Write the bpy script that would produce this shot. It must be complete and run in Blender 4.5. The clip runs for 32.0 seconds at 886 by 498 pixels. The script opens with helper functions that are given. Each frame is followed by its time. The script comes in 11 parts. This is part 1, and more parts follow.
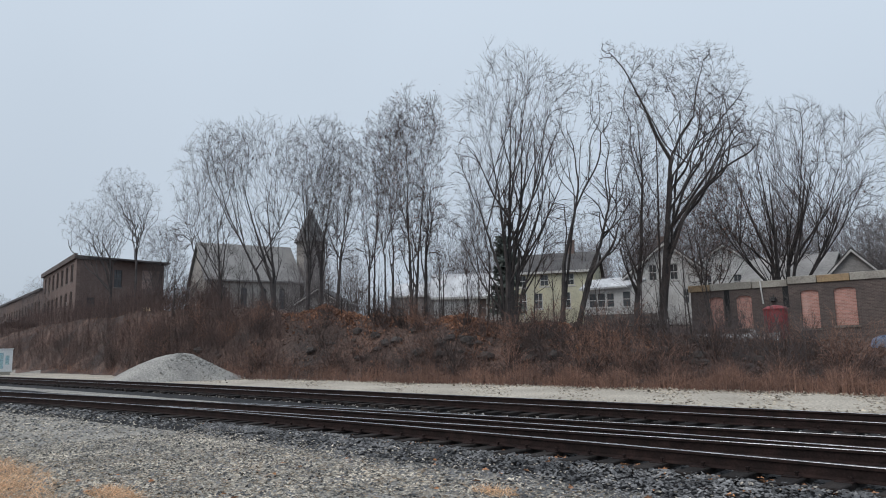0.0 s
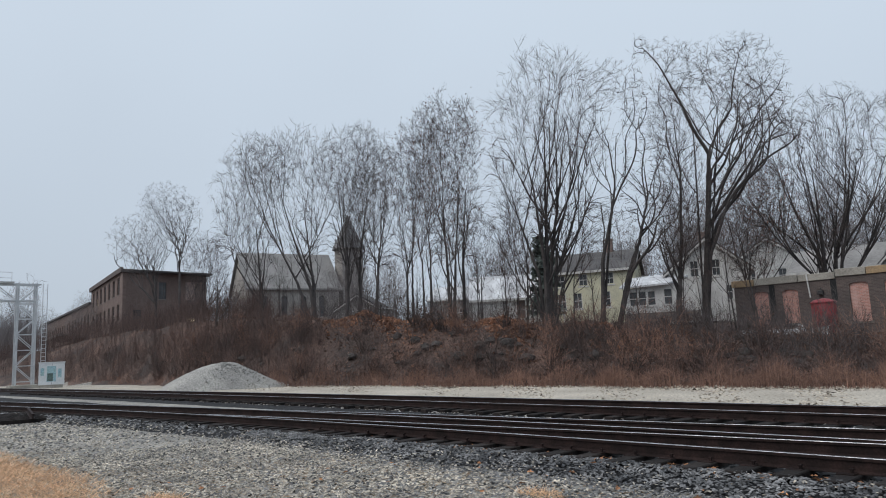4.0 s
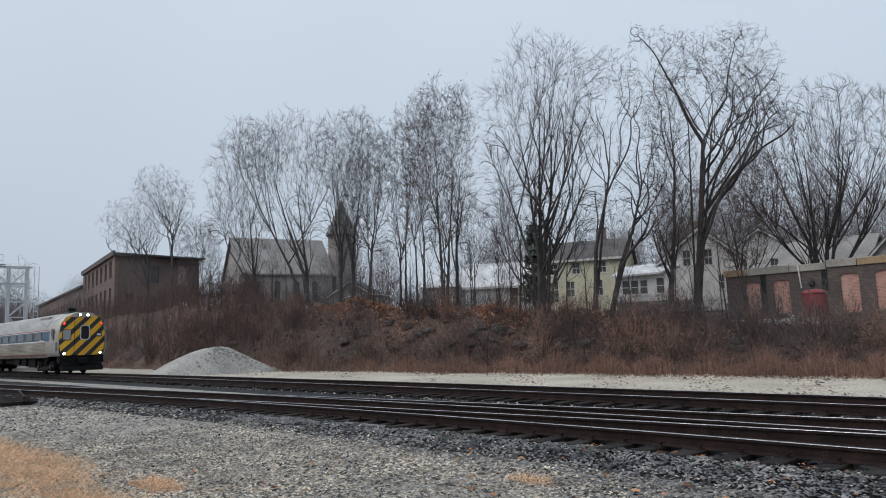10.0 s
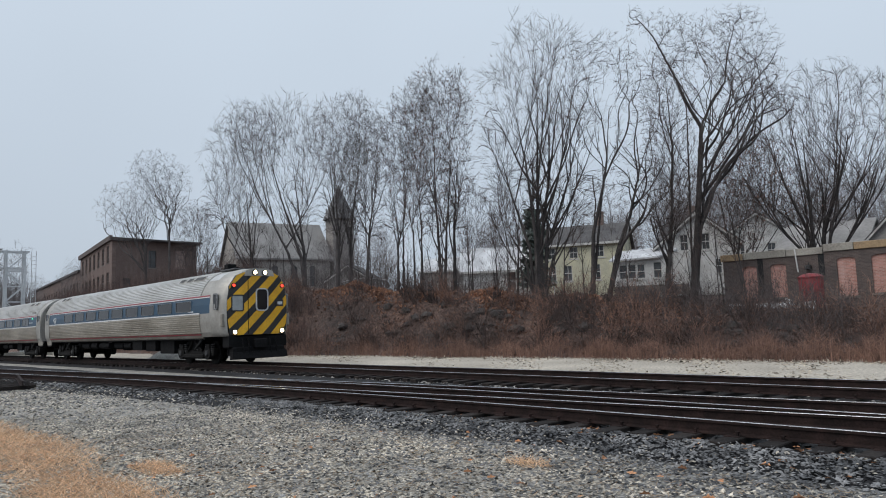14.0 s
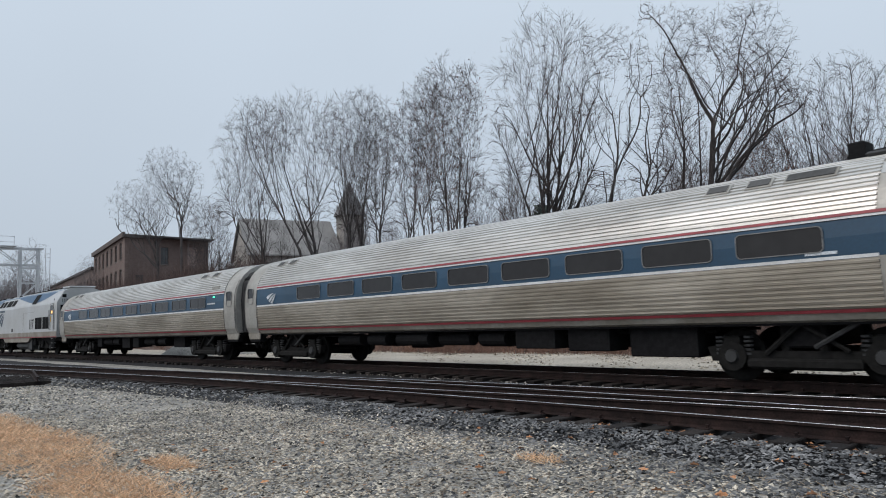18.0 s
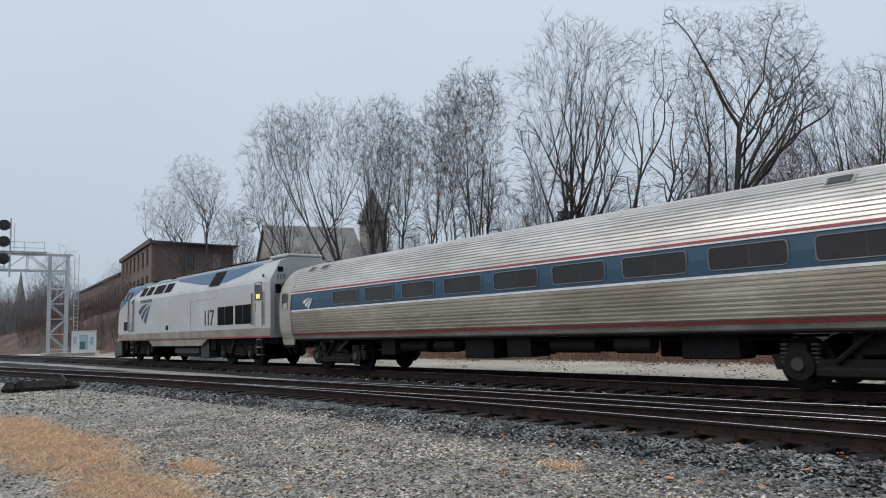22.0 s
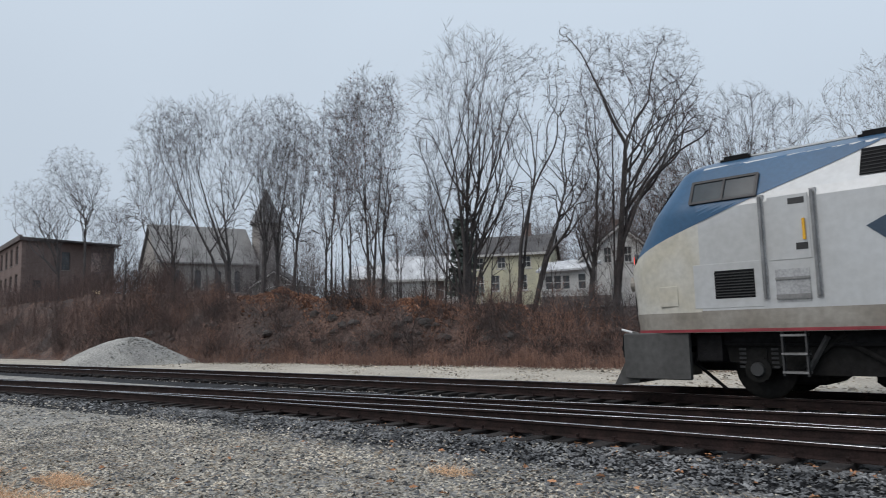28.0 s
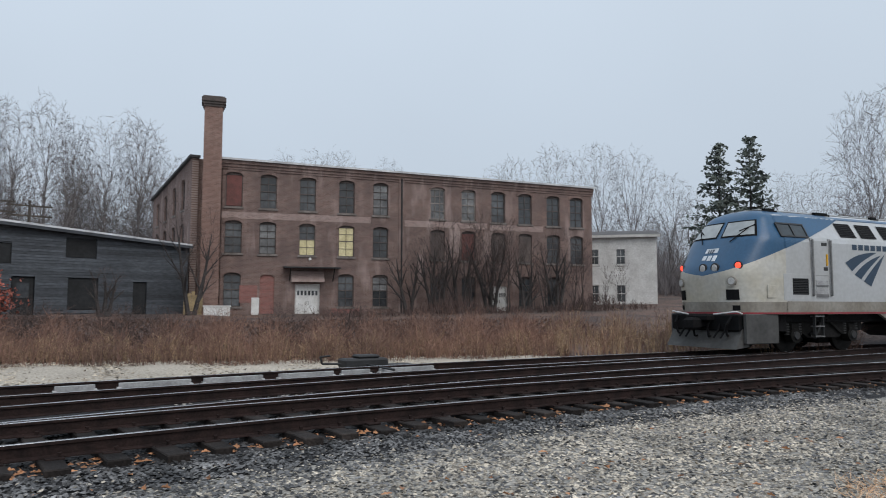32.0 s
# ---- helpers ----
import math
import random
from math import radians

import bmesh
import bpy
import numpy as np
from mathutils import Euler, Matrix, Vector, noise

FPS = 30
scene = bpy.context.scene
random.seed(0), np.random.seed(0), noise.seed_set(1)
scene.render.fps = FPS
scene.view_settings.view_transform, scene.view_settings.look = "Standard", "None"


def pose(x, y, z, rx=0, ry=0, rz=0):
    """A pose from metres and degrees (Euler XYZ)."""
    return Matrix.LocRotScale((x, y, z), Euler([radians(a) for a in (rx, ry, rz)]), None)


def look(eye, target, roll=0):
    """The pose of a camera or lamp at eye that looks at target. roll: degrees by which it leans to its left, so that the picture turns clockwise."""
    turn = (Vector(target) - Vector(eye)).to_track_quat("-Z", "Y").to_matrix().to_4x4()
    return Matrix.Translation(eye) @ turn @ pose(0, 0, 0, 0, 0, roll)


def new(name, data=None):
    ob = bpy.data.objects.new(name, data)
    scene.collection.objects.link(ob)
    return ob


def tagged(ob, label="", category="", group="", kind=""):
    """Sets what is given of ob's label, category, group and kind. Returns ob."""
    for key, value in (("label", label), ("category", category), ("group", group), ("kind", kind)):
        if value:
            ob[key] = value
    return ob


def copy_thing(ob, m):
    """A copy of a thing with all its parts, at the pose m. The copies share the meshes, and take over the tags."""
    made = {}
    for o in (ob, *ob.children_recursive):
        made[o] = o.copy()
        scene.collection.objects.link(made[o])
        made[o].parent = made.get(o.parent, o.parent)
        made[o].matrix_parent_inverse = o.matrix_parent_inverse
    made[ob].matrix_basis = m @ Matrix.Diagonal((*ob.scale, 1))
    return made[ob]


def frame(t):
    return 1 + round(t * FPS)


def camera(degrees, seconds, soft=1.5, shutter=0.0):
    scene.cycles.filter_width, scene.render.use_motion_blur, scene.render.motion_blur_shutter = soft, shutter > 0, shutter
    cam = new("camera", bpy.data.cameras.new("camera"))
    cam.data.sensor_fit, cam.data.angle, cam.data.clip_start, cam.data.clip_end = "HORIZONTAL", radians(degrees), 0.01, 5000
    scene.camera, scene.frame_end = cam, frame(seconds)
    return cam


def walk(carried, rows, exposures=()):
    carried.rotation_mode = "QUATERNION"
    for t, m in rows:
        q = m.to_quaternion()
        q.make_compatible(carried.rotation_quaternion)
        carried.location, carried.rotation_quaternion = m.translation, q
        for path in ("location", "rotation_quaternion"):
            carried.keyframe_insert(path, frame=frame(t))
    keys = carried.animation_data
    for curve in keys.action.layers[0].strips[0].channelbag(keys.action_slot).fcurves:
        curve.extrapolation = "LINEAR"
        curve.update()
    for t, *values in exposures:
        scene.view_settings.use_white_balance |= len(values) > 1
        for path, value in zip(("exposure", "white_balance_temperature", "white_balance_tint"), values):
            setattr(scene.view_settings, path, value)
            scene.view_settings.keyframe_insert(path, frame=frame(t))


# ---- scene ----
cam = camera(63.65, 32.0, soft=1.0, shutter=0.15)
PATH = [
    (0, (0.002, 0.007, 1.314), (-14.542, 13.455, 4.075), -1.20),
    (0.5, (0.002, 0.006, 1.314), (-14.591, 13.404, 4.061), -1.21),
    (1, (0.001, 0.004, 1.314), (-14.683, 13.302, 4.060), -1.36),
    (1.5, (0.001, 0.002, 1.313), (-14.823, 13.132, 4.113), -1.72),
    (2, (-0.001, -0.002, 1.312), (-15.008, 12.895, 4.218), -2.16),
    (2.5, (-0.002, -0.006, 1.311), (-15.189, 12.652, 4.333), -2.64),
    (4.5, (-0.001, -0.005, 1.312), (-15.172, 12.724, 4.111), -2.55),
    (5, (-0.001, -0.002, 1.312), (-15.044, 12.898, 4.011), -2.46),
    (5.5, (-0.000, -0.001, 1.313), (-14.960, 13.001, 3.991), -2.39),
    (6, (0.000, 0.000, 1.313), (-14.929, 13.030, 4.022), -2.31),
    (6.5, (-0.000, -0.000, 1.313), (-14.927, 13.017, 4.097), -2.27),
    (7, (-0.000, -0.000, 1.313), (-14.937, 12.993, 4.152), -2.18),
    (7.5, (-0.000, -0.001, 1.312), (-14.969, 12.950, 4.180), -2.10),
    (8, (-0.001, -0.002, 1.312), (-15.025, 12.889, 4.152), -2.07),
    (8.5, (-0.001, -0.003, 1.312), (-15.076, 12.840, 4.103), -2.09),
    (9, (-0.001, -0.004, 1.312), (-15.113, 12.812, 4.032), -2.09),
    (9.5, (-0.001, -0.004, 1.312), (-15.136, 12.804, 3.936), -2.09),
    (10, (-0.001, -0.004, 1.312), (-15.140, 12.822, 3.825), -2.06),
    (10.5, (-0.001, -0.004, 1.312), (-15.150, 12.829, 3.725), -1.98),
    (11, (-0.001, -0.004, 1.312), (-15.158, 12.835, 3.643), -1.91),
    (11.5, (-0.001, -0.004, 1.312), (-15.163, 12.841, 3.576), -1.91),
    (12, (-0.001, -0.004, 1.312), (-15.171, 12.838, 3.539), -1.97),
    (12.5, (-0.001, -0.003, 1.312), (-15.169, 12.849, 3.489), -2.01),
    (13, (-0.001, -0.003, 1.312), (-15.167, 12.856, 3.463), -2.01),
    (13.5, (-0.001, -0.003, 1.312), (-15.157, 12.874, 3.429), -2.06),
    (14, (-0.001, -0.003, 1.312), (-15.145, 12.894, 3.390), -2.10),
    (14.5, (-0.001, -0.003, 1.312), (-15.138, 12.911, 3.337), -2.12),
    (16.5, (-0.001, -0.004, 1.312), (-15.239, 12.811, 3.201), -2.00),
    (17, (-0.001, -0.005, 1.311), (-15.286, 12.757, 3.184), -2.04),
    (17.5, (-0.002, -0.006, 1.311), (-15.321, 12.708, 3.225), -2.10),
    (18, (-0.002, -0.007, 1.311), (-15.345, 12.668, 3.293), -2.13),
    (18.5, (-0.002, -0.007, 1.311), (-15.348, 12.650, 3.384), -2.13),
    (19, (-0.002, -0.007, 1.311), (-15.341, 12.649, 3.445), -2.05),
    (19.5, (-0.002, -0.007, 1.311), (-15.360, 12.623, 3.456), -1.97),
    (20, (-0.002, -0.008, 1.311), (-15.425, 12.545, 3.450), -1.88),
    (20.5, (-0.003, -0.010, 1.310), (-15.516, 12.431, 3.445), -1.91),
    (21, (-0.003, -0.012, 1.310), (-15.605, 12.315, 3.458), -1.87),
    (21.5, (-0.004, -0.013, 1.310), (-15.673, 12.224, 3.483), -1.88),
    (22, (-0.004, -0.014, 1.309), (-15.723, 12.158, 3.488), -1.94),
    (22.5, (-0.004, -0.015, 1.309), (-15.738, 12.140, 3.473), -2.03),
    (23, (-0.004, -0.015, 1.309), (-15.734, 12.146, 3.469), -2.15),
    (23.5, (-0.004, -0.014, 1.310), (-15.710, 12.180, 3.458), -2.21),
    (24, (-0.004, -0.013, 1.310), (-15.680, 12.218, 3.464), -2.27),
    (24.5, (-0.004, -0.013, 1.310), (-15.659, 12.246, 3.459), -2.24),
    (25, (-0.004, -0.013, 1.310), (-15.662, 12.242, 3.465), -2.27),
    (25.5, (-0.004, -0.014, 1.310), (-15.677, 12.214, 3.510), -2.28),
    (27.5, (0.000, 0.000, 1.313), (-14.967, 13.058, 3.657), -1.78),
    (28, (0.007, 0.021, 1.318), (-13.767, 14.348, 3.560), -1.53),
    (28.5, (0.027, 0.061, 1.327), (-11.061, 16.575, 3.410), -0.87),
    (29, (0.075, 0.117, 1.344), (-5.881, 19.098, 3.411), -0.04),
    (29.5, (0.130, 0.155, 1.359), (-0.661, 20.023, 3.515), -0.33),
    (29.7, (0.150, 0.164, 1.364), (1.016, 20.026, 3.544), -0.42),
    (30, (0.173, 0.172, 1.370), (2.969, 19.856, 3.548), -0.26),
    (30.5, (0.203, 0.179, 1.378), (5.383, 19.381, 3.489), -0.03),
    (31, (0.235, 0.182, 1.386), (7.800, 18.597, 3.297), 0.34),
    (31.5, (0.266, 0.181, 1.394), (10.026, 17.554, 3.110), 0.31),
    (32, (0.295, 0.177, 1.401), (11.979, 16.334, 2.957), 0.12),
]
walk(cam, [(t, look(eye, target, roll)) for t, eye, target, roll in PATH],
     exposures=[(0, 0.07), (28.2, 0.07), (28.9, 0.15), (30.0, 0.14), (31.0, 0.09), (32.0, 0.08)])

# ---- light: overcast winter sky ----
world = bpy.data.worlds.new("overcast_sky")
scene.world = world
world.use_nodes = True
wn, wl = world.node_tree.nodes, world.node_tree.links
wn.clear()
w_out = wn.new("ShaderNodeOutputWorld")
w_bg = wn.new("ShaderNodeBackground")
w_sky = wn.new("ShaderNodeTexSky")
w_sky.sky_type = "NISHITA"
w_sky.sun_disc = False
w_sky.sun_elevation = radians(28)
w_sky.sun_rotation = radians(200)
w_sky.dust_density = 4.0
w_mix = wn.new("ShaderNodeMixRGB")
w_mix.inputs[0].default_value = 0.93
w_tex = wn.new("ShaderNodeTexCoord")
w_sep = wn.new("ShaderNodeSeparateXYZ")
w_ramp = wn.new("ShaderNodeValToRGB")
w_ramp.color_ramp.elements[0].position = 0.0
w_ramp.color_ramp.elements[0].color = (5.2, 5.96, 6.9, 1)
w_ramp.color_ramp.elements[1].position = 0.6
w_ramp.color_ramp.elements[1].color = (7.1, 8.15, 9.35, 1)
w_noise = wn.new("ShaderNodeTexNoise")
w_noise.inputs["Scale"].default_value = 1.6
w_noise.inputs["Detail"].default_value = 3.0
w_mul = wn.new("ShaderNodeMixRGB")
w_mul.blend_type = "MULTIPLY"
w_mul.inputs[0].default_value = 0.16
wl.new(w_tex.outputs["Generated"], w_sep.inputs[0])
wl.new(w_tex.outputs["Generated"], w_noise.inputs["Vector"])
wl.new(w_sep.outputs[2], w_ramp.inputs[0])
wl.new(w_ramp.outputs[0], w_mul.inputs[1])
wl.new(w_noise.outputs["Fac"], w_mul.inputs[2])
wl.new(w_sky.outputs[0], w_mix.inputs[1])
wl.new(w_mul.outputs[0], w_mix.inputs[2])
wl.new(w_mix.outputs[0], w_bg.inputs[0])
w_bg.inputs[1].default_value = 0.10
wl.new(w_bg.outputs[0], w_out.inputs[0])

sun_data = bpy.data.lights.new("sun", "SUN")
sun_data.energy = 1.3
sun_data.angle = radians(40)
sun_data.color = (1.0, 0.92, 0.86)
sun = new("sun", sun_data)
sun.matrix_world = look((0, -30, 40), (6, 0, 0))


# ---- materials ----
def material(name, base, rough=0.8, metal=0.0, second=None, scale=4.0, amount=0.5, fine=40.0, fine_amount=0.25,
             bump=0.2, bump_scale=30.0, random_value=0.0, island=0.0, stretch=(1, 1, 1), emission=None, strength=0.0, spec=0.5):
    """A surface with two scales of colour variation and fine relief, in object space."""
    mat = bpy.data.materials.new(name)
    mat.use_nodes = True
    n, l = mat.node_tree.nodes, mat.node_tree.links
    b = n["Principled BSDF"]
    b.inputs["Roughness"].default_value = rough
    b.inputs["Metallic"].default_value = metal
    b.inputs["Specular IOR Level"].default_value = spec
    second = second or tuple(c * 0.6 for c in base)
    geo = n.new("ShaderNodeNewGeometry")
    mp = n.new("ShaderNodeMapping")
    mp.inputs["Scale"].default_value = stretch
    l.new(geo.outputs["Position"], mp.inputs["Vector"])
    if stretch != (1, 1, 1) or name in OBJECT_SPACE:
        tc = n.new("ShaderNodeTexCoord")
        l.new(tc.outputs["Object"], mp.inputs["Vector"])
    big = n.new("ShaderNodeTexNoise")
    big.inputs["Scale"].default_value = scale
    big.inputs["Detail"].default_value = 4
    l.new(mp.outputs[0], big.inputs["Vector"])
    ramp = n.new("ShaderNodeValToRGB")
    ramp.color_ramp.elements[0].position = 0.5 - 0.5 * amount * 0.6
    ramp.color_ramp.elements[1].position = 0.5 + 0.5 * (1.2 - amount) * 0.6
    ramp.color_ramp.elements[0].color = (*second, 1)
    ramp.color_ramp.elements[1].color = (*base, 1)
    l.new(big.outputs["Fac"], ramp.inputs[0])
    small = n.new("ShaderNodeTexNoise")
    small.inputs["Scale"].default_value = fine
    small.inputs["Detail"].default_value = 3
    l.new(mp.outputs[0], small.inputs["Vector"])
    hue = n.new("ShaderNodeHueSaturation")
    remap = n.new("ShaderNodeMapRange")
    remap.inputs["From Min"].default_value, remap.inputs["From Max"].default_value = 0.3, 0.7
    remap.inputs["To Min"].default_value, remap.inputs["To Max"].default_value = 1 - fine_amount, 1 + fine_amount
    l.new(small.outputs["Fac"], remap.inputs["Value"])
    value = remap.outputs[0]
    if random_value or island:
        src = n.new("ShaderNodeObjectInfo").outputs["Random"] if random_value else geo.outputs["Random Per Island"]
        r2 = n.new("ShaderNodeMapRange")
        amt = random_value or island
        r2.inputs["To Min"].default_value, r2.inputs["To Max"].default_value = 1 - amt, 1 + amt
        l.new(src, r2.inputs["Value"])
        mm = n.new("ShaderNodeMath")
        mm.operation = "MULTIPLY"
        l.new(value, mm.inputs[0])
        l.new(r2.outputs[0], mm.inputs[1])
        value = mm.outputs[0]
    l.new(value, hue.inputs["Value"])
    l.new(ramp.outputs[0], hue.inputs["Color"])
    l.new(hue.outputs[0], b.inputs["Base Color"])
    if bump:
        bn = n.new("ShaderNodeTexNoise")
        bn.inputs["Scale"].default_value = bump_scale
        bn.inputs["Detail"].default_value = 4
        l.new(mp.outputs[0], bn.inputs["Vector"])
        bp = n.new("ShaderNodeBump")
        bp.inputs["Strength"].default_value = bump
        bp.inputs["Distance"].default_value = 0.02
        l.new(bn.outputs["Fac"], bp.inputs["Height"])
        l.new(bp.outputs[0], b.inputs["Normal"])
    if emission:
        b.inputs["Emission Color"].default_value = (*emission, 1)
        b.inputs["Emission Strength"].default_value = strength
    return mat


def brick_material(name, base, mortar, scale=1.0, stain=(0.06, 0.045, 0.04), stain_amount=0.5, pale=None):
    """Brickwork at true size with courses, stains and washed-out patches."""
    mat = bpy.data.materials.new(name)
    mat.use_nodes = True
    n, l = mat.node_tree.nodes, mat.node_tree.links
    b = n["Principled BSDF"]
    b.inputs["Roughness"].default_value = 0.9
    tc = n.new("ShaderNodeTexCoord")
    mp = n.new("ShaderNodeMapping")
    mp.inputs["Rotation"].default_value = (radians(90), 0, 0)
    l.new(tc.outputs["Object"], mp.inputs["Vector"])
    br = n.new("ShaderNodeTexBrick")
    br.inputs["Scale"].default_value = 1.0 * scale
    br.inputs["Brick Width"].default_value = 0.22
    br.inputs["Row Height"].default_value = 0.075
    br.inputs["Mortar Size"].default_value = 0.009
    br.inputs["Color1"].default_value = (*base, 1)
    br.inputs["Color2"].default_value = (*(c * 0.62 for c in base), 1)
    br.inputs["Mortar"].default_value = (*mortar, 1)
    l.new(mp.outputs[0], br.inputs["Vector"])
    big = n.new("ShaderNodeTexNoise")
    big.inputs["Scale"].default_value = 0.55
    big.inputs["Detail"].default_value = 6
    big.inputs["Roughness"].default_value = 0.65
    l.new(tc.outputs["Object"], big.inputs["Vector"])
    r1 = n.new("ShaderNodeValToRGB")
    r1.color_ramp.elements[0].position, r1.color_ramp.elements[1].position = 0.38, 0.66
    r1.color_ramp.elements[0].color, r1.color_ramp.elements[1].color = (0, 0, 0, 1), (1, 1, 1, 1)
    l.new(big.outputs["Fac"], r1.inputs[0])
    m1 = n.new("ShaderNodeMixRGB")
    sc = n.new("ShaderNodeMath")
    sc.operation = "MULTIPLY"
    sc.inputs[1].default_value = stain_amount
    l.new(r1.outputs[0], sc.inputs[0])
    l.new(sc.outputs[0], m1.inputs[0])
    l.new(br.outputs["Color"], m1.inputs[1])
    m1.inputs[2].default_value = (*stain, 1)
    out = m1.outputs[0]
    if pale:
        st = n.new("ShaderNodeTexNoise")
        st.inputs["Scale"].default_value = 1.3
        st.inputs["Detail"].default_value = 5
        mp2 = n.new("ShaderNodeMapping")
        mp2.inputs["Scale"].default_value = (1, 1, 0.25)
        mp2.inputs["Location"].default_value = (7.3, 2.1, 4.4)
        l.new(tc.outputs["Object"], mp2.inputs["Vector"])
        l.new(mp2.outputs[0], st.inputs["Vector"])
        r2 = n.new("ShaderNodeValToRGB")
        r2.color_ramp.elements[0].position, r2.color_ramp.elements[1].position = 0.55, 0.75
        r2.color_ramp.elements[0].color, r2.color_ramp.elements[1].color = (0, 0, 0, 1), (0.55, 0.55, 0.55, 1)
        l.new(st.outputs["Fac"], r2.inputs[0])
        m2 = n.new("ShaderNodeMixRGB")
        l.new(r2.outputs[0], m2.inputs[0])
        l.new(out, m2.inputs[1])
        m2.inputs[2].default_value = (*pale, 1)
        out = m2.outputs[0]
    l.new(out, b.inputs["Base Color"])
    bp = n.new("ShaderNodeBump")
    bp.inputs["Strength"].default_value = 0.5
    bp.inputs["Distance"].default_value = 0.01
    l.new(br.outputs["Fac"], bp.inputs["Height"])
    bp.invert = True
    l.new(bp.outputs[0], b.inputs["Normal"])
    return mat


OBJECT_SPACE = set()
M_GRAVEL = material("gravel_yard", (0.35, 0.33, 0.295), 0.9, second=(0.2, 0.195, 0.18), scale=0.7, amount=0.5, fine=26, fine_amount=0.6, bump=0.9, bump_scale=22)
M_STONE = material("ballast_stone", (0.2, 0.2, 0.201), 0.75, second=(0.042, 0.044, 0.048), scale=2.2, amount=0.55, fine=60, fine_amount=0.3, bump=0.4, bump_scale=60, island=0.75)
M_STONE_TAN = material("yard_stone", (0.54, 0.485, 0.4), 0.85, second=(0.26, 0.24, 0.205), scale=1.1, amount=0.5, fine=60, fine_amount=0.3, bump=0.4, bump_scale=60, island=0.65)
M_BALLAST = material("ballast_bed", (0.036, 0.036, 0.038), 0.85, second=(0.016, 0.016, 0.018), scale=3, amount=0.5, fine=30, fine_amount=0.6, bump=1.0, bump_scale=24, spec=0.2)
M_BALLAST_PALE = material("pale_ballast", (0.5, 0.47, 0.43), 0.9, second=(0.2, 0.19, 0.175), scale=1.2, amount=0.5, fine=24, fine_amount=0.45, bump=0.9, bump_scale=26)
M_ROAD = material("gravel_road", (0.5, 0.455, 0.385), 0.92, second=(0.34, 0.305, 0.255), scale=0.35, amount=0.5, fine=14, fine_amount=0.4, bump=0.5, bump_scale=18)
M_LITTER = material("leaf_litter_bank", (0.15, 0.095, 0.075), 0.95, second=(0.05, 0.039, 0.036), scale=0.35, amount=0.55, fine=6, fine_amount=0.6, bump=1.0, bump_scale=7)
M_LAND = material("winter_land", (0.15, 0.115, 0.085), 0.95, second=(0.09, 0.075, 0.06), scale=0.05, amount=0.5, fine=0.8, fine_amount=0.4, bump=0.5, bump_scale=2)
M_RAIL = material("rusty_rail", (0.034, 0.021, 0.019), 0.75, second=(0.016, 0.011, 0.0105), scale=5, amount=0.5, fine=40, fine_amount=0.3, bump=0.2, bump_scale=60, spec=0.15)
M_RAILTOP = material("worn_rail_head", (0.8, 0.81, 0.83), 0.22, metal=0.9, second=(0.45, 0.45, 0.46), scale=1.2, amount=0.4, fine=30, fine_amount=0.15, bump=0.05)
M_TIE = material("creosoted_tie", (0.034, 0.028, 0.025), 0.85, second=(0.013, 0.011, 0.011), scale=3, amount=0.5, fine=30, fine_amount=0.4, bump=0.5, bump_scale=30, random_value=0.35, spec=0.2)
M_LEAF = material("fallen_leaf", (0.5, 0.24, 0.11), 0.8, second=(0.3, 0.15, 0.08), scale=2, amount=0.5, fine=40, fine_amount=0.2, bump=0.1, island=0.45)
M_DRYGRASS = material("dry_grass", (0.8, 0.55, 0.35), 0.9, second=(0.62, 0.4, 0.25), scale=2, amount=0.5, fine=30, fine_amount=0.2, bump=0, island=0.4)
M_STRAW = material("straw_weeds", (0.46, 0.33, 0.2), 0.9, second=(0.28, 0.195, 0.125), scale=0.6, amount=0.5, fine=8, fine_amount=0.2, bump=0, island=0.4)
M_WEED = material("red_brown_weeds", (0.28, 0.16, 0.118), 0.95, second=(0.155, 0.095, 0.075), scale=0.3, amount=0.5, fine=6, fine_amount=0.25, bump=0, island=0.4)
M_TWIG = material("bare_twigs", (0.085, 0.062, 0.057), 0.95, second=(0.05, 0.039, 0.037), scale=0.5, amount=0.5, fine=6, fine_amount=0.2, bump=0, island=0.35)
M_BARK = material("bark", (0.075, 0.066, 0.064), 0.95, second=(0.036, 0.033, 0.033), scale=1.4, amount=0.5, fine=14, fine_amount=0.35, bump=0.8, bump_scale=14)
# distance haze is painted in: far twigs and bark paler than the near ones
M_HAZED_TWIG = material("hazed_far_twigs", (0.21, 0.19, 0.191), 0.95, second=(0.15, 0.137, 0.139), scale=0.2, amount=0.5, fine=2, fine_amount=0.2, bump=0, island=0.3)
M_HAZED_BARK = material("hazed_far_bark", (0.2, 0.182, 0.18), 0.95, second=(0.13, 0.12, 0.12), scale=1.2, amount=0.5, fine=8, fine_amount=0.3, bump=0.5, bump_scale=10)
M_REDLEAF = material("clinging_leaves", (0.22, 0.11, 0.08), 0.9, second=(0.14, 0.075, 0.058), scale=0.5, amount=0.5, fine=6, fine_amount=0.2, bump=0, island=0.4)
M_NEEDLE = material("conifer_needles", (0.15, 0.175, 0.155), 0.9, second=(0.085, 0.105, 0.095), scale=0.5, amount=0.5, fine=5, fine_amount=0.3, bump=0, island=0.35)
M_REDBUSH = material("red_leaf_shrub", (0.4, 0.11, 0.08), 0.9, second=(0.22, 0.08, 0.06), scale=0.8, amount=0.5, fine=6, fine_amount=0.2, bump=0, island=0.35)
M_PILE = material("crushed_stone_pile", (0.4, 0.39, 0.36), 0.9, second=(0.24, 0.235, 0.225), scale=0.6, amount=0.5, fine=12, fine_amount=0.35, bump=0.9, bump_scale=14)
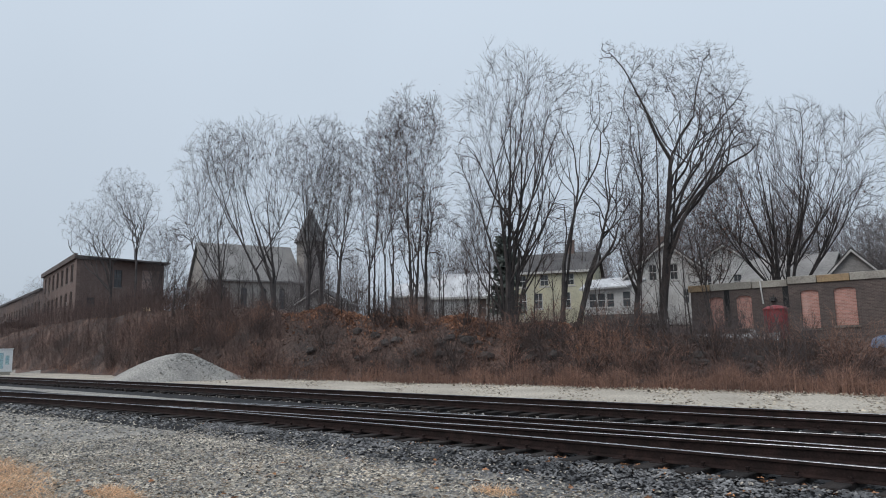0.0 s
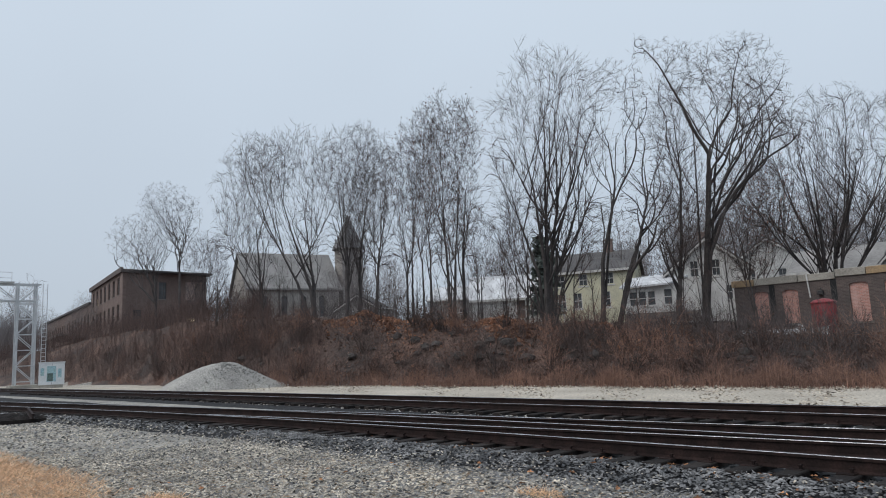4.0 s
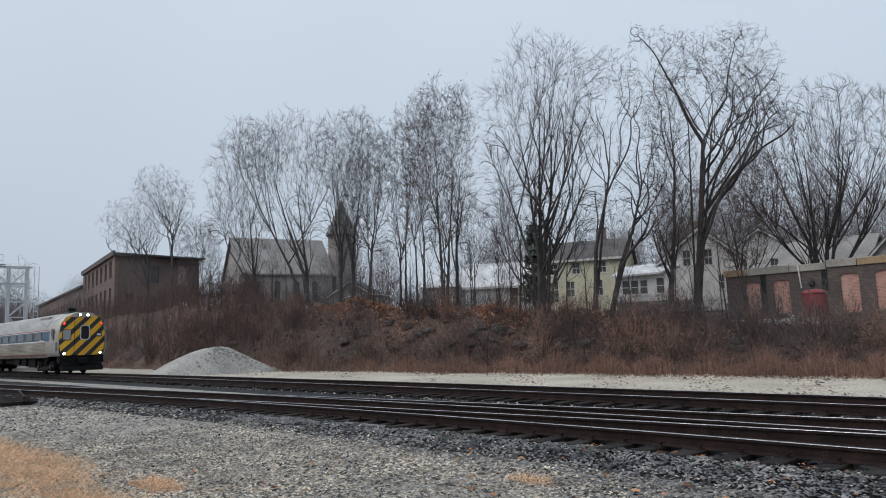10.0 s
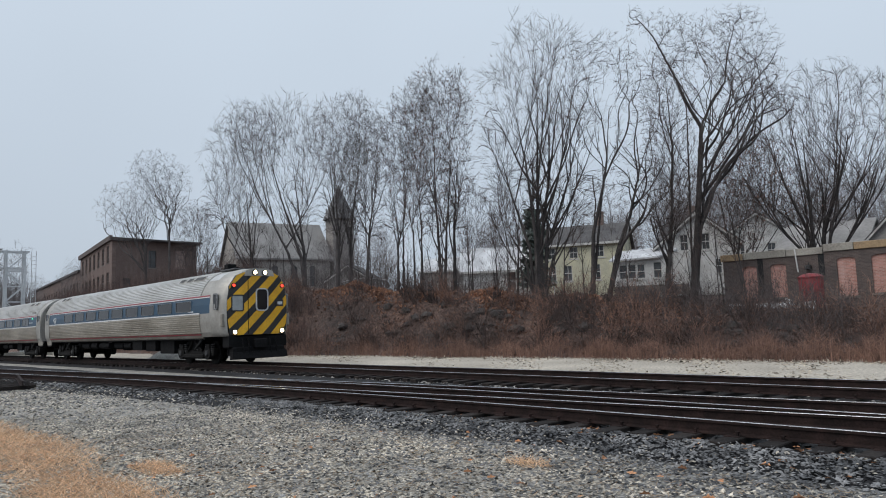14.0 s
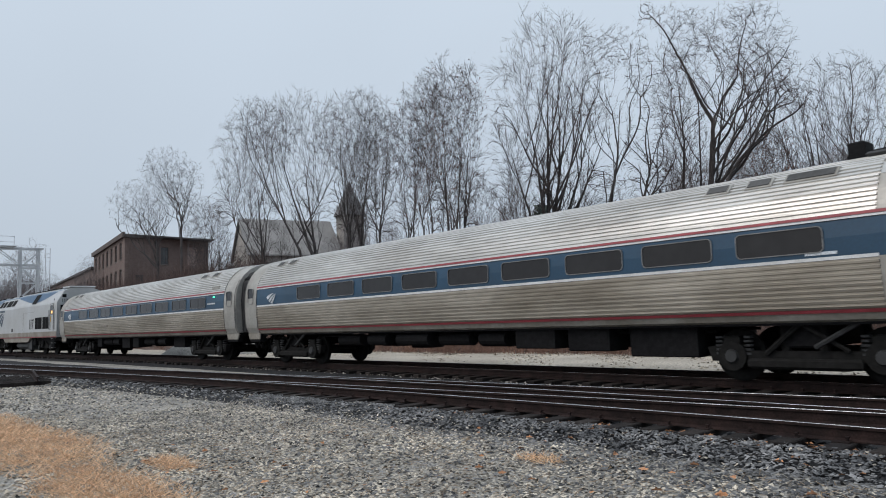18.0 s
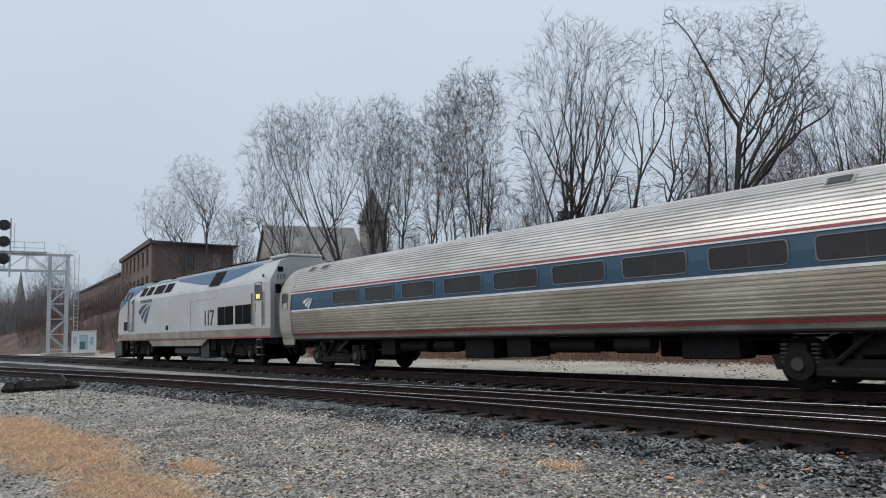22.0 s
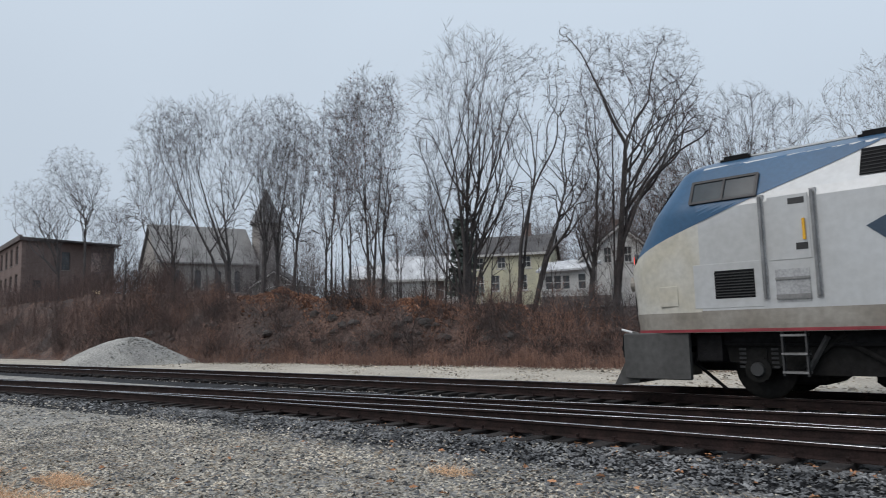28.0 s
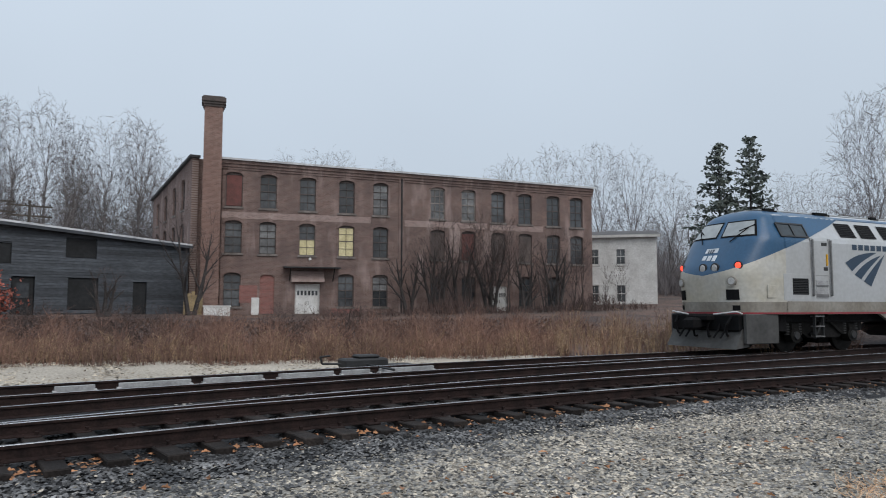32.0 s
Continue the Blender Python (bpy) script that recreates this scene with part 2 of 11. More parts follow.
M_BRAMBLE = material("bramble_stems", (0.14, 0.092, 0.08), 0.95, second=(0.075, 0.054, 0.05), scale=0.35, amount=0.5, fine=6, fine_amount=0.25, bump=0, island=0.45)
M_STONE_DARK = material("dark_ballast_stone", (0.075, 0.074, 0.075), 0.8, second=(0.025, 0.025, 0.026), scale=2.2, amount=0.55, fine=60, fine_amount=0.3, bump=0.3, bump_scale=60, island=0.7)
M_BANKLEAF = material("bank_leaf", (0.2, 0.115, 0.08), 0.85, second=(0.1, 0.064, 0.05), scale=0.4, amount=0.5, fine=20, fine_amount=0.2, bump=0, island=0.5)
M_RUSTLEAF = material("rust_leaf", (0.36, 0.175, 0.1), 0.85, second=(0.2, 0.105, 0.07), scale=0.5, amount=0.5, fine=20, fine_amount=0.2, bump=0, island=0.4)
M_ROADSTONE = material("road_stone", (0.5, 0.44, 0.35), 0.9, second=(0.25, 0.22, 0.18), scale=1.1, amount=0.5, fine=40, fine_amount=0.3, bump=0.3, bump_scale=60, island=0.55)
M_WHITE_MARK = material("white_bracket", (0.7, 0.71, 0.7), 0.6, second=(0.5, 0.5, 0.5), scale=4, fine=20, fine_amount=0.15)
M_PALESTEEL = material("pale_grey_steel", (0.4, 0.41, 0.42), 0.55, second=(0.26, 0.265, 0.27), scale=3, amount=0.5, fine=25, fine_amount=0.2, bump=0.1)
# lighter than M_TWIG and M_BARK: a thin haze put into the colour
M_MIDTWIG = material("hazed_grey_twigs", (0.115, 0.098, 0.096), 0.95, second=(0.075, 0.066, 0.066), scale=0.3, amount=0.5, fine=4, fine_amount=0.2, bump=0, island=0.3)
M_MIDBARK = material("hazed_grey_bark", (0.11, 0.098, 0.096), 0.95, second=(0.062, 0.057, 0.057), scale=1.2, amount=0.5, fine=12, fine_amount=0.3, bump=0.6, bump_scale=12)
M_GALV = material("galvanised_steel", (0.64, 0.655, 0.67), 0.5, metal=0.3, second=(0.48, 0.5, 0.52), scale=2, amount=0.4, fine=20, fine_amount=0.1, bump=0.05)
M_DARKSTEEL = material("dark_steel", (0.03, 0.031, 0.033), 0.6, second=(0.015, 0.015, 0.016), scale=2, amount=0.5, fine=20, fine_amount=0.2, bump=0.2)


# ---- mesh helpers ----
class Mesh:
    """Collects corners and faces of one mesh."""

    def __init__(self):
        self.v, self.f = [], []

    def add(self, verts, faces):
        k = len(self.v)
        self.v.extend(verts)
        self.f.extend(tuple(i + k for i in f) for f in faces)
        return self

    def box(self, x0, x1, y0, y1, z0, z1, m=None, chamfer=0.0):
        c = chamfer
        if c:
            pts, k = [], []
            for z, ins in ((z0, c), (z0 + c, 0), (z1 - c, 0), (z1, c)):
                pts += [(x0 + ins, y0 + ins, z), (x1 - ins, y0 + ins, z), (x1 - ins, y1 - ins, z), (x0 + ins, y1 - ins, z)]
            for r in range(3):
                for i in range(4):
                    k.append((4 * r + i, 4 * r + (i + 1) % 4, 4 * r + 4 + (i + 1) % 4, 4 * r + 4 + i))
            k += [(3, 2, 1, 0), (12, 13, 14, 15)]
        else:
            pts = [(x, y, z) for z in (z0, z1) for x, y in ((x0, y0), (x1, y0), (x1, y1), (x0, y1))]
            k = [(3, 2, 1, 0), (4, 5, 6, 7), (0, 1, 5, 4), (1, 2, 6, 5), (2, 3, 7, 6), (3, 0, 4, 7)]
        if m is not None:
            pts = [tuple(m @ Vector(p)) for p in pts]
        return self.add(pts, k)

    def bar(self, a, b, r0, r1=None, n=6, cap=True):
        """A round or many-sided bar from a to b."""
        a, b = Vector(a), Vector(b)
        r1 = r0 if r1 is None else r1
        d = (b - a)
        if d.length < 1e-6:
            return self
        d.normalize()
        s = d.orthogonal().normalized()
        t = d.cross(s)
        pts = []
        for p, r in ((a, r0), (b, r1)):
            for i in range(n):
                w = 2 * math.pi * i / n
                pts.append(tuple(p + r * (math.cos(w) * s + math.sin(w) * t)))
        k = [(i, (i + 1) % n, n + (i + 1) % n, n + i) for i in range(n)]
        if cap:
            k += [tuple(range(n - 1, -1, -1)), tuple(range(n, 2 * n))]
        return self.add(pts, k)

    def prism(self, outline, axis, lo, hi):
        """An outline (two coordinates, counter-clockwise) drawn out along an axis."""
        n = len(outline)
        def at(p, w):
            return (w, p[0], p[1]) if axis == "x" else (p[0], w, p[1]) if axis == "y" else (p[0], p[1], w)
        pts = [at(p, lo) for p in outline] + [at(p, hi) for p in outline]
        k = [(i, (i + 1) % n, n + (i + 1) % n, n + i) for i in range(n)] + [tuple(range(n - 1, -1, -1)), tuple(range(n, 2 * n))]
        return self.add(pts, k)

    def loft(self, rings, close=True):
        """Rings of equal size joined by quads."""
        n = len(rings[0])
        pts = [tuple(p) for r in rings for p in r]
        k = []
        for j in range(len(rings) - 1):
            for i in range(n if close else n - 1):
                k.append((j * n + i, j * n + (i + 1) % n, (j + 1) * n + (i + 1) % n, (j + 1) * n + i))
        return self.add(pts, k)

    def data(self, name, mat, smooth=False):
        me = bpy.data.meshes.new(name)
        me.from_pydata(self.v, [], self.f)
        bm = bmesh.new()
        bm.from_mesh(me)
        if len(self.v) < 1500:
            bmesh.ops.remove_doubles(bm, verts=bm.verts, dist=0.0004)
        bmesh.ops.recalc_face_normals(bm, faces=bm.faces)
        bm.to_mesh(me)
        bm.free()
        if smooth:
            me.polygons.foreach_set("use_smooth", [True] * len(me.polygons))
        me.materials.append(mat)
        return me


def raw(name, verts, faces, mat):
    """A mesh straight from arrays, for what nobody could count."""
    me = bpy.data.meshes.new(name)
    me.from_pydata(verts.tolist() if hasattr(verts, "tolist") else verts, [], faces.tolist() if hasattr(faces, "tolist") else faces)
    me.materials.append(mat)
    return me


def part(name, mesh, mat, parent=None, label="", smooth=False):
    me = mesh.data(name, mat, smooth) if isinstance(mesh, Mesh) else mesh
    ob = new(name, me)
    ob.parent = parent
    if label:
        tagged(ob, label)
    return ob


def thing(name, label, category, m=None, group="", kind=""):
    ob = new(name)
    ob.empty_display_size = 0.3
    if m is not None:
        ob.matrix_basis = m
    return tagged(ob, label, category, group, kind)


def setting(name, mesh, mat, label="", m=None, category="", smooth=False):
    me = mesh.data(name, mat, smooth) if isinstance(mesh, Mesh) else mesh
    ob = new(name, me)
    if m is not None:
        ob.matrix_basis = m
    return tagged(ob, label, category, kind="structure")


# ---- the lie of the tracks ----
LINE_1 = [(-230, -6), (-160, 1.5), (-120, 5.2), (-90, 8.2), (-60, 10.8), (-30, 12.8), (-15, 13.45), (0, 13.8), (10, 13.65), (20, 12.75), (30, 11.2), (45, 7.9), (70, 1.2), (110, -10.5), (190, -36)]
LINE_2 = [(-230, -25), (-160, -14), (-120, -8), (-90, -3.2), (-60, 1.6), (-32, 6.0), (-21, 7.75), (-10, 8.85), (0, 9.3), (5, 9.35), (11, 8.9), (17, 8.0), (30, 5.4), (45, 1.6), (70, -6), (110, -19), (190, -46)]


def curve(points, step=0.5):
    p = np.array(points, float)
    x, y = p.T
    slope = np.gradient(y, x)
    xs = np.arange(x[0], x[-1] + 1e-6, step)
    i = np.clip(np.searchsorted(x, xs, side="right") - 1, 0, len(x) - 2)
    w = x[i + 1] - x[i]
    u = (xs - x[i]) / w
    ys = (2 * u**3 - 3 * u**2 + 1) * y[i] + (u**3 - 2 * u**2 + u) * w * slope[i] + (3 * u**2 - 2 * u**3) * y[i + 1] + (u**3 - u**2) * w * slope[i + 1]
    return np.stack([xs, ys], -1)


C1, C2 = curve(LINE_1), curve(LINE_2)


def offset(line, o):
    d = np.gradient(line, axis=0)
    d /= np.linalg.norm(d, axis=1)[:, None]
    o = np.broadcast_to(o, len(line))[:, None]
    return line + np.stack([-d[:, 1], d[:, 0]], -1) * o


def y1(x):
    return np.interp(x, C1[:, 0], C1[:, 1])


def y2(x):
    return np.interp(x, C2[:, 0], C2[:, 1])


ARC = np.r_[0, np.cumsum(np.hypot(*np.diff(C1, axis=0).T))]
ARC -= np.interp(0, C1[:, 0], ARC)


def on_line(s):
    """The point of the far track at s metres along it."""
    return np.array([np.interp(s, ARC, C1[:, 0]), np.interp(s, ARC, C1[:, 1])])


# ---- ground: one sheet from the yard over the bank to the horizon ----
BEARING = [-180, -80, -60, -45, -22, 0, 18, 34, 50, 62, 70, 76, 84, 100, 180]
EDGE = [40, 30, 26, 24, 21.5, 23.8, 24.4, 27.4, 34, 44, 56, 80, 110, 100, 40]
TOPZ = [0.0, 0.5, 0.5, 0.45, 0.4, 0.6, 0.9, 1.8, 3.05, 4.4, 5.0, 5.0, 2.0, 0.5, 0.0]
REACH = [14, 12, 12, 12, 14, 12, 10, 9, 9, 10, 12, 14, 16, 16, 14]


def smooth01(v):
    v = np.clip(v, 0, 1)
    return v * v * (3 - 2 * v)


def land(x, y):
    """Height of the ground."""
    d, b = np.hypot(x, y), np.degrees(np.arctan2(-x, y))
    e, z, r = (np.interp(b, BEARING, some) for some in (EDGE, TOPZ, REACH))
    up = smooth01((d - e) / r)
    wave = 0.35 * np.sin(b * 0.9 + 1.3) * np.sin(d * 0.23 + 0.04 * b) + 0.2 * np.sin(b * 2.3) * np.sin(d * 0.6)
    slope = np.interp(b, [-90, -20, 20, 35, 60, 80, 100], [0.05, 0.03, 0.05, 0.045, 0.035, 0.03, 0.0])
    beyond = slope * np.clip(d - e - r, 0, 160)
    hill = np.interp(b, [-120, -90, -60, -10, 20, 50], [0, 3, 4, 4, 2, 0]) * smooth01((d - 95) / 90)
    return -0.3 + up * (z + 0.3 + wave * np.clip(z / 3.0, 0.1, 1)) + beyond + hill


def ground():
    rings = [0.0, 1.5, 2.5, 3.5, 4.5, 5.5, 7, 8.5, 10, 12, 14, 16, 18] + list(np.arange(20, 70, 1.25)) + [72, 75, 79, 84, 90, 97, 105, 115, 130, 150, 180, 240, 340, 600, 1200, 2600]
    bears = np.radians(np.arange(-180, 180, 1.5))
    n = len(bears)
    verts, faces = [], []
    for d in rings:
        x, y = -d * np.sin(bears), d * np.cos(bears)
        z = land(x, y)
        verts += [tuple(p) for p in np.stack([x, y, z], -1).tolist()]
    mats = []
    for j in range(len(rings) - 1):
        mid = np.degrees(bears)
        e = np.interp(mid, BEARING, EDGE)
        for i in range(n):
            faces.append((j * n + i, j * n + (i + 1) % n, (j + 1) * n + (i + 1) % n, (j + 1) * n + i))
            d = 0.5 * (rings[j] + rings[j + 1])
            mats.append(0 if d < e[i] else 1 if d < 150 else 2)
    me = bpy.data.meshes.new("ground")
    me.from_pydata(verts, [], faces)
    for m in (M_GRAVEL, M_LITTER, M_LAND):
        me.materials.append(m)
    me.polygons.foreach_set("material_index", mats)
    me.polygons.foreach_set("use_smooth", [True] * len(faces))
    bm = bmesh.new()
    bm.from_mesh(me)
    bmesh.ops.recalc_face_normals(bm, faces=bm.faces)
    if bm.faces[0].normal.z < 0:
        bmesh.ops.reverse_faces(bm, faces=bm.faces)
    bm.to_mesh(me)
    bm.free()
    tagged(new("ground", me), "grey gravel yard rising to a bank covered in brown leaf litter", "ground", kind="structure")


ground()


def gravel_road():
    """The pale gravel service road beyond the far track."""
    b = np.radians(np.arange(-66, 84, 1.0))
    deg = np.degrees(b)
    e = np.interp(deg, BEARING, EDGE) + 0.6 * np.sin(deg * 0.7) + 0.3 * np.sin(deg * 2.9)
    outer = np.stack([-e * np.sin(b), e * np.cos(b)], -1)
    inner = outer.copy()
    for i, (x, y) in enumerate(outer):
        w = outer[i] / np.linalg.norm(outer[i])
        lo, hi = 5.0, 200.0
        for _ in range(40):
            mid = (lo + hi) / 2
            p = w * mid
            lo, hi = (mid, hi) if p[1] < y1(p[0]) + 2.3 else (lo, mid)
        inner[i] = w * min(lo, e[i] - 0.1)
    m = Mesh()
    n = len(b)
    cols = 6
    pts = []
    for k in range(cols + 1):
        u = k / cols
        for i in range(n):
            p = inner[i] * (1 - u) + outer[i] * u
            pts.append((p[0], p[1], -0.27 + 0.05 * math.sin(u * 3.1) * (1 + 0.4 * math.sin(i * 0.9))))
    m.add(pts, [(k * n + i, k * n + i + 1, (k + 1) * n + i + 1, (k + 1) * n + i) for k in range(cols) for i in range(n - 1)])
    setting("road", m, M_ROAD, "pale tan gravel service road beside the track", category="road", smooth=True)


gravel_road()


# ---- track beds, ties and rails ----
def bed(name, line, label, verge=()):
    prof = list(verge) + [(-2.6, -0.34), (-1.75, -0.27), (-1.3, -0.25), (0, -0.235), (1.3, -0.25), (1.75, -0.27), (2.6, -0.34)]
    sel = line[(line[:, 0] > -170) & (line[:, 0] < 100)][::2]
    rings = []
    for p in range(len(prof)):
        o = offset(sel, prof[p][0])
        rings.append([(*q, prof[p][1] + 0.012 * math.sin(7.1 * i + 3 * p)) for i, q in enumerate(o)])
    m = Mesh().loft(rings, close=False)
    setting(name, m, M_BALLAST, label, category="track bed")


bed("ballast_bed_1", C1, "dark grey crushed stone ballast under the far track", [(-5.2, -0.292), (-3.4, -0.285)])
bed("ballast_bed_2", C2, "dark grey crushed stone ballast under the near track")


def rail_ring(p, d, z):
    """Section of a flat-bottomed rail, head up at z."""
    prof = [(-0.07, -0.17), (0.07, -0.17), (0.07, -0.158), (0.012, -0.14), (0.012, -0.045), (0.036, -0.036), (0.036, -0.004), (-0.036, -0.004), (-0.036, -0.036), (-0.012, -0.045), (-0.012, -0.14), (-0.07, -0.158)]
    n = (-d[1], d[0])
    return [(p[0] + n[0] * a, p[1] + n[1] * a, z + b) for a, b in prof]


def rail(line, lo, hi, parent, label=""):
    sel = line[(line[:, 0] >= lo) & (line[:, 0] <= hi)]
    d = np.gradient(sel, axis=0)
    d /= np.linalg.norm(d, axis=1)[:, None]
    body = part("rail", Mesh().loft([rail_ring(p, q, 0.0) for p, q in zip(sel, d)]), M_RAIL, parent, label)
    top = []
    for p, q in zip(sel, d):
        n = (-q[1], q[0])
        top.append([(p[0] + n[0] * a, p[1] + n[1] * a, b) for a, b in ((-0.034, -0.008), (-0.027, 0.0), (0.027, 0.0), (0.034, -0.008))])
    part("rail_head", Mesh().loft(top, close=False), M_RAILTOP, body, "bright worn rail head")
    return body


G = 0.7525
track_1 = thing("railway_track", "rusty steel track on dark ties, the line that the train runs on", "track", kind="structure")
track_2 = thing("railway_track", "rusty steel track on dark ties, nearest to the gravel yard", "track", kind="structure")
crossover = thing("crossover_track", "rusty rails of a crossover that leads from one track to the other", "track", kind="structure")
rail(offset(C1, -G), -170, 100, track_1)
rail(offset(C1, G), -170, 100, track_1)
rail(offset(C2, -G), -170, 100, track_2)
rail(offset(C2, G), -170, 100, track_2)
cx = np.arange(-24, 37.01, 0.5)
shift = np.interp(cx, [-24, -18, -12, -3.5, 0, 5, 9, 15, 20, 26, 32, 37], [0.0, 0.14, 0.5, 1.18, 1.55, 1.95, 2.3, 2.85, 3.35, 4.05, 4.75, 5.3])
ker = np.array([1, 2, 3, 2, 1]) / 9
shift[2:-2] = np.convolve(shift, ker, "same")[2:-2]
CX = np.stack([cx, np.minimum(y2(cx) + shift, y1(cx))], -1)
rail(offset(CX, -G), -19, 36, crossover)
rail(offset(CX, G), -19, 36, crossover)


def ties(line, parent, lo, hi, half=1.3, seed=1):
    """Square-sawn ties, each a little out of line."""
    rnd = random.Random(seed)
    shapes = []
    for k in range(4):
        m = Mesh().box(-0.115, 0.115, -half - 0.06 * k / 3, half + 0.05 * k / 3, -0.34, -0.168 + 0.004 * k, chamfer=0.012)
        shapes.append(m.data("tie", M_TIE))
    s = np.r_[0, np.cumsum(np.hypot(*np.diff(line, axis=0).T))]
    a, b = np.interp(lo, line[:, 0], s), np.interp(hi, line[:, 0], s)
    for w in np.arange(a, b, 0.54):
        p = np.array([np.interp(w, s, line[:, 0]), np.interp(w, s, line[:, 1])])
        q = np.array([np.interp(w + 0.3, s, line[:, 0]), np.interp(w + 0.3, s, line[:, 1])]) - p
        ang = math.degrees(math.atan2(q[1], q[0])) + rnd.uniform(-1.5, 1.5)
        ob = part("tie", rnd.choice(shapes), M_TIE, parent)
        ob.matrix_basis = pose(p[0] + rnd.uniform(-0.03, 0.03), p[1] + rnd.uniform(-0.08, 0.08), rnd.uniform(-0.012, 0.0), rz=ang)


ties(C1, track_1, -62, 40, seed=1)
ties(C2, track_2, -50, 32, seed=2)


def fastenings(line, side, parent, lo, hi):
    """Tie plates with spikes under a rail."""
    plate = Mesh().box(-0.09, 0.09, -0.17, 0.17, -0.175, -0.155, chamfer=0.004).data("tie_plate", M_RAIL)
    spike = Mesh().box(-0.013, 0.013, -0.013, 0.013, -0.17, -0.125).box(-0.02, 0.02, -0.03, 0.02, -0.125, -0.108).data("spike", M_RAIL)
    s = np.r_[0, np.cumsum(np.hypot(*np.diff(line, axis=0).T))]
    a, b = np.interp(lo, line[:, 0], s), np.interp(hi, line[:, 0], s)
    first = np.interp(-50 if parent is track_2 else -62, line[:, 0], s)
    for w in np.arange(first, b, 0.54):
        if w < a:
            continue
        p = np.array([np.interp(w, s, line[:, 0]), np.interp(w, s, line[:, 1])])
        q = np.array([np.interp(w + 0.3, s, line[:, 0]), np.interp(w + 0.3, s, line[:, 1])]) - p
        ang = math.degrees(math.atan2(q[1], q[0]))
        o = part("tie_plate", plate, M_RAIL, parent)
        o.matrix_basis = pose(p[0], p[1], 0, rz=ang) @ pose(0, side * G, 0)
        for dx, dy in ((0.05, -0.1), (-0.05, 0.1)):
            k = part("spike", spike, M_RAIL, o)
            k.matrix_basis = pose(dx, dy, 0, rz=0 if dy > 0 else 180)


fastenings(C2, -1, track_2, -14, 18)
fastenings(C2, 1, track_2, -8, 14)
fastenings(C1, -1, track_1, -10, 14)
for a, b in ((2.2, 2.85), (3.25, 4.55), (4.8, 6.0), (6.35, 7.6), (7.8, 8.5), (8.75, 10.2)):
    xm = (a + b) / 2
    tilt = math.degrees(math.atan2(float(y1(b) - y1(a)), b - a))
    o = part("heater_duct", Mesh().box(-(b - a) / 2, (b - a) / 2, -0.03, 0.03, -0.165, -0.045, chamfer=0.008), M_PALESTEEL, track_1, "pale grey steel switch heater duct")
    o.matrix_basis = pose(xm, float(y1(xm)) + G - 0.13, 0, rz=tilt)
    for u in (-(b - a) / 2, (b - a) / 2):
        part("bracket", Mesh().box(u - 0.03, u + 0.03, -0.06, 0.05, -0.17, -0.12), M_WHITE_MARK, o)


# ---- train ----
OBJECT_SPACE |= {"stainless_flutes", "stainless_smooth", "blue_band", "silver_paint", "blue_paint", "grey_sill", "truck_steel", "under_grey"}
M_STEEL = material("stainless_flutes", (0.7, 0.69, 0.665), 0.36, metal=0.75, second=(0.5, 0.48, 0.45), scale=0.9, amount=0.5, fine=7, fine_amount=0.1, bump=0.05, stretch=(0.3, 1, 1))
M_STEEL_LOW = material("stainless_grimy", (0.5, 0.46, 0.4), 0.42, metal=0.6, second=(0.3, 0.265, 0.215), scale=0.9, amount=0.55, fine=7, fine_amount=0.12, bump=0.05, stretch=(0.3, 1, 1))
M_STEEL_S = material("stainless_smooth", (0.46, 0.45, 0.425), 0.5, metal=0.4, second=(0.3, 0.285, 0.255), scale=0.8, amount=0.5, fine=9, fine_amount=0.1, bump=0.04)
M_BAND = material("blue_band", (0.018, 0.068, 0.13), 0.4, second=(0.013, 0.05, 0.095), scale=0.8, amount=0.4, fine=20, fine_amount=0.08, bump=0.03)
M_WHITE = material("white_stripe", (0.75, 0.77, 0.78), 0.5, second=(0.6, 0.6, 0.6), scale=3, amount=0.3, fine=30, fine_amount=0.08, bump=0.03)
M_RED = material("red_stripe", (0.36, 0.055, 0.07), 0.5, second=(0.25, 0.04, 0.05), scale=3, amount=0.3, fine=30, fine_amount=0.1, bump=0.03)
M_GLASS = material("dark_train_glass", (0.03, 0.03, 0.032), 0.12, second=(0.02, 0.02, 0.022), scale=1, amount=0.3, fine=5, fine_amount=0.1, bump=0.0, spec=0.35)
# pale base stands in for the sky reflected in the cab windows
M_GLASS_SKY = material("sky_pale_glass", (0.4, 0.43, 0.43), 0.15, second=(0.3, 0.33, 0.34), scale=1, amount=0.3, fine=5, fine_amount=0.1, bump=0.0, spec=0.8)
M_GLASS_MID = material("cab_side_glass", (0.06, 0.075, 0.085), 0.12, second=(0.04, 0.05, 0.058), scale=1, amount=0.3, fine=5, fine_amount=0.1, bump=0.0, spec=0.3)
M_SKIRT = material("grey_skirt", (0.08, 0.08, 0.079), 0.65, second=(0.045, 0.045, 0.044), scale=1.4, amount=0.5, fine=9, fine_amount=0.2, bump=0.1)
M_FRAME = material("aluminium_frame", (0.3, 0.3, 0.3), 0.4, metal=0.6, second=(0.2, 0.2, 0.2), scale=4, amount=0.3, fine=30, fine_amount=0.1, bump=0.03)
M_SILVER = material("silver_paint", (0.52, 0.545, 0.565), 0.42, metal=0.2, second=(0.44, 0.45, 0.45), scale=0.55, amount=0.45, fine=8, fine_amount=0.06, bump=0.04)
M_BLUE = material("blue_paint", (0.03, 0.105, 0.21), 0.33, second=(0.024, 0.082, 0.165), scale=0.7, amount=0.4, fine=15, fine_amount=0.08, bump=0.03)
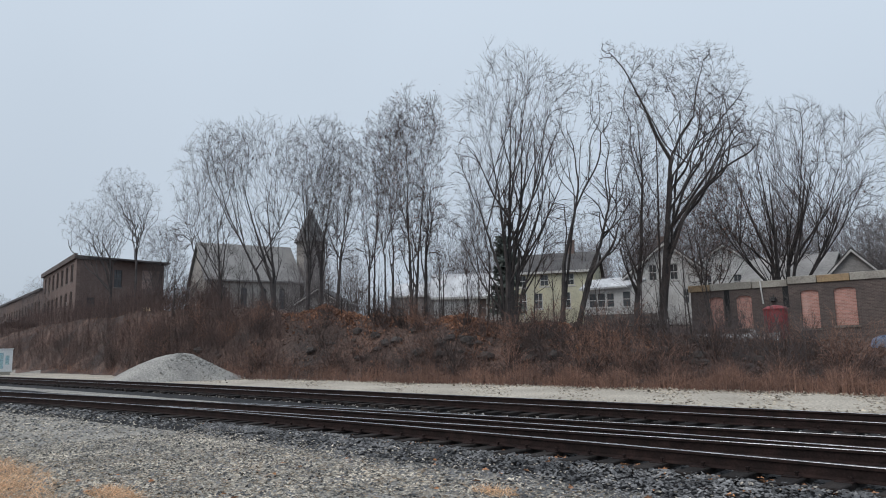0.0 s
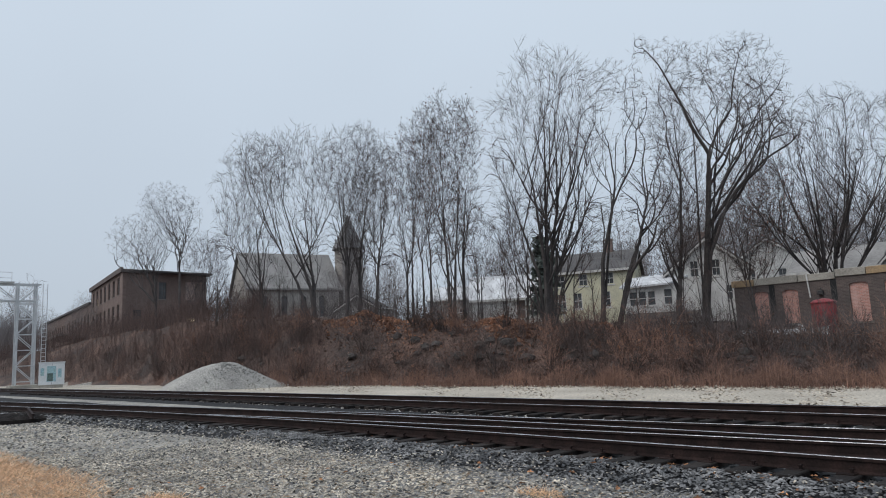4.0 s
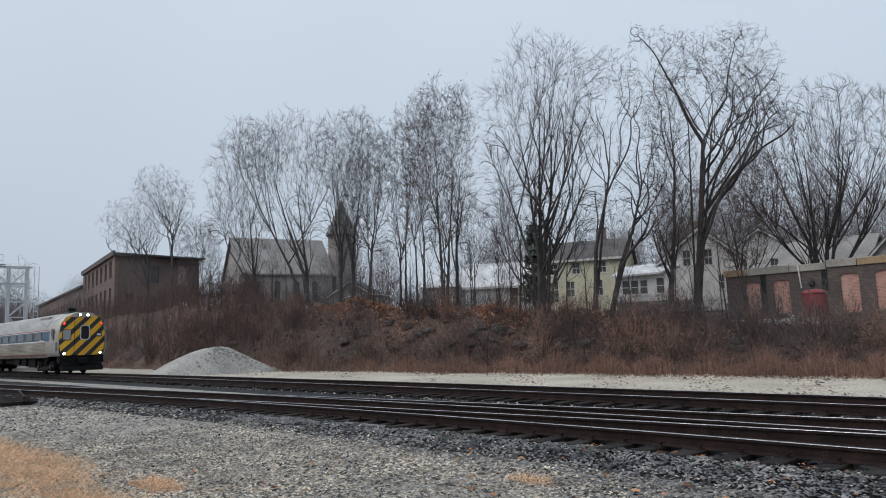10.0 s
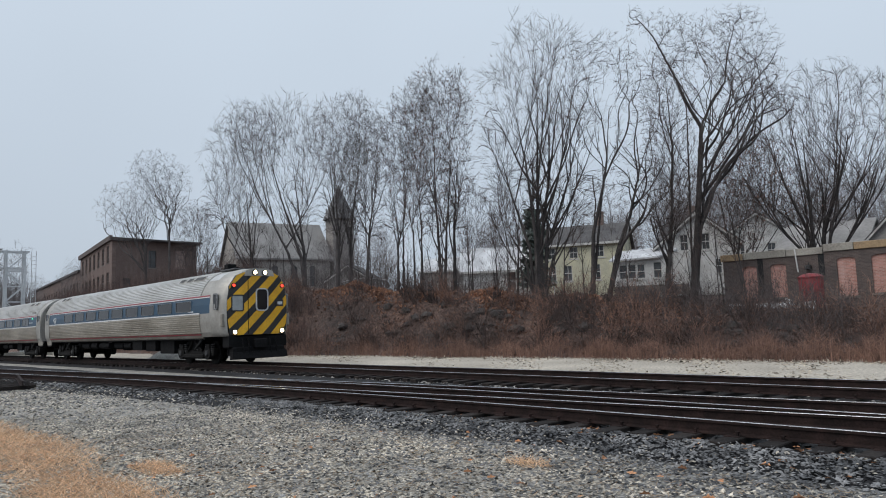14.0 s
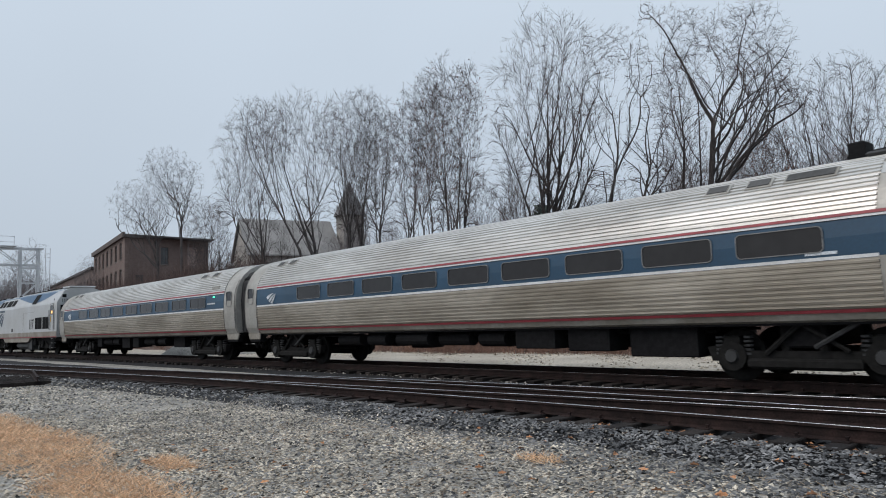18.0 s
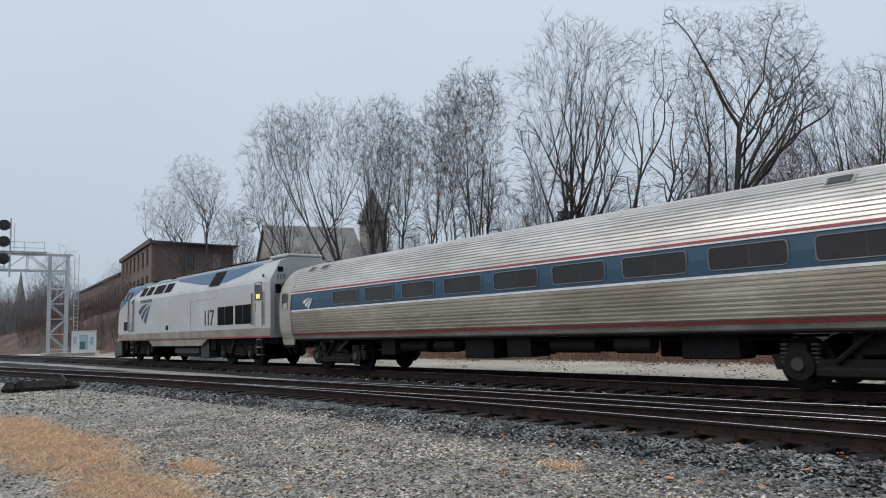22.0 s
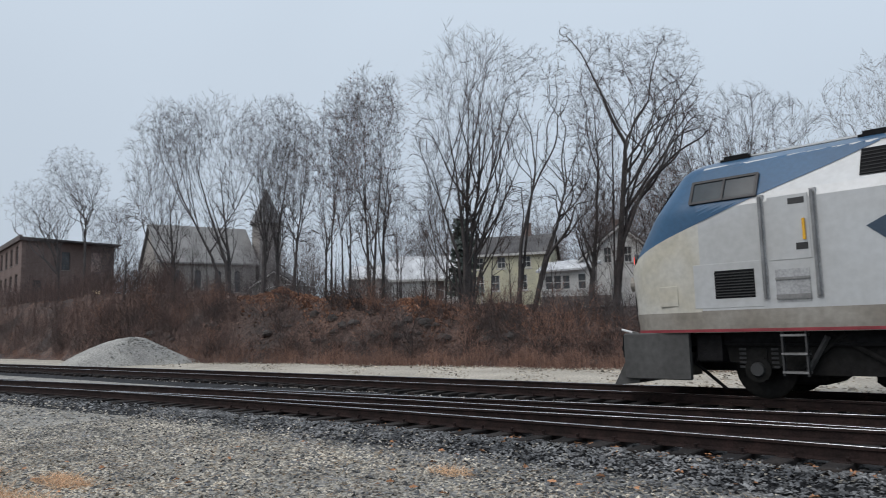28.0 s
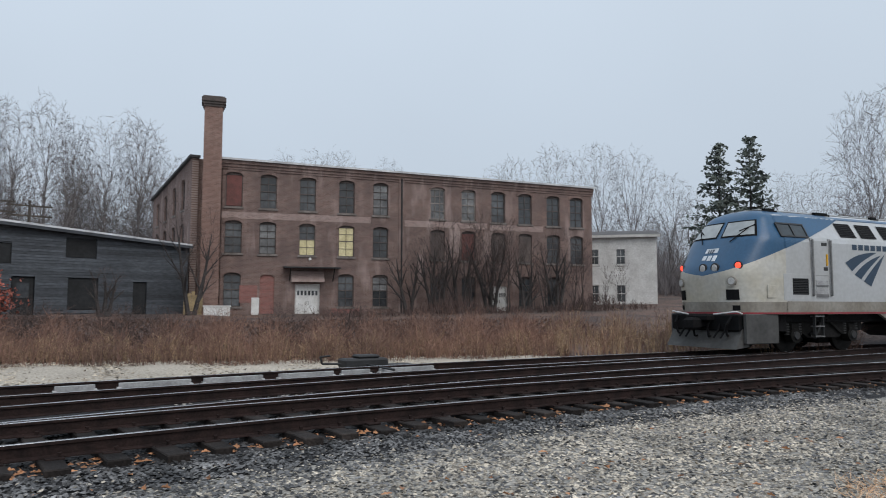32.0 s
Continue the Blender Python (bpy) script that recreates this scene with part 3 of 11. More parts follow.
M_SILL = material("grey_sill", (0.3, 0.285, 0.255), 0.65, second=(0.2, 0.18, 0.15), scale=1.1, amount=0.5, fine=9, fine_amount=0.15, bump=0.1)
M_NOSE = material("weathered_nose", (0.55, 0.555, 0.535), 0.5, metal=0.1, second=(0.46, 0.435, 0.36), scale=1.0, amount=0.5, fine=9, fine_amount=0.1, bump=0.05)
# trucks and undergear near-black: shade under the train is mixed into the dark paint
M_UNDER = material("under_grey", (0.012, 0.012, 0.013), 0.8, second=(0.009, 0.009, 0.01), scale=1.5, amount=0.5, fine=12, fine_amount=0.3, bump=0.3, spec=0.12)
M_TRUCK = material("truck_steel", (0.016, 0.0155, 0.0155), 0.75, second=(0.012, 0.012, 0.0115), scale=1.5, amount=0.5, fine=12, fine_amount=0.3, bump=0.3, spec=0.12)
M_TANK = material("tank_grey", (0.038, 0.039, 0.041), 0.6, second=(0.022, 0.023, 0.024), scale=1.2, amount=0.5, fine=10, fine_amount=0.2, bump=0.1)
M_BLACK = material("vent_black", (0.012, 0.013, 0.014), 0.7, second=(0.006, 0.006, 0.007), scale=3, amount=0.4, fine=20, fine_amount=0.2, bump=0.1, spec=0.12)
M_BELLOWS = material("bellows_rubber", (0.045, 0.045, 0.047), 0.7, second=(0.026, 0.026, 0.028), scale=2, amount=0.5, fine=14, fine_amount=0.2, bump=0.15)
M_YELLOW = material("warning_yellow", (0.82, 0.46, 0.02), 0.5, second=(0.66, 0.35, 0.02), scale=2, amount=0.4, fine=15, fine_amount=0.1, bump=0.05)
M_FACEBLACK = material("face_black", (0.028, 0.029, 0.032), 0.5, second=(0.018, 0.018, 0.02), scale=2, amount=0.4, fine=15, fine_amount=0.1, bump=0.05)
M_LAMP = material("headlight_glow", (0.9, 0.85, 0.7), 0.3, emission=(1.0, 0.8, 0.5), strength=9, bump=0)
M_LAMP_OFF = material("headlight_glass", (0.6, 0.62, 0.62), 0.2, second=(0.4, 0.4, 0.4), bump=0)
M_REDLAMP = material("red_marker_glow", (0.6, 0.04, 0.03), 0.3, emission=(1.0, 0.05, 0.025), strength=2.6, bump=0)
M_GREENLAMP = material("green_marker_glow", (0.05, 0.5, 0.3), 0.3, emission=(0.1, 1.0, 0.5), strength=1.5, bump=0)
M_WARMLAMP = material("door_lamp_glow", (0.8, 0.6, 0.3), 0.3, emission=(1.0, 0.55, 0.14), strength=0.9, bump=0)
M_LOGO = material("logo_navy", (0.03, 0.06, 0.1), 0.45, second=(0.025, 0.05, 0.085), scale=2, amount=0.3, fine=20, fine_amount=0.08, bump=0.03)
M_LOGO_W = material("logo_white", (0.7, 0.75, 0.8), 0.45, bump=0.03)
M_NUM = material("number_black", (0.03, 0.032, 0.036), 0.5, bump=0.02)

ROUND = [(1.46, 1.12), (1.545, 1.3), (1.59, 1.7), (1.6, 2.05), (1.595, 2.4), (1.56, 2.68), (1.5, 2.9), (1.38, 3.15), (1.2, 3.39), (0.95, 3.6), (0.65, 3.74), (0.33, 3.825), (0.0, 3.85)]


def round_y(z):
    """Half width of the coach shell at a height."""
    zs = [p[1] for p in ROUND]
    return float(np.interp(z, zs, [p[0] for p in ROUND]))


def skirt_line(z0, z1, pitch=0.0, depth=0.024, step=0.09):
    """Points of the shell on the near side from z0 to z1; with a pitch, fluted."""
    pts = []
    if pitch:
        k = max(1, round((z1 - z0) / pitch))
        for i in range(k):
            a, b = z0 + (z1 - z0) * i / k, z0 + (z1 - z0) * (i + 1) / k
            pts += [(round_y(a), a), (round_y(a) + depth, a + 0.12 * (b - a)), (round_y(b) + depth, a + 0.55 * (b - a)), (round_y(b), a + 0.66 * (b - a))]
        pts.append((round_y(z1), z1))
    else:
        k = max(1, round((z1 - z0) / step))
        pts = [(round_y(z0 + (z1 - z0) * i / k), z0 + (z1 - z0) * i / k) for i in range(k + 1)]
    return pts


def strip(x0, x1, line, out=0.0, sides=(-1, 1)):
    """A shell strip along x on both sides of a coach."""
    m = Mesh()
    for s in sides:
        n = len(line)
        m.add([(x, s * (y + out), z) for x in (x0, x1) for y, z in line], [(i, i + 1, n + i + 1, n + i) for i in range(n - 1)])
    return m


def sided(name, x0, x1, line, out, mat, car, label=""):
    """A strip on each side, each its own part."""
    for s in (-1, 1):
        part(name, strip(x0, x1, line, out, (s,)), mat, car, label)


def roof_line(depth=0.026):
    """The fluted roof from eave to eave."""
    ang = [p for p in ROUND if p[1] >= 2.74]
    prof = [(round_y(2.74), 2.74)] + ang
    pts = []
    for (y0, z0), (y1_, z1) in zip(prof[:-1], prof[1:]):
        length = math.hypot(y1_ - y0, z1 - z0)
        k = max(1, round(length / 0.1))
        nx, nz = (z1 - z0) / length, -(y1_ - y0) / length
        for i in range(k):
            for u, d in ((0.0, 0.0), (0.32, 0.0), (0.42, depth), (0.9, depth)):
                f = (i + u) / k
                pts.append((y0 + (y1_ - y0) * f + nx * d, z0 + (z1 - z0) * f + nz * d))
    pts.append((0.0, 3.85))
    return pts


def ring_frame(w, h, r, depth, width):
    """A rounded rectangular frame, in x and z, facing -y."""
    def outline(w, h, r):
        pts = []
        for cx_, cz, a0 in ((w / 2 - r, h / 2 - r, 0), (-w / 2 + r, h / 2 - r, 90), (-w / 2 + r, -h / 2 + r, 180), (w / 2 - r, -h / 2 + r, 270)):
            for i in range(4):
                a = radians(a0 + 30 * i)
                pts.append((cx_ + r * math.cos(a), cz + r * math.sin(a)))
        return pts
    o, i = outline(w, h, r), outline(w - 2 * width, h - 2 * width, max(r - width, 0.01))
    rings = [[(x, 0.02, z) for x, z in o], [(x, -depth, z) for x, z in o], [(x, -depth, z) for x, z in i], [(x, 0.02, z) for x, z in i]]
    return Mesh().loft(rings), Mesh().add([(x, 0.0, z) for x, z in i], [tuple(range(len(i)))])


def window(parent, name, x, z, w, h, side=-1, y=None, r=0.07, tilt=0.0, glass=None, width=0.016):
    f, g = ring_frame(w, h, r, 0.018, width)
    y = round_y(z) if y is None else y
    m = pose(x, side * (y + 0.004), z, tilt * side, 0, 0 if side < 0 else 180)
    fr = part(name, f, M_FRAME, parent)
    fr.matrix_basis = m
    part("pane", g, glass or M_GLASS, fr)
    return fr


def chevrons(parent, x, z, size, y, mat, side=-1):
    """Three tapering swooshes of the railway's emblem."""
    for (a, b, c, d) in (((0.0, 0.62), (0.62, 0.98), (1.55, 0.98), (0.3, 0.36)), ((0.42, 0.26), (0.95, 0.72), (1.75, 0.9), (0.72, 0.12)), ((0.85, 0.06), (1.3, 0.5), (1.95, 0.95), (1.2, -0.1))):
        m = Mesh()
        top = [((1 - u) ** 2 * np.array(a) + 2 * u * (1 - u) * np.array(b) + u * u * np.array(c)) for u in np.linspace(0, 1, 7)]
        low = [((1 - u) ** 2 * np.array(d) + 2 * u * (1 - u) * (np.array(b) + np.array((0.12, -0.28))) + u * u * np.array(c)) for u in np.linspace(0, 1, 7)]
        pts = [(p[0] * size, 0, p[1] * size) for p in top] + [(p[0] * size, 0, p[1] * size) for p in low]
        m.add(pts, [(i, i + 1, 8 + i, 7 + i) for i in range(6)])
        part("emblem_stroke", m, mat, parent).matrix_basis = pose(x, side * y, z, 0, 0, 0 if side < 0 else 180)


def lettering(text, size, mat, parent, m, name="number"):
    """Raised characters in the built-in font, read from the near side."""
    cu = bpy.data.curves.new("text", "FONT")
    cu.body, cu.size, cu.extrude, cu.offset = text, size, 0.004, 0.004
    ob = bpy.data.objects.new("text", cu)
    scene.collection.objects.link(ob)
    me = bpy.data.meshes.new_from_object(ob.evaluated_get(bpy.context.evaluated_depsgraph_get()))
    bpy.data.objects.remove(ob)
    me.materials.clear()
    me.materials.append(mat)
    o = part(name, me, mat, parent)
    o.matrix_basis = m @ pose(0, 0, 0, 90, 0, 0)
    return o


def wheel_mesh(r):
    ring = [(0.0, 0.05), (0.16, 0.05), (0.2, 0.02), (r * 0.78, 0.0), (r * 0.82, 0.05), (r, 0.06), (r + 0.005, -0.04), (r + 0.03, -0.06), (r + 0.02, -0.08), (r * 0.8, -0.07), (0.2, -0.05), (0.0, -0.05)]
    m = Mesh()
    n = 24
    m.loft([[(q[0] * math.cos(2 * math.pi * i / n), q[1], q[0] * math.sin(2 * math.pi * i / n)) for q in ring] for i in range(n + 1)], close=False)
    return m


WHEELSETS = []


def wheelset(parent, x, r):
    """Two wheels on an axle, which turns as the train runs."""
    ax = part("wheelset", Mesh().bar((0, -0.8, 0), (0, 0.8, 0), 0.09, n=10), M_TRUCK, parent)
    ax.matrix_basis = pose(x, 0, r)
    me = WHEELS.setdefault(r, wheel_mesh(r).data("wheel", M_TRUCK, True))
    for s in (-1, 1):
        w = part("wheel", me, M_TRUCK, ax)
        w.matrix_basis = pose(0, s * 0.75, 0, 0, 0, 0 if s < 0 else 180)
    WHEELSETS.append((ax, x, r))


WHEELS = {}


def bogie(parent, x, r, base, style):
    """A two-axle truck with outside frames, springs and brake gear."""
    for d in (-base / 2, base / 2):
        wheelset(parent, x + d, r)
    for s in (-1, 1):
        y0, y1_ = s * 0.92, s * 1.12
        lo, hi = min(y0, y1_), max(y0, y1_)
        if style == "coach":
            out = [(-base / 2 - 0.5, 0.62), (-base / 2 - 0.42, 0.36), (-base / 2 + 0.38, 0.36), (-base / 2 + 0.55, 0.22), (base / 2 - 0.55, 0.22), (base / 2 - 0.38, 0.36), (base / 2 + 0.42, 0.36), (base / 2 + 0.5, 0.62), (base / 2 + 0.1, 0.68), (base / 2 - 0.3, 0.55), (-base / 2 + 0.3, 0.55), (-base / 2 - 0.1, 0.68)]
        else:
            out = [(-base / 2 - 0.55, 0.9), (-base / 2 - 0.5, 0.62), (-base / 2 + 0.4, 0.55), (-base / 2 + 0.6, 0.42), (base / 2 - 0.6, 0.42), (base / 2 - 0.4, 0.55), (base / 2 + 0.5, 0.62), (base / 2 + 0.55, 0.9), (0.5, 1.0), (-0.5, 1.0)]
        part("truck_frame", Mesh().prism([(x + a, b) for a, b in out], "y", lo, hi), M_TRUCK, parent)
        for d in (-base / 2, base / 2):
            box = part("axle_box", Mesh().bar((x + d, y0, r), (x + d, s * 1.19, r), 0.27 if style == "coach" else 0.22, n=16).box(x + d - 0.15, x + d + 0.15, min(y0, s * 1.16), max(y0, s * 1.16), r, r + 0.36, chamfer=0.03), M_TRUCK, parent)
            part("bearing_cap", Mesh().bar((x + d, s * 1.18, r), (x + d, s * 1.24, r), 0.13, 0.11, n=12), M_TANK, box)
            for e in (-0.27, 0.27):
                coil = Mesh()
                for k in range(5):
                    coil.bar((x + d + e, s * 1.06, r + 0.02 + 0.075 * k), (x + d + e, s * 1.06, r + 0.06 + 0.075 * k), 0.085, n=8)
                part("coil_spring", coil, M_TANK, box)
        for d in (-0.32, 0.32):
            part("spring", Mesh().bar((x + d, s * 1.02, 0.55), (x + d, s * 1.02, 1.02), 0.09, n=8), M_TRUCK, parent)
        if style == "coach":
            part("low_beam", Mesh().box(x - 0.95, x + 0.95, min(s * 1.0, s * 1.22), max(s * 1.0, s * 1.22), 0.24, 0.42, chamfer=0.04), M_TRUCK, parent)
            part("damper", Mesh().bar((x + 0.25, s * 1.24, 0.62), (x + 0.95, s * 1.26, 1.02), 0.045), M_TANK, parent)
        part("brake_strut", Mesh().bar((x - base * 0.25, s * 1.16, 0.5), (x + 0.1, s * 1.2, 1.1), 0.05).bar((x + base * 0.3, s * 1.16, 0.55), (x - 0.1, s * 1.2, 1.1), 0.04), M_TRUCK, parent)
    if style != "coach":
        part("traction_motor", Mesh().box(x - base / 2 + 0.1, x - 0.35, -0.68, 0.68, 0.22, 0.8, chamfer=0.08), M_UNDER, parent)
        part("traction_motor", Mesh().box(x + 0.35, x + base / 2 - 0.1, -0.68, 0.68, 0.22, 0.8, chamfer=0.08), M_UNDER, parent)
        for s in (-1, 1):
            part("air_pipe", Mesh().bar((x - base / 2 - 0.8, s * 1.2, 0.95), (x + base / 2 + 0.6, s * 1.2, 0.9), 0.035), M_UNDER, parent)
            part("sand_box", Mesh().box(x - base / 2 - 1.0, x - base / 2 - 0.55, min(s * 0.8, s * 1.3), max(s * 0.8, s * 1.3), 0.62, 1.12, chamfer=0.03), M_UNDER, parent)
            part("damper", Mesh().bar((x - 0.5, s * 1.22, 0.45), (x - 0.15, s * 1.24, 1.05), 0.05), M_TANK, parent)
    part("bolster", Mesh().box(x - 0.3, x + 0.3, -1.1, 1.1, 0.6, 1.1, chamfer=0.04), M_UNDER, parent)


def coach_shell(car, x0, x1, f0, f1):
    """Shell of a coach: x0 to x1 overall, fluted from f0 to f1."""
    sided("lower_side", f0, f1, skirt_line(1.24, 2.04, 0.09), 0.0, M_STEEL_LOW, car, "grimy fluted stainless steel side panel")
    sided("window_band", f0, f1, skirt_line(2.04, 2.68), 0.0, M_BAND, car, "dark blue painted window band")
    sided("roof", f0, f1, roof_line(), 0.0, M_STEEL, car, "ribbed stainless steel roof")
    sided("white_stripe", f0, f1, skirt_line(2.045, 2.1), 0.012, M_WHITE, car)
    sided("upper_white_stripe", f0, f1, skirt_line(2.69, 2.735), 0.02, M_WHITE, car)
    sided("upper_red_stripe", f0, f1, skirt_line(2.735, 2.785), 0.034, M_RED, car)
    sided("lower_red_stripe", f0, f1, skirt_line(1.19, 1.245), 0.02, M_RED, car)
    sided("sill", x0, x1, [(1.3, 1.02), (1.44, 1.08), (1.5, 1.2)], 0.0, M_SILL, car)
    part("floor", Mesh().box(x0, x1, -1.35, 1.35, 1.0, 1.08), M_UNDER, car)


def end_wall(car, x, out):
    """Closes a coach end with a dark gangway and its bellows."""
    prof = [(-y, z) for y, z in ROUND] + [(y, z) for y, z in reversed(ROUND[:-1])]
    part("end_wall", Mesh().prism(prof, "x", min(x, x + 0.03 * out), max(x, x + 0.03 * out)), M_STEEL_S, car)
    for k in range(4):
        xa, xb = x + (0.03 + 0.11 * k) * out, x + (0.1 + 0.11 * k) * out
        part("bellows_fold", Mesh().prism([(-1.3, 1.15), (1.3, 1.15), (1.36, 2.4), (1.28, 3.05), (0.95, 3.45), (0.5, 3.62), (-0.5, 3.62), (-0.95, 3.45), (-1.28, 3.05), (-1.36, 2.4)], "x", min(xa, xb), max(xa, xb)), M_BELLOWS, car)
    part("gangway", Mesh().box(min(x, x + 0.5 * out), max(x, x + 0.5 * out), -1.2, 1.2, 1.2, 3.3, chamfer=0.1), M_BLACK, car, "dark rubber gangway bellows")
    part("coupler", Mesh().bar((x, 0, 0.85), (x + 0.55 * out, 0, 0.85), 0.11, n=8).box(min(x + 0.3 * out, x + 0.6 * out), max(x + 0.3 * out, x + 0.6 * out), -0.16, 0.16, 0.7, 1.0), M_UNDER, car)
    for k, y in enumerate((-0.8, -0.45, 0.5)):
        pts = [Vector((x + 0.02 * out, y, 0.95)), Vector((x + 0.22 * out, y, 0.5 - 0.05 * k)), Vector((x + 0.5 * out, y + 0.05, 0.75))]
        m = Mesh()
        for a, b in zip(pts[:-1], pts[1:]):
            m.bar(a, b, 0.03)
        part("jumper_hose", m, M_BLACK, car)


def vestibule(car, x0, x1, door_x):
    """Smooth end of a coach with its door, on both sides."""
    sided("vestibule_side", x0, x1, skirt_line(1.12, 3.8), 0.0, M_STEEL_S, car, "smooth stainless steel vestibule")
    part("vestibule_top", Mesh().add([(x, y, 3.81) for x in (x0, x1) for y in (0.4, -0.4)], [(0, 1, 3, 2)]), M_STEEL_S, car)
    sided("vestibule_roof", x0, x1, [p for p in ROUND if p[1] > 3.7], 0.002, M_STEEL, car)
    for s in (-1, 1):
        line = skirt_line(1.1, 3.2)
        n = len(line)
        d = Mesh().add([(x, s * (y + 0.014), z) for x in (door_x - 0.43, door_x + 0.43) for y, z in line], [(i, i + 1, n + i + 1, n + i) for i in range(n - 1)])
        door = part("side_door", d, M_STEEL_S, car, "stainless steel side door")
        window(door, "door_window", door_x, 2.45, 0.42, 0.6, s, y=round_y(2.45) + 0.016, r=0.1)
        edge = Mesh()
        for xx in (door_x - 0.45, door_x + 0.45):
            edge.add([(xx + dx, s * (y + o), z) for dx, o in ((-0.013, 0.018), (0.013, 0.018)) for y, z in line], [(i, i + 1, n + i + 1, n + i) for i in range(n - 1)])
        part("door_seal", edge, M_TANK, door)
        part("grab_rail", Mesh().bar((door_x + 0.5, s * 1.6, 1.3), (door_x + 0.5, s * 1.6, 2.1), 0.015), M_FRAME, door)
        part("step_well", Mesh().box(door_x - 0.4, door_x + 0.4, min(s * 1.2, s * 1.44), max(s * 1.2, s * 1.44), 0.76, 1.1, chamfer=0.02), M_UNDER, car)
        part("step_panel", Mesh().prism([(x0, 1.13), (x0, 1.0), (door_x - 0.4, 0.86), (door_x + 0.4, 0.86), (x1, 1.0), (x1, 1.13)], "y", min(s * 1.42, s * 1.46), max(s * 1.42, s * 1.46)), M_SILL, car, "grimy panel over the boarding steps")


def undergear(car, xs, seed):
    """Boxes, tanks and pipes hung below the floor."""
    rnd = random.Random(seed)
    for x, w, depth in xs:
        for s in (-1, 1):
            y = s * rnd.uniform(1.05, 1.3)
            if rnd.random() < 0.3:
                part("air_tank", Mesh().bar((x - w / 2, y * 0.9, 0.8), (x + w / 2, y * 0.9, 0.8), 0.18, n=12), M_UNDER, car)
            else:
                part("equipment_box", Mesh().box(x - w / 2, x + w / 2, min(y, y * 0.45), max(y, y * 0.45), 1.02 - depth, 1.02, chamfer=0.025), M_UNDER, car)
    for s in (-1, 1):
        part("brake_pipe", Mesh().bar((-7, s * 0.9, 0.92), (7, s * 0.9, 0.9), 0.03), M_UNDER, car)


def hatches(car, xs):
    for x, s, w in xs:
        part("roof_hatch", Mesh().box(-w / 2, w / 2, -0.14, 0.14, 0, 0.05, pose(x, s * 1.02, 3.54, 40 * -s, 0, 0), 0.012), M_STEEL_S, car)
        part("hatch_louvre", Mesh().box(-w / 2 + 0.05, w / 2 - 0.05, -0.1, 0.1, 0.05, 0.06, pose(x, s * 1.02, 3.545, 40 * -s, 0, 0)), M_SKIRT, car)


def coach():
    """A stainless steel coach, centred between its trucks; the train runs towards +x."""
    car = thing("passenger_coach", "fluted stainless steel coach with a blue window band and red stripes", "train car")
    x1, x0 = 12.05, -11.5
    coach_shell(car, x0, x1, -10.58, 11.1)
    for k in range(9):
        x = 12.27 - 2.84 - 0.75 - 1.94 * k
        for s in (-1, 1):
            window(car, "window", x, 2.4, 1.5, 0.44, s, r=0.09)
            part("window_post", Mesh().box(x + 0.02, x + 0.06, min(s * 1.585, s * 1.6), max(s * 1.585, s * 1.6), 2.22, 2.58), M_FACEBLACK, car)
    vestibule(car, 11.1, x1, 11.56)
    vestibule(car, x0, -10.58, -11.02)
    end_wall(car, x1, 1)
    end_wall(car, x0, -1)
    bogie(car, 8.55, 0.46, 2.5, "coach")
    bogie(car, -8.15, 0.46, 2.5, "coach")
    undergear(car, [(5.6, 1.2, 0.5), (3.9, 0.9, 0.55), (2.2, 1.3, 0.45), (0.6, 0.8, 0.5), (-0.9, 1.1, 0.55), (-2.3, 0.9, 0.5), (-3.8, 1.3, 0.45), (-5.0, 0.7, 0.5)], 3)
    hatches(car, [(9.3, -1, 0.5), (8.2, -1, 0.5), (-9.0, -1, 0.5), (-9.9, -1, 0.4), (9.3, 1, 0.5), (-9.0, 1, 0.5)])
    chevrons(car, -9.65, 2.14, 0.36, 1.62, M_LOGO_W)
    part("lettering_bar", Mesh().box(9.6, 10.3, -1.606, -1.6, 2.3, 2.36), M_LOGO_W, car)
    part("marker_lamp", Mesh().box(10.15, 10.3, -1.615, -1.59, 2.56, 2.62, chamfer=0.01), M_GREENLAMP, car, "green door indicator lamp")
    part("side_vent", Mesh().box(9.9, 10.5, -1.52, -1.4, 2.9, 3.05, chamfer=0.02), M_STEEL_S, car)
    part("number_plate", Mesh().box(-3.6, -2.5, -1.615, -1.59, 1.62, 1.72, chamfer=0.01), M_SILL, car)
    return car


def clip(poly, a, b, c):
    """Keeps the part of a polygon where a*y + b*z <= c."""
    out = []
    for i, p in enumerate(poly):
        q = poly[(i + 1) % len(poly)]
        dp, dq = a * p[0] + b * p[1] - c, a * q[0] + b * q[1] - c
        if dp <= 0:
            out.append(p)
        if dp * dq < 0:
            u = dp / (dp - dq)
            out.append((p[0] + u * (q[0] - p[0]), p[1] + u * (q[1] - p[1])))
    return out


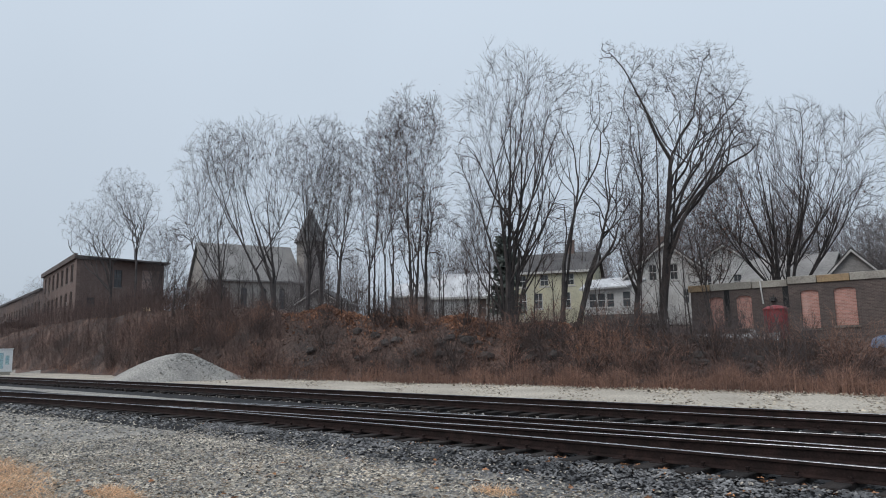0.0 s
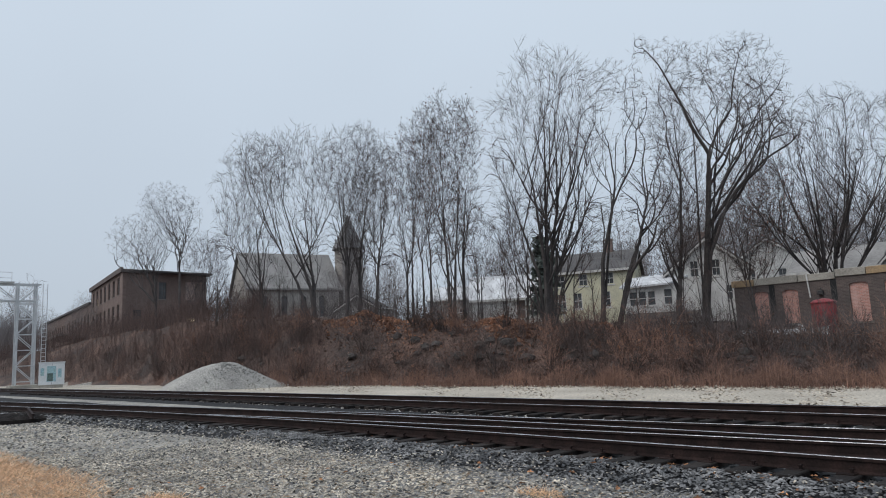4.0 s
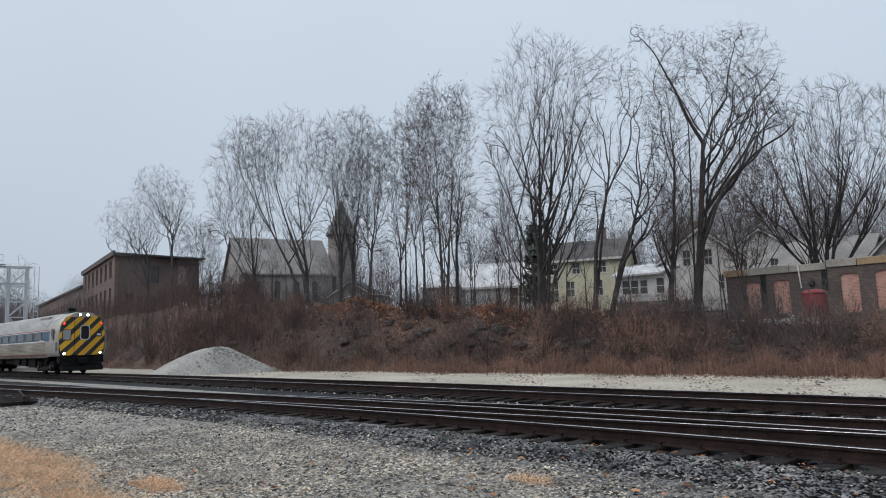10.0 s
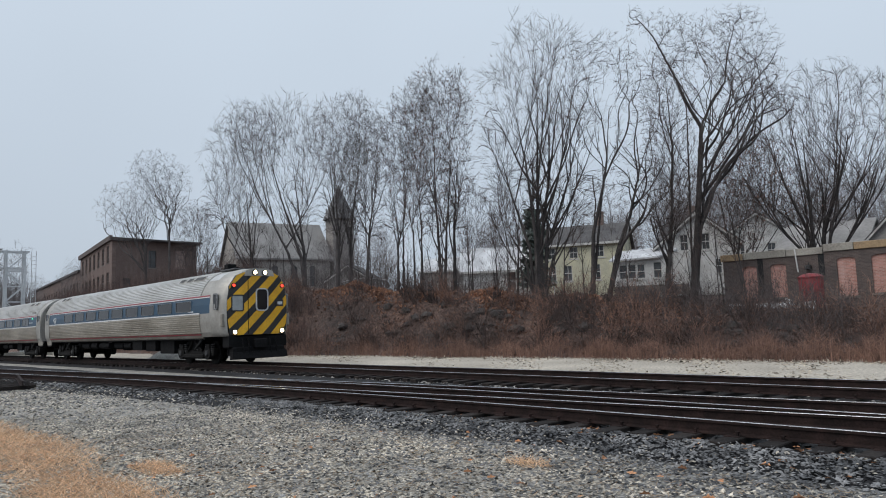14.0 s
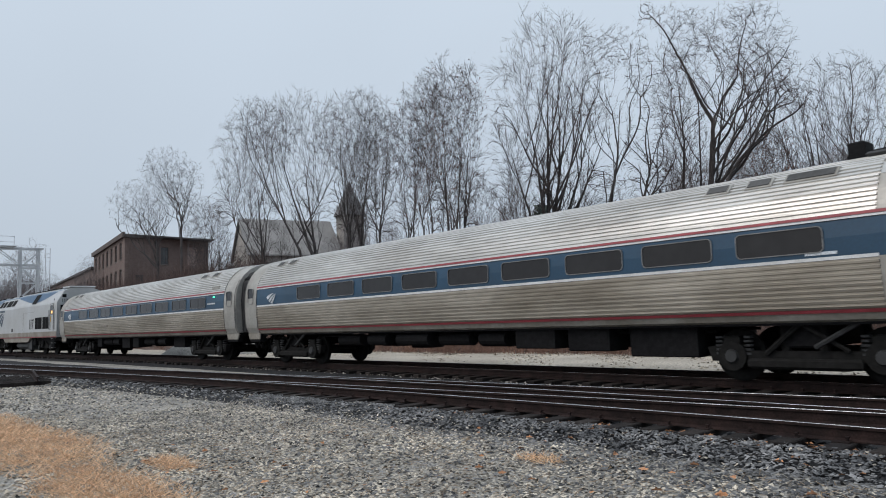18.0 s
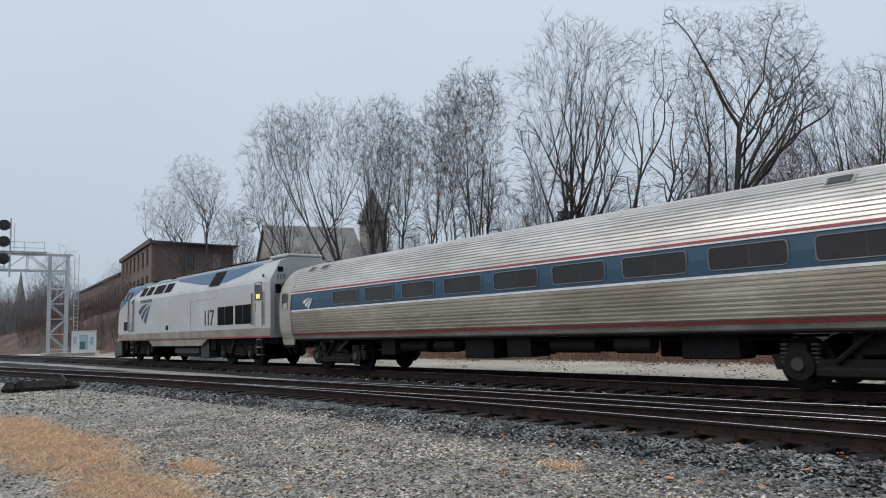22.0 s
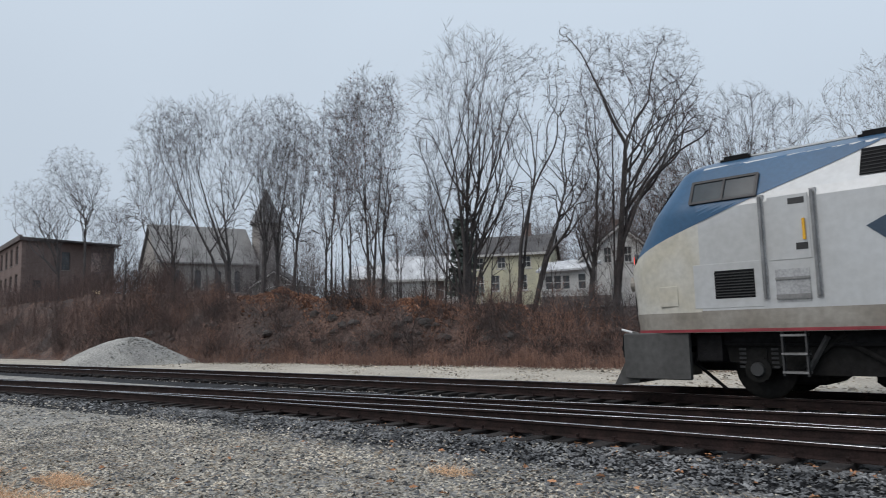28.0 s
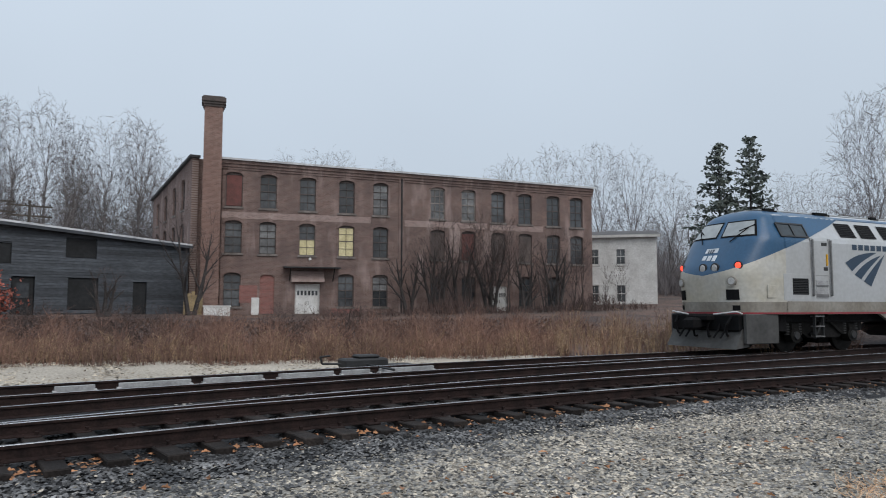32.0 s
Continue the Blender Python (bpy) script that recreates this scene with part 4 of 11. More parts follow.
def cab_car():
    """The leading cab coach with a flat striped front."""
    car = thing("cab_car", "stainless steel cab car with a yellow and black striped front", "train car")
    x0, x1, f1 = -11.5, 12.05, 10.1
    coach_shell(car, x0, f1, -10.58, f1)
    for k in range(9):
        x = x1 - 2.75 - 0.73 - 1.93 * k
        for s in (-1, 1):
            window(car, "window", x, 2.4, 1.48, 0.44, s, r=0.09)
    vestibule(car, x0, -10.58, -11.02)
    end_wall(car, x0, -1)
    # smooth panel behind the cab, then the rounded cab side
    sided("cab_panel", f1, 11.0, skirt_line(1.12, 2.06), 0.0, M_STEEL_S, car)
    sided("cab_band", f1, 11.0, skirt_line(2.06, 2.68), 0.0, M_BAND, car)
    sided("cab_upper_panel", f1, 11.0, skirt_line(2.68, 3.4), 0.0, M_STEEL_S, car)
    sided("cab_roof", f1, 11.0, [p for p in ROUND if p[1] > 3.3], 0.003, M_STEEL, car)
    sided("cab_red_stripe", f1, 11.0, skirt_line(2.735, 2.785), 0.034, M_RED, car)
    sided("cab_white_stripe", f1, 11.0, skirt_line(2.69, 2.735), 0.02, M_WHITE, car)
    shell = Mesh()
    prof = [(-y, z) for y, z in ROUND] + [(y, z) for y, z in reversed(ROUND[:-1])]
    rings = []
    for x, ky, kz in ((11.0, 1.006, 0.0), (11.4, 0.99, 0.0), (11.7, 0.945, 0.02), (11.86, 0.885, 0.06), (11.93, 0.84, 0.1)):
        rings.append([(x, y * ky, z - kz * (1 if z > 3.2 else 0)) for y, z in prof])
    shell.loft(rings)
    part("cab_shell", shell, M_STEEL_S, car, "rounded stainless steel cab end", smooth=True)
    face = [(-1.22, 1.16), (-1.32, 1.8), (-1.33, 2.5), (-1.24, 3.1), (-0.95, 3.52), (-0.5, 3.7), (0.5, 3.7), (0.95, 3.52), (1.24, 3.1), (1.33, 2.5), (1.32, 1.8), (1.22, 1.16)]

    def px(y):
        return 11.94 + 0.16 * max(0.0, 1 - max(0.0, abs(y) - 0.52) / 0.8)
    wings = [clip(face, 1, 0, -0.52), clip(clip(face, 1, 0, 0.52), -1, 0, 0.52), clip(face, -1, 0, -0.52)]
    for poly in wings:
        m = Mesh()
        n = len(poly)
        m.add([(px(y), y, z) for y, z in poly] + [(11.88, y, z) for y, z in poly], [tuple(range(n))] + [(i, (i + 1) % n, n + (i + 1) % n, n + i) for i in range(n)])
        part("front_panel", m, M_FACEBLACK, car, "black front panel")
        for k in range(-8, 10):
            c = 0.56 * k + 1.32
            band = clip(clip(poly, -0.7, 0.714, c + 0.3), 0.7, -0.714, -c)
            if len(band) > 2:
                part("yellow_stripe", Mesh().add([(px(y) + 0.006, y, z) for y, z in band], [tuple(range(len(band)))]), M_YELLOW, car)
    for y, w, z in ((-0.93, 0.5, 2.42),):
        fr, gl = ring_frame(w, 0.66, 0.08, 0.02, 0.04)
        o = part("front_window", fr, M_FACEBLACK, car)
        o.matrix_basis = pose(px(y) + 0.012, y, z, 0, 0, 90 + (-11 if y < 0 else 11))
        part("pane", gl, M_GLASS_SKY, o)
    fr, gl = ring_frame(0.56, 0.92, 0.16, 0.025, 0.05)
    o = part("end_door_window", fr, M_GALV, car, "oval end door window in a bright frame")
    o.matrix_basis = pose(12.112, 0.1, 2.55, 0, 0, 90)
    part("pane", gl, M_GLASS, o)
    part("door_gap", Mesh().box(12.09, 12.108, -0.525, -0.495, 1.2, 3.65), M_BLACK, car)
    for y, z, mat, nm in ((-1.05, 1.28, M_LAMP, "headlight"), (1.05, 1.28, M_LAMP, "headlight"), (-0.22, 3.64, M_LAMP, "roof_headlight"), (0.22, 3.64, M_LAMP, "roof_headlight"), (-1.08, 3.12, M_REDLAMP, "marker_light"), (1.08, 3.12, M_REDLAMP, "marker_light")):
        x = px(y) + (0.03 if z > 3.5 else 0.0)
        r = 0.09 if mat is M_LAMP else 0.07
        h = part(nm, Mesh().bar((x - 0.05, y, z), (x + 0.05, y, z), r + 0.03, n=14), M_FACEBLACK, car)
        part("lamp_lens", Mesh().bar((x + 0.04, y, z), (x + 0.065, y, z), r, r * 0.7, n=14), mat, h)
    board = part("number_board", Mesh().box(-0.04, 0.03, -0.19, 0.19, -0.14, 0.14, chamfer=0.01), M_FACEBLACK, car)
    board.matrix_basis = pose(px(0.95), 0.95, 2.42, 0, 0, 11)
    part("number_bar", Mesh().box(0.03, 0.036, -0.13, 0.13, -0.07, 0.05), M_LOGO_W, board)
    part("lamp_fairing", Mesh().prism([(-0.66, 3.5), (0.66, 3.5), (0.6, 3.72), (0.3, 3.8), (-0.3, 3.8), (-0.6, 3.72)], "x", 11.6, 12.12), M_STEEL_S, car, "steel fairing round the roof headlights")
    for s in (-1, 1):
        window(car, "cab_side_window", 11.45, 2.5, 0.36, 0.66, s, y=1.575, r=0.09, width=0.05)
        part("side_vent", Mesh().box(11.72, 11.86, min(s * 1.36, s * 1.5), max(s * 1.36, s * 1.5), 1.5, 2.0, chamfer=0.02), M_SILL, car)
    part("pilot", Mesh().box(11.7, 12.05, -1.15, 1.15, 0.32, 0.7, chamfer=0.06).box(11.75, 12.2, -0.28, 0.28, 0.6, 1.0, chamfer=0.05), M_UNDER, car, "dark pilot and coupler")
    part("end_beam", Mesh().box(11.45, 11.98, -1.28, 1.28, 0.66, 1.14, chamfer=0.04), M_BLACK, car)
    part("snow_guard", Mesh().prism([(11.9, 0.2), (12.2, 0.24), (12.12, 0.5), (11.9, 0.5)], "y", -1.2, 1.2), M_UNDER, car)
    for y in (-1.0, 1.0):
        part("step", Mesh().box(11.7, 11.95, y - 0.2, y + 0.2, 0.36, 0.4).box(11.7, 11.73, y - 0.2, y + 0.2, 0.4, 0.7), M_UNDER, car)
    for k, y in enumerate((-0.75, -0.5, 0.45, 0.7)):
        part("air_hose", Mesh().bar((12.05, y, 1.05), (12.15, y, 0.7), 0.03).bar((12.15, y, 0.7), (12.12, y + 0.04, 0.4), 0.03), M_BLACK, car)
    part("roof_fan", Mesh().box(9.7, 10.9, -0.5, 0.5, 3.82, 3.91, chamfer=0.04), M_TANK, car)
    part("roof_horn", Mesh().bar((9.2, 0.2, 3.98), (9.9, 0.2, 4.02), 0.05).box(9.3, 9.6, -0.1, 0.3, 3.84, 4.2, chamfer=0.03), M_BLACK, car)
    bogie(car, 8.65, 0.46, 2.5, "coach")
    bogie(car, -8.65, 0.46, 2.5, "coach")
    undergear(car, [(6.0, 1.5, 0.6), (4.2, 1.1, 0.5), (2.7, 1.2, 0.45), (1.2, 0.9, 0.5), (-0.3, 1.2, 0.5), (-1.9, 1.4, 0.45), (-3.6, 0.9, 0.55), (-5.2, 1.2, 0.5)], 5)
    hatches(car, [(8.1, -1, 0.5), (7.3, -1, 0.5), (9.0, -1, 0.9), (-8.8, -1, 0.45), (-9.6, -1, 0.45)])
    chevrons(car, -9.75, 2.14, 0.36, 1.62, M_LOGO_W)
    part("lettering_bar", Mesh().box(9.0, 9.5, -1.606, -1.6, 2.14, 2.19), M_LOGO_W, car)
    return car


# locomotive: nose at -x, u metres behind the nose
def half_width(z):
    return float(np.interp(z, [1.1, 1.3, 3.3, 3.45, 4.12, 4.3], [1.5, 1.52, 1.52, 1.47, 1.08, 0.62]))


def loco():
    eng = thing("diesel_locomotive", "silver and blue passenger diesel locomotive, weathered around the nose", "locomotive")

    def X(u):
        return u - 9.85
    prof = [(half_width(z), z) for z in (1.14, 1.3, 2.2, 3.3, 3.45, 3.8, 4.12, 4.24, 4.3)] + [(0.3, 4.34)]
    ring = [(-y, z) for y, z in prof] + [(y, z) for y, z in reversed(prof)]
    body = Mesh().loft([[(X(u), y, z) for y, z in ring] for u in (1.75, 10.0, 19.6)])
    n = len(ring)
    body.add([(X(19.6), y, z) for y, z in ring], [tuple(range(n))])
    part("body", body, M_SILVER, eng, "silver painted locomotive body")

    def skin(name, us, lo, hi, mat, out=0.012, rows=18, sides=(-1, 1), label=""):
        for s in sides:
            m, pts = Mesh(), []
            for u in us:
                a, b = lo(u), hi(u)
                for k in range(rows + 1):
                    z = a + (b - a) * k / rows
                    pts.append((X(u), s * (half_width(z) + out), z))
            r = rows + 1
            m.add(pts, [(i * r + k, i * r + k + 1, (i + 1) * r + k + 1, (i + 1) * r + k) for i in range(len(us) - 1) for k in range(rows)])
            part(name, m, mat, eng, label)
    # nose: one rounded form; the blue hood meets the stained lower face along a rising line
    def tip(z):
        return float(np.interp(z, [1.1, 2.3, 2.42, 2.6, 4.0, 4.2, 4.3], [0.1, 0.0, 0.02, 0.12, 1.1, 1.28, 1.55]))

    def nose_at(f, z, out=0.0):
        """Point of the nose: f from the middle (0) to the side (1), z the height."""
        a = abs(f)
        w = half_width(z)
        k = 3.4
        u = 1.75 - (1.75 - tip(z)) * max(0.0, 1 - a ** k) ** (1 / k)
        return (X(u - out * (1 - 0.6 * a ** 4)), math.copysign(1, f) * (w * min(a, 1.0) + out * a ** 3), z)

    def chin(f):
        """Height of the blue hood's lower edge."""
        z = 2.5
        for _ in range(25):
            p = nose_at(f, z)
            z = 2.28 + 0.2 * min(1.0, abs(p[1]) / 1.5) + 0.34 * max(0.0, p[0] - X(0))
        return z
    steps = [0, 0.18, 0.36, 0.52, 0.66, 0.77, 0.85, 0.905, 0.945, 0.97, 0.985, 0.995, 1.0]
    fs = [-v for v in reversed(steps[1:])] + steps

    def nose_skin(name, lo, hi, mat, label, rows=8, out=0.0):
        m = Mesh()
        m.loft([[nose_at(f, lo(f) + (hi(f) - lo(f)) * k / rows, out) for f in fs] for k in range(rows + 1)], close=False)
        return part(name, m, mat, eng, label, smooth=True)
    nose_skin("nose_sill", lambda f: 1.14, lambda f: 1.5, M_SILL, "dirty grey sill round the nose", 2)
    nose_skin("nose", lambda f: 1.5, chin, M_NOSE, "stained pale nose")
    nose_skin("nose_hood", chin, lambda f: 4.28, M_BLUE, "blue painted nose hood and cab roof", 16)
    roof = Mesh().add([nose_at(f, 4.28) for f in fs] + [(X(1.76), 0, 4.345)], [(k, k + 1, len(fs)) for k in range(len(fs) - 1)])
    part("cab_roof_cap", roof, M_BLUE, eng)

    def patch(name, f0, f1, za, zb, mat, parent, out, label=""):
        m = Mesh()
        m.loft([[nose_at(f0 + (f1 - f0) * i / 6, za + (zb - za) * k / 4, out) for i in range(7)] for k in range(5)], close=False)
        return part(name, m, mat, parent, label)
    for s in (-1, 1):
        fr = patch("windshield_frame", s * 0.05, s * 0.84, 3.44, 3.96, M_BLACK, eng, 0.012)
        patch("windshield", s * 0.085, s * 0.8, 3.49, 3.92, M_GLASS_SKY, fr, 0.02, "windshield pane with the sky's reflection in its pale colour")
        part("wiper", Mesh().bar(nose_at(s * 0.35, 3.3, 0.04), nose_at(s * 0.7, 3.72, 0.05), 0.016).bar(nose_at(s * 0.5, 3.62, 0.05), nose_at(s * 0.82, 3.8, 0.05), 0.014), M_BLACK, eng)
        for f, z, r, mat, nm in ((0.72, 2.56, 0.085, M_REDLAMP, "marker_light"), (0.28 if s < 0 else 0.02, 2.5, 0.11, M_LAMP_OFF, "headlight")):
            a, b, c = nose_at(s * f, z, -0.03), nose_at(s * f, z, 0.03), nose_at(s * f, z, 0.045)
            ob = part(nm, Mesh().bar(a, b, r + 0.04, n=14), M_FACEBLACK, eng)
            part("lamp_lens", Mesh().bar(b, c, r, r * 0.8, n=14), mat, ob)
        a, b, c = nose_at(s * 0.64, 2.1, -0.05), nose_at(s * 0.64, 2.1, 0.05), nose_at(s * 0.64, 2.1, 0.065)
        ob = part("ditch_light", Mesh().bar(a, b, 0.14, n=14), M_SILL, eng)
        part("lamp_lens", Mesh().bar(b, c, 0.1, 0.09, n=14), M_LAMP_OFF, ob)
        patch("anticlimber_pocket", s * 0.52, s * 0.74, 1.56, 1.86, M_BLACK, eng, 0.014)
        patch("small_plate", s * 0.62, s * 0.74, 1.26, 1.4, M_BLACK, eng, 0.014)
        part("hand_grab", Mesh().bar((X(-0.12), s * 0.5, 1.14), (X(-0.02), s * 1.25, 1.22), 0.022).bar((X(-0.02), s * 1.25, 1.22), (X(0.2), s * 1.25, 1.16), 0.022), M_WHITE, eng)
    nb = patch("nose_number_board", -0.16, 0.16, 2.98, 3.12, M_LOGO_W, eng, 0.012, "pale nose number plate")
    lettering("117", 0.17, M_LOGO, eng, pose(X(tip(2.99)) - 0.03, 0.15, 2.985, rx=-35, rz=-90))
    for k in range(3):
        patch("nose_emblem_stroke", -0.2 + 0.13 * k, -0.1 + 0.13 * k, 2.72 + 0.02 * k, 2.9, M_LOGO_W, eng, 0.012)
    # blue side sweep, roof and sill bands
    us = list(np.linspace(1.735, 4.6, 13))
    skin("blue_sweep", us, lambda u: float(np.interp(u, [1.735, 4.0, 4.6], [3.07, 3.84, 4.08])), lambda u: 4.29, M_BLUE, label="blue side sweep behind the cab")
    us = list(np.linspace(4.6, 9.2, 10))
    skin("blue_eave", us, lambda u: 4.1, lambda u: 4.22, M_BLUE)
    us = list(np.linspace(9.2, 18.9, 25))
    skin("blue_roof_sweep", us, lambda u: float(np.interp(u, [9.2, 11, 12.5, 14, 15.2, 16.5, 17.6, 18.9], [4.02, 3.82, 3.64, 3.52, 3.54, 3.72, 3.95, 4.2])), lambda u: 4.24, M_BLUE, label="blue sweep along the roof edge")
    us = list(np.linspace(0.8, 19.2, 12))
    skin("sill_band", [1.74] + [u for u in us if u >= 1.75] + [19.59], lambda u: 1.14, lambda u: 1.52, M_SILL, rows=3, label="dirty grey sill band")
    skin("red_stripe", [1.74, 10, 19.6], lambda u: 1.15, lambda u: 1.2, M_RED, out=0.02, rows=1)
    nose_skin("nose_red_stripe", lambda f: 1.15, lambda f: 1.2, M_RED, "", 1, 0.012)
    part("roof_walk", Mesh().box(X(1.8), X(19.1), -0.55, 0.55, 4.33, 4.36), M_SILVER, eng)
    # cab side windows
    for s in (-1, 1):
        fr, gl = ring_frame(1.2, 0.5, 0.03, 0.02, 0.05)
        o = part("cab_side_window", fr, M_FACEBLACK, eng)
        o.matrix_basis = pose(X(2.2), s * (half_width(3.64) + 0.03), 3.64, -28 * s if s > 0 else -28, 0, 0 if s < 0 else 180)
        if s > 0:
            o.matrix_basis = pose(X(2.2), half_width(3.64) + 0.03, 3.64, 0, 0, 180) @ pose(0, 0, 0, -28)
        part("pane", gl, M_GLASS_MID, o)
        part("window_bar", Mesh().box(-0.02, 0.02, -0.025, 0.0, -0.24, 0.24), M_FACEBLACK, o)
        for x0, x1, z0, z1 in ((2.0, 2.68, 1.72, 2.2),):
            panel = part("grille", Mesh().box(X(x0), X(x1), min(s * 1.5, s * 1.53), max(s * 1.5, s * 1.53), z0, z1), M_BLACK, eng)
            for k in range(9):
                z = z0 + 0.03 + (z1 - z0 - 0.04) * k / 9
                part("slat", Mesh().box(X(x0), X(x1), min(s * 1.525, s * 1.545), max(s * 1.525, s * 1.545), z, z + 0.018), M_TANK, panel)
        part("access_panel", Mesh().box(X(1.62), X(2.8), min(s * 1.5, s * 1.526), max(s * 1.5, s * 1.526), 1.56, 2.33, chamfer=0.004), M_SILVER, eng)
        part("small_hatch", Mesh().box(X(0.95), X(1.3), min(s * 1.5, s * 1.527), max(s * 1.5, s * 1.527), 1.62, 1.98, chamfer=0.004), M_NOSE, eng)
        for u in (2.86, 3.68):
            # flat strip behind the rail; its grey paints the shading of a recess
            part("recess_shade_strip", Mesh().box(X(u) - 0.05, X(u) + 0.05, min(s * 1.49, s * 1.528), max(s * 1.49, s * 1.528), 1.66, 3.42), M_PALESTEEL, eng)
            part("handrail", Mesh().bar((X(u), s * 1.58, 1.7), (X(u), s * 1.58, 3.38), 0.028, n=8).bar((X(u), s * 1.5, 3.34), (X(u), s * 1.58, 3.36), 0.02).bar((X(u), s * 1.5, 1.72), (X(u), s * 1.58, 1.7), 0.02), M_FRAME, eng, "polished handrail")
        door = part("cab_door", Mesh().box(X(2.97), X(3.6), min(s * 1.5, s * 1.53), max(s * 1.5, s * 1.53), 2.3, 3.36, chamfer=0.005), M_SILVER, eng)
        part("yellow_handle", Mesh().box(X(3.5), X(3.54), min(s * 1.53, s * 1.57), max(s * 1.53, s * 1.57), 2.6, 2.95, chamfer=0.008), M_YELLOW, door)
        part("latch_pocket", Mesh().box(X(3.38), X(3.56), min(s * 1.52, s * 1.535), max(s * 1.52, s * 1.535), 2.45, 2.56), M_TANK, door)
        part("latch_pocket", Mesh().box(X(3.3), X(3.55), min(s * 1.52, s * 1.535), max(s * 1.52, s * 1.535), 3.2, 3.3), M_TANK, door)
        part("door_pocket", Mesh().box(X(3.02), X(3.55), min(s * 1.49, s * 1.531), max(s * 1.49, s * 1.531), 1.62, 2.15), M_PALESTEEL, eng)
        part("pocket_step", Mesh().box(X(3.02), X(3.55), min(s * 1.51, s * 1.55), max(s * 1.51, s * 1.55), 1.98, 2.02).box(X(3.02), X(3.55), min(s * 1.51, s * 1.55), max(s * 1.51, s * 1.55), 1.66, 1.74), M_FRAME, eng)
        for u0 in (3.0, 18.3):
            lad = part("ladder", Mesh().box(X(u0), X(u0) + 0.03, min(s * 1.38, s * 1.46), max(s * 1.38, s * 1.46), 0.42, 1.5).box(X(u0) + 0.37, X(u0) + 0.4, min(s * 1.38, s * 1.46), max(s * 1.38, s * 1.46), 0.42, 1.5), M_TANK, eng)
            for z in (0.46, 0.76, 1.06, 1.34):
                part("rung", Mesh().box(X(u0), X(u0) + 0.4, min(s * 1.3, s * 1.48), max(s * 1.3, s * 1.48), z, z + 0.035), M_FRAME, lad)
        # roof-edge windows and vents
        for u0, u1 in ((4.35, 5.1), (5.35, 6.1), (6.45, 7.75), (8.0, 8.9)):
            m = Mesh()
            rows = [3.52, 3.98]
            pts = [(X(u), s * (half_width(z) + 0.02), z) for u in (u0, u1) for z in rows]
            v = part("roof_vent", m.add(pts, [(0, 1, 3, 2)]), M_BLACK, eng)
            for k in range(7):
                z = 3.54 + 0.43 * k / 7
                part("louvre", Mesh().box(X(u0), X(u1), min(s * (half_width(z) + 0.005), s * (half_width(z) + 0.03)), max(s * (half_width(z) + 0.005), s * (half_width(z) + 0.03)), z, z + 0.012), M_TANK, v)
        pts = [(X(u), s * (half_width(z) + 0.03), z) for u in (13.7, 14.8) for z in (3.46, 4.1)]
        part("roof_vent", Mesh().add(pts, [(0, 1, 3, 2)]), M_BLACK, eng)
        # rear radiators, door and number
        for u0, u1 in ((14.75, 16.3), (16.5, 18.0)):
            g = part("radiator_grille", Mesh().box(X(u0), X(u1), min(s * 1.5, s * 1.528), max(s * 1.5, s * 1.528), 1.72, 2.5), M_BLACK, eng)
            for k in range(12):
                z = 1.74 + 0.74 * k / 12
                part("slat", Mesh().box(X(u0) + 0.02, X(u1) - 0.02, min(s * 1.526, s * 1.543), max(s * 1.526, s * 1.543), z, z + 0.02), M_UNDER, g)
            part("grille_post", Mesh().box(X((u0 + u1) / 2) - 0.03, X((u0 + u1) / 2) + 0.03, min(s * 1.526, s * 1.55), max(s * 1.526, s * 1.55), 1.72, 2.5), M_TANK, g)
        rear = part("rear_door", Mesh().box(X(18.32), X(18.88), min(s * 1.5, s * 1.53), max(s * 1.5, s * 1.53), 1.56, 3.3, chamfer=0.005), M_SILVER, eng)
        window(rear, "door_window", X(18.6), 2.92, 0.52, 0.62, s, y=1.535, r=0.1, glass=M_GLASS_MID)
        part("door_seal", Mesh().box(X(18.29), X(18.315), min(s * 1.5, s * 1.533), max(s * 1.5, s * 1.533), 1.56, 3.32).box(X(18.885), X(18.91), min(s * 1.5, s * 1.533), max(s * 1.5, s * 1.533), 1.56, 3.32).box(X(18.315), X(18.885), min(s * 1.5, s * 1.533), max(s * 1.5, s * 1.533), 3.3, 3.325), M_TANK, rear)
        for u in (18.12, 19.08):
            # recess shading painted as a grey strip at the rear door too
            part("recess_shade_strip", Mesh().box(X(u) - 0.05, X(u) + 0.05, min(s * 1.49, s * 1.528), max(s * 1.49, s * 1.528), 1.62, 2.95), M_PALESTEEL, eng)
            part("handrail", Mesh().bar((X(u), s * 1.58, 1.66), (X(u), s * 1.58, 2.92), 0.025, n=8), M_FRAME, eng)
        part("yellow_handle", Mesh().box(X(18.36), X(18.4), min(s * 1.53, s * 1.56), max(s * 1.53, s * 1.56), 2.15, 2.5, chamfer=0.008), M_YELLOW, rear)
        part("door_lamp", Mesh().box(X(18.44), X(18.76), min(s * 1.536, s * 1.544), max(s * 1.536, s * 1.544), 2.68, 2.86, chamfer=0.01), M_WARMLAMP, rear, "warm lamp behind the rear door glass")
        part("filler_hatch", Mesh().box(X(8.55), X(8.85), min(s * 1.51, s * 1.53), max(s * 1.51, s * 1.53), 1.62, 1.86, chamfer=0.01), M_BLACK, eng)
        part("panel_seam", Mesh().box(X(11.7), X(11.715), min(s * 1.515, s * 1.524), max(s * 1.515, s * 1.524), 1.5, 2.9).box(X(11.7), X(14.6), min(s * 1.515, s * 1.524), max(s * 1.515, s * 1.524), 2.895, 2.905), M_TANK, eng)
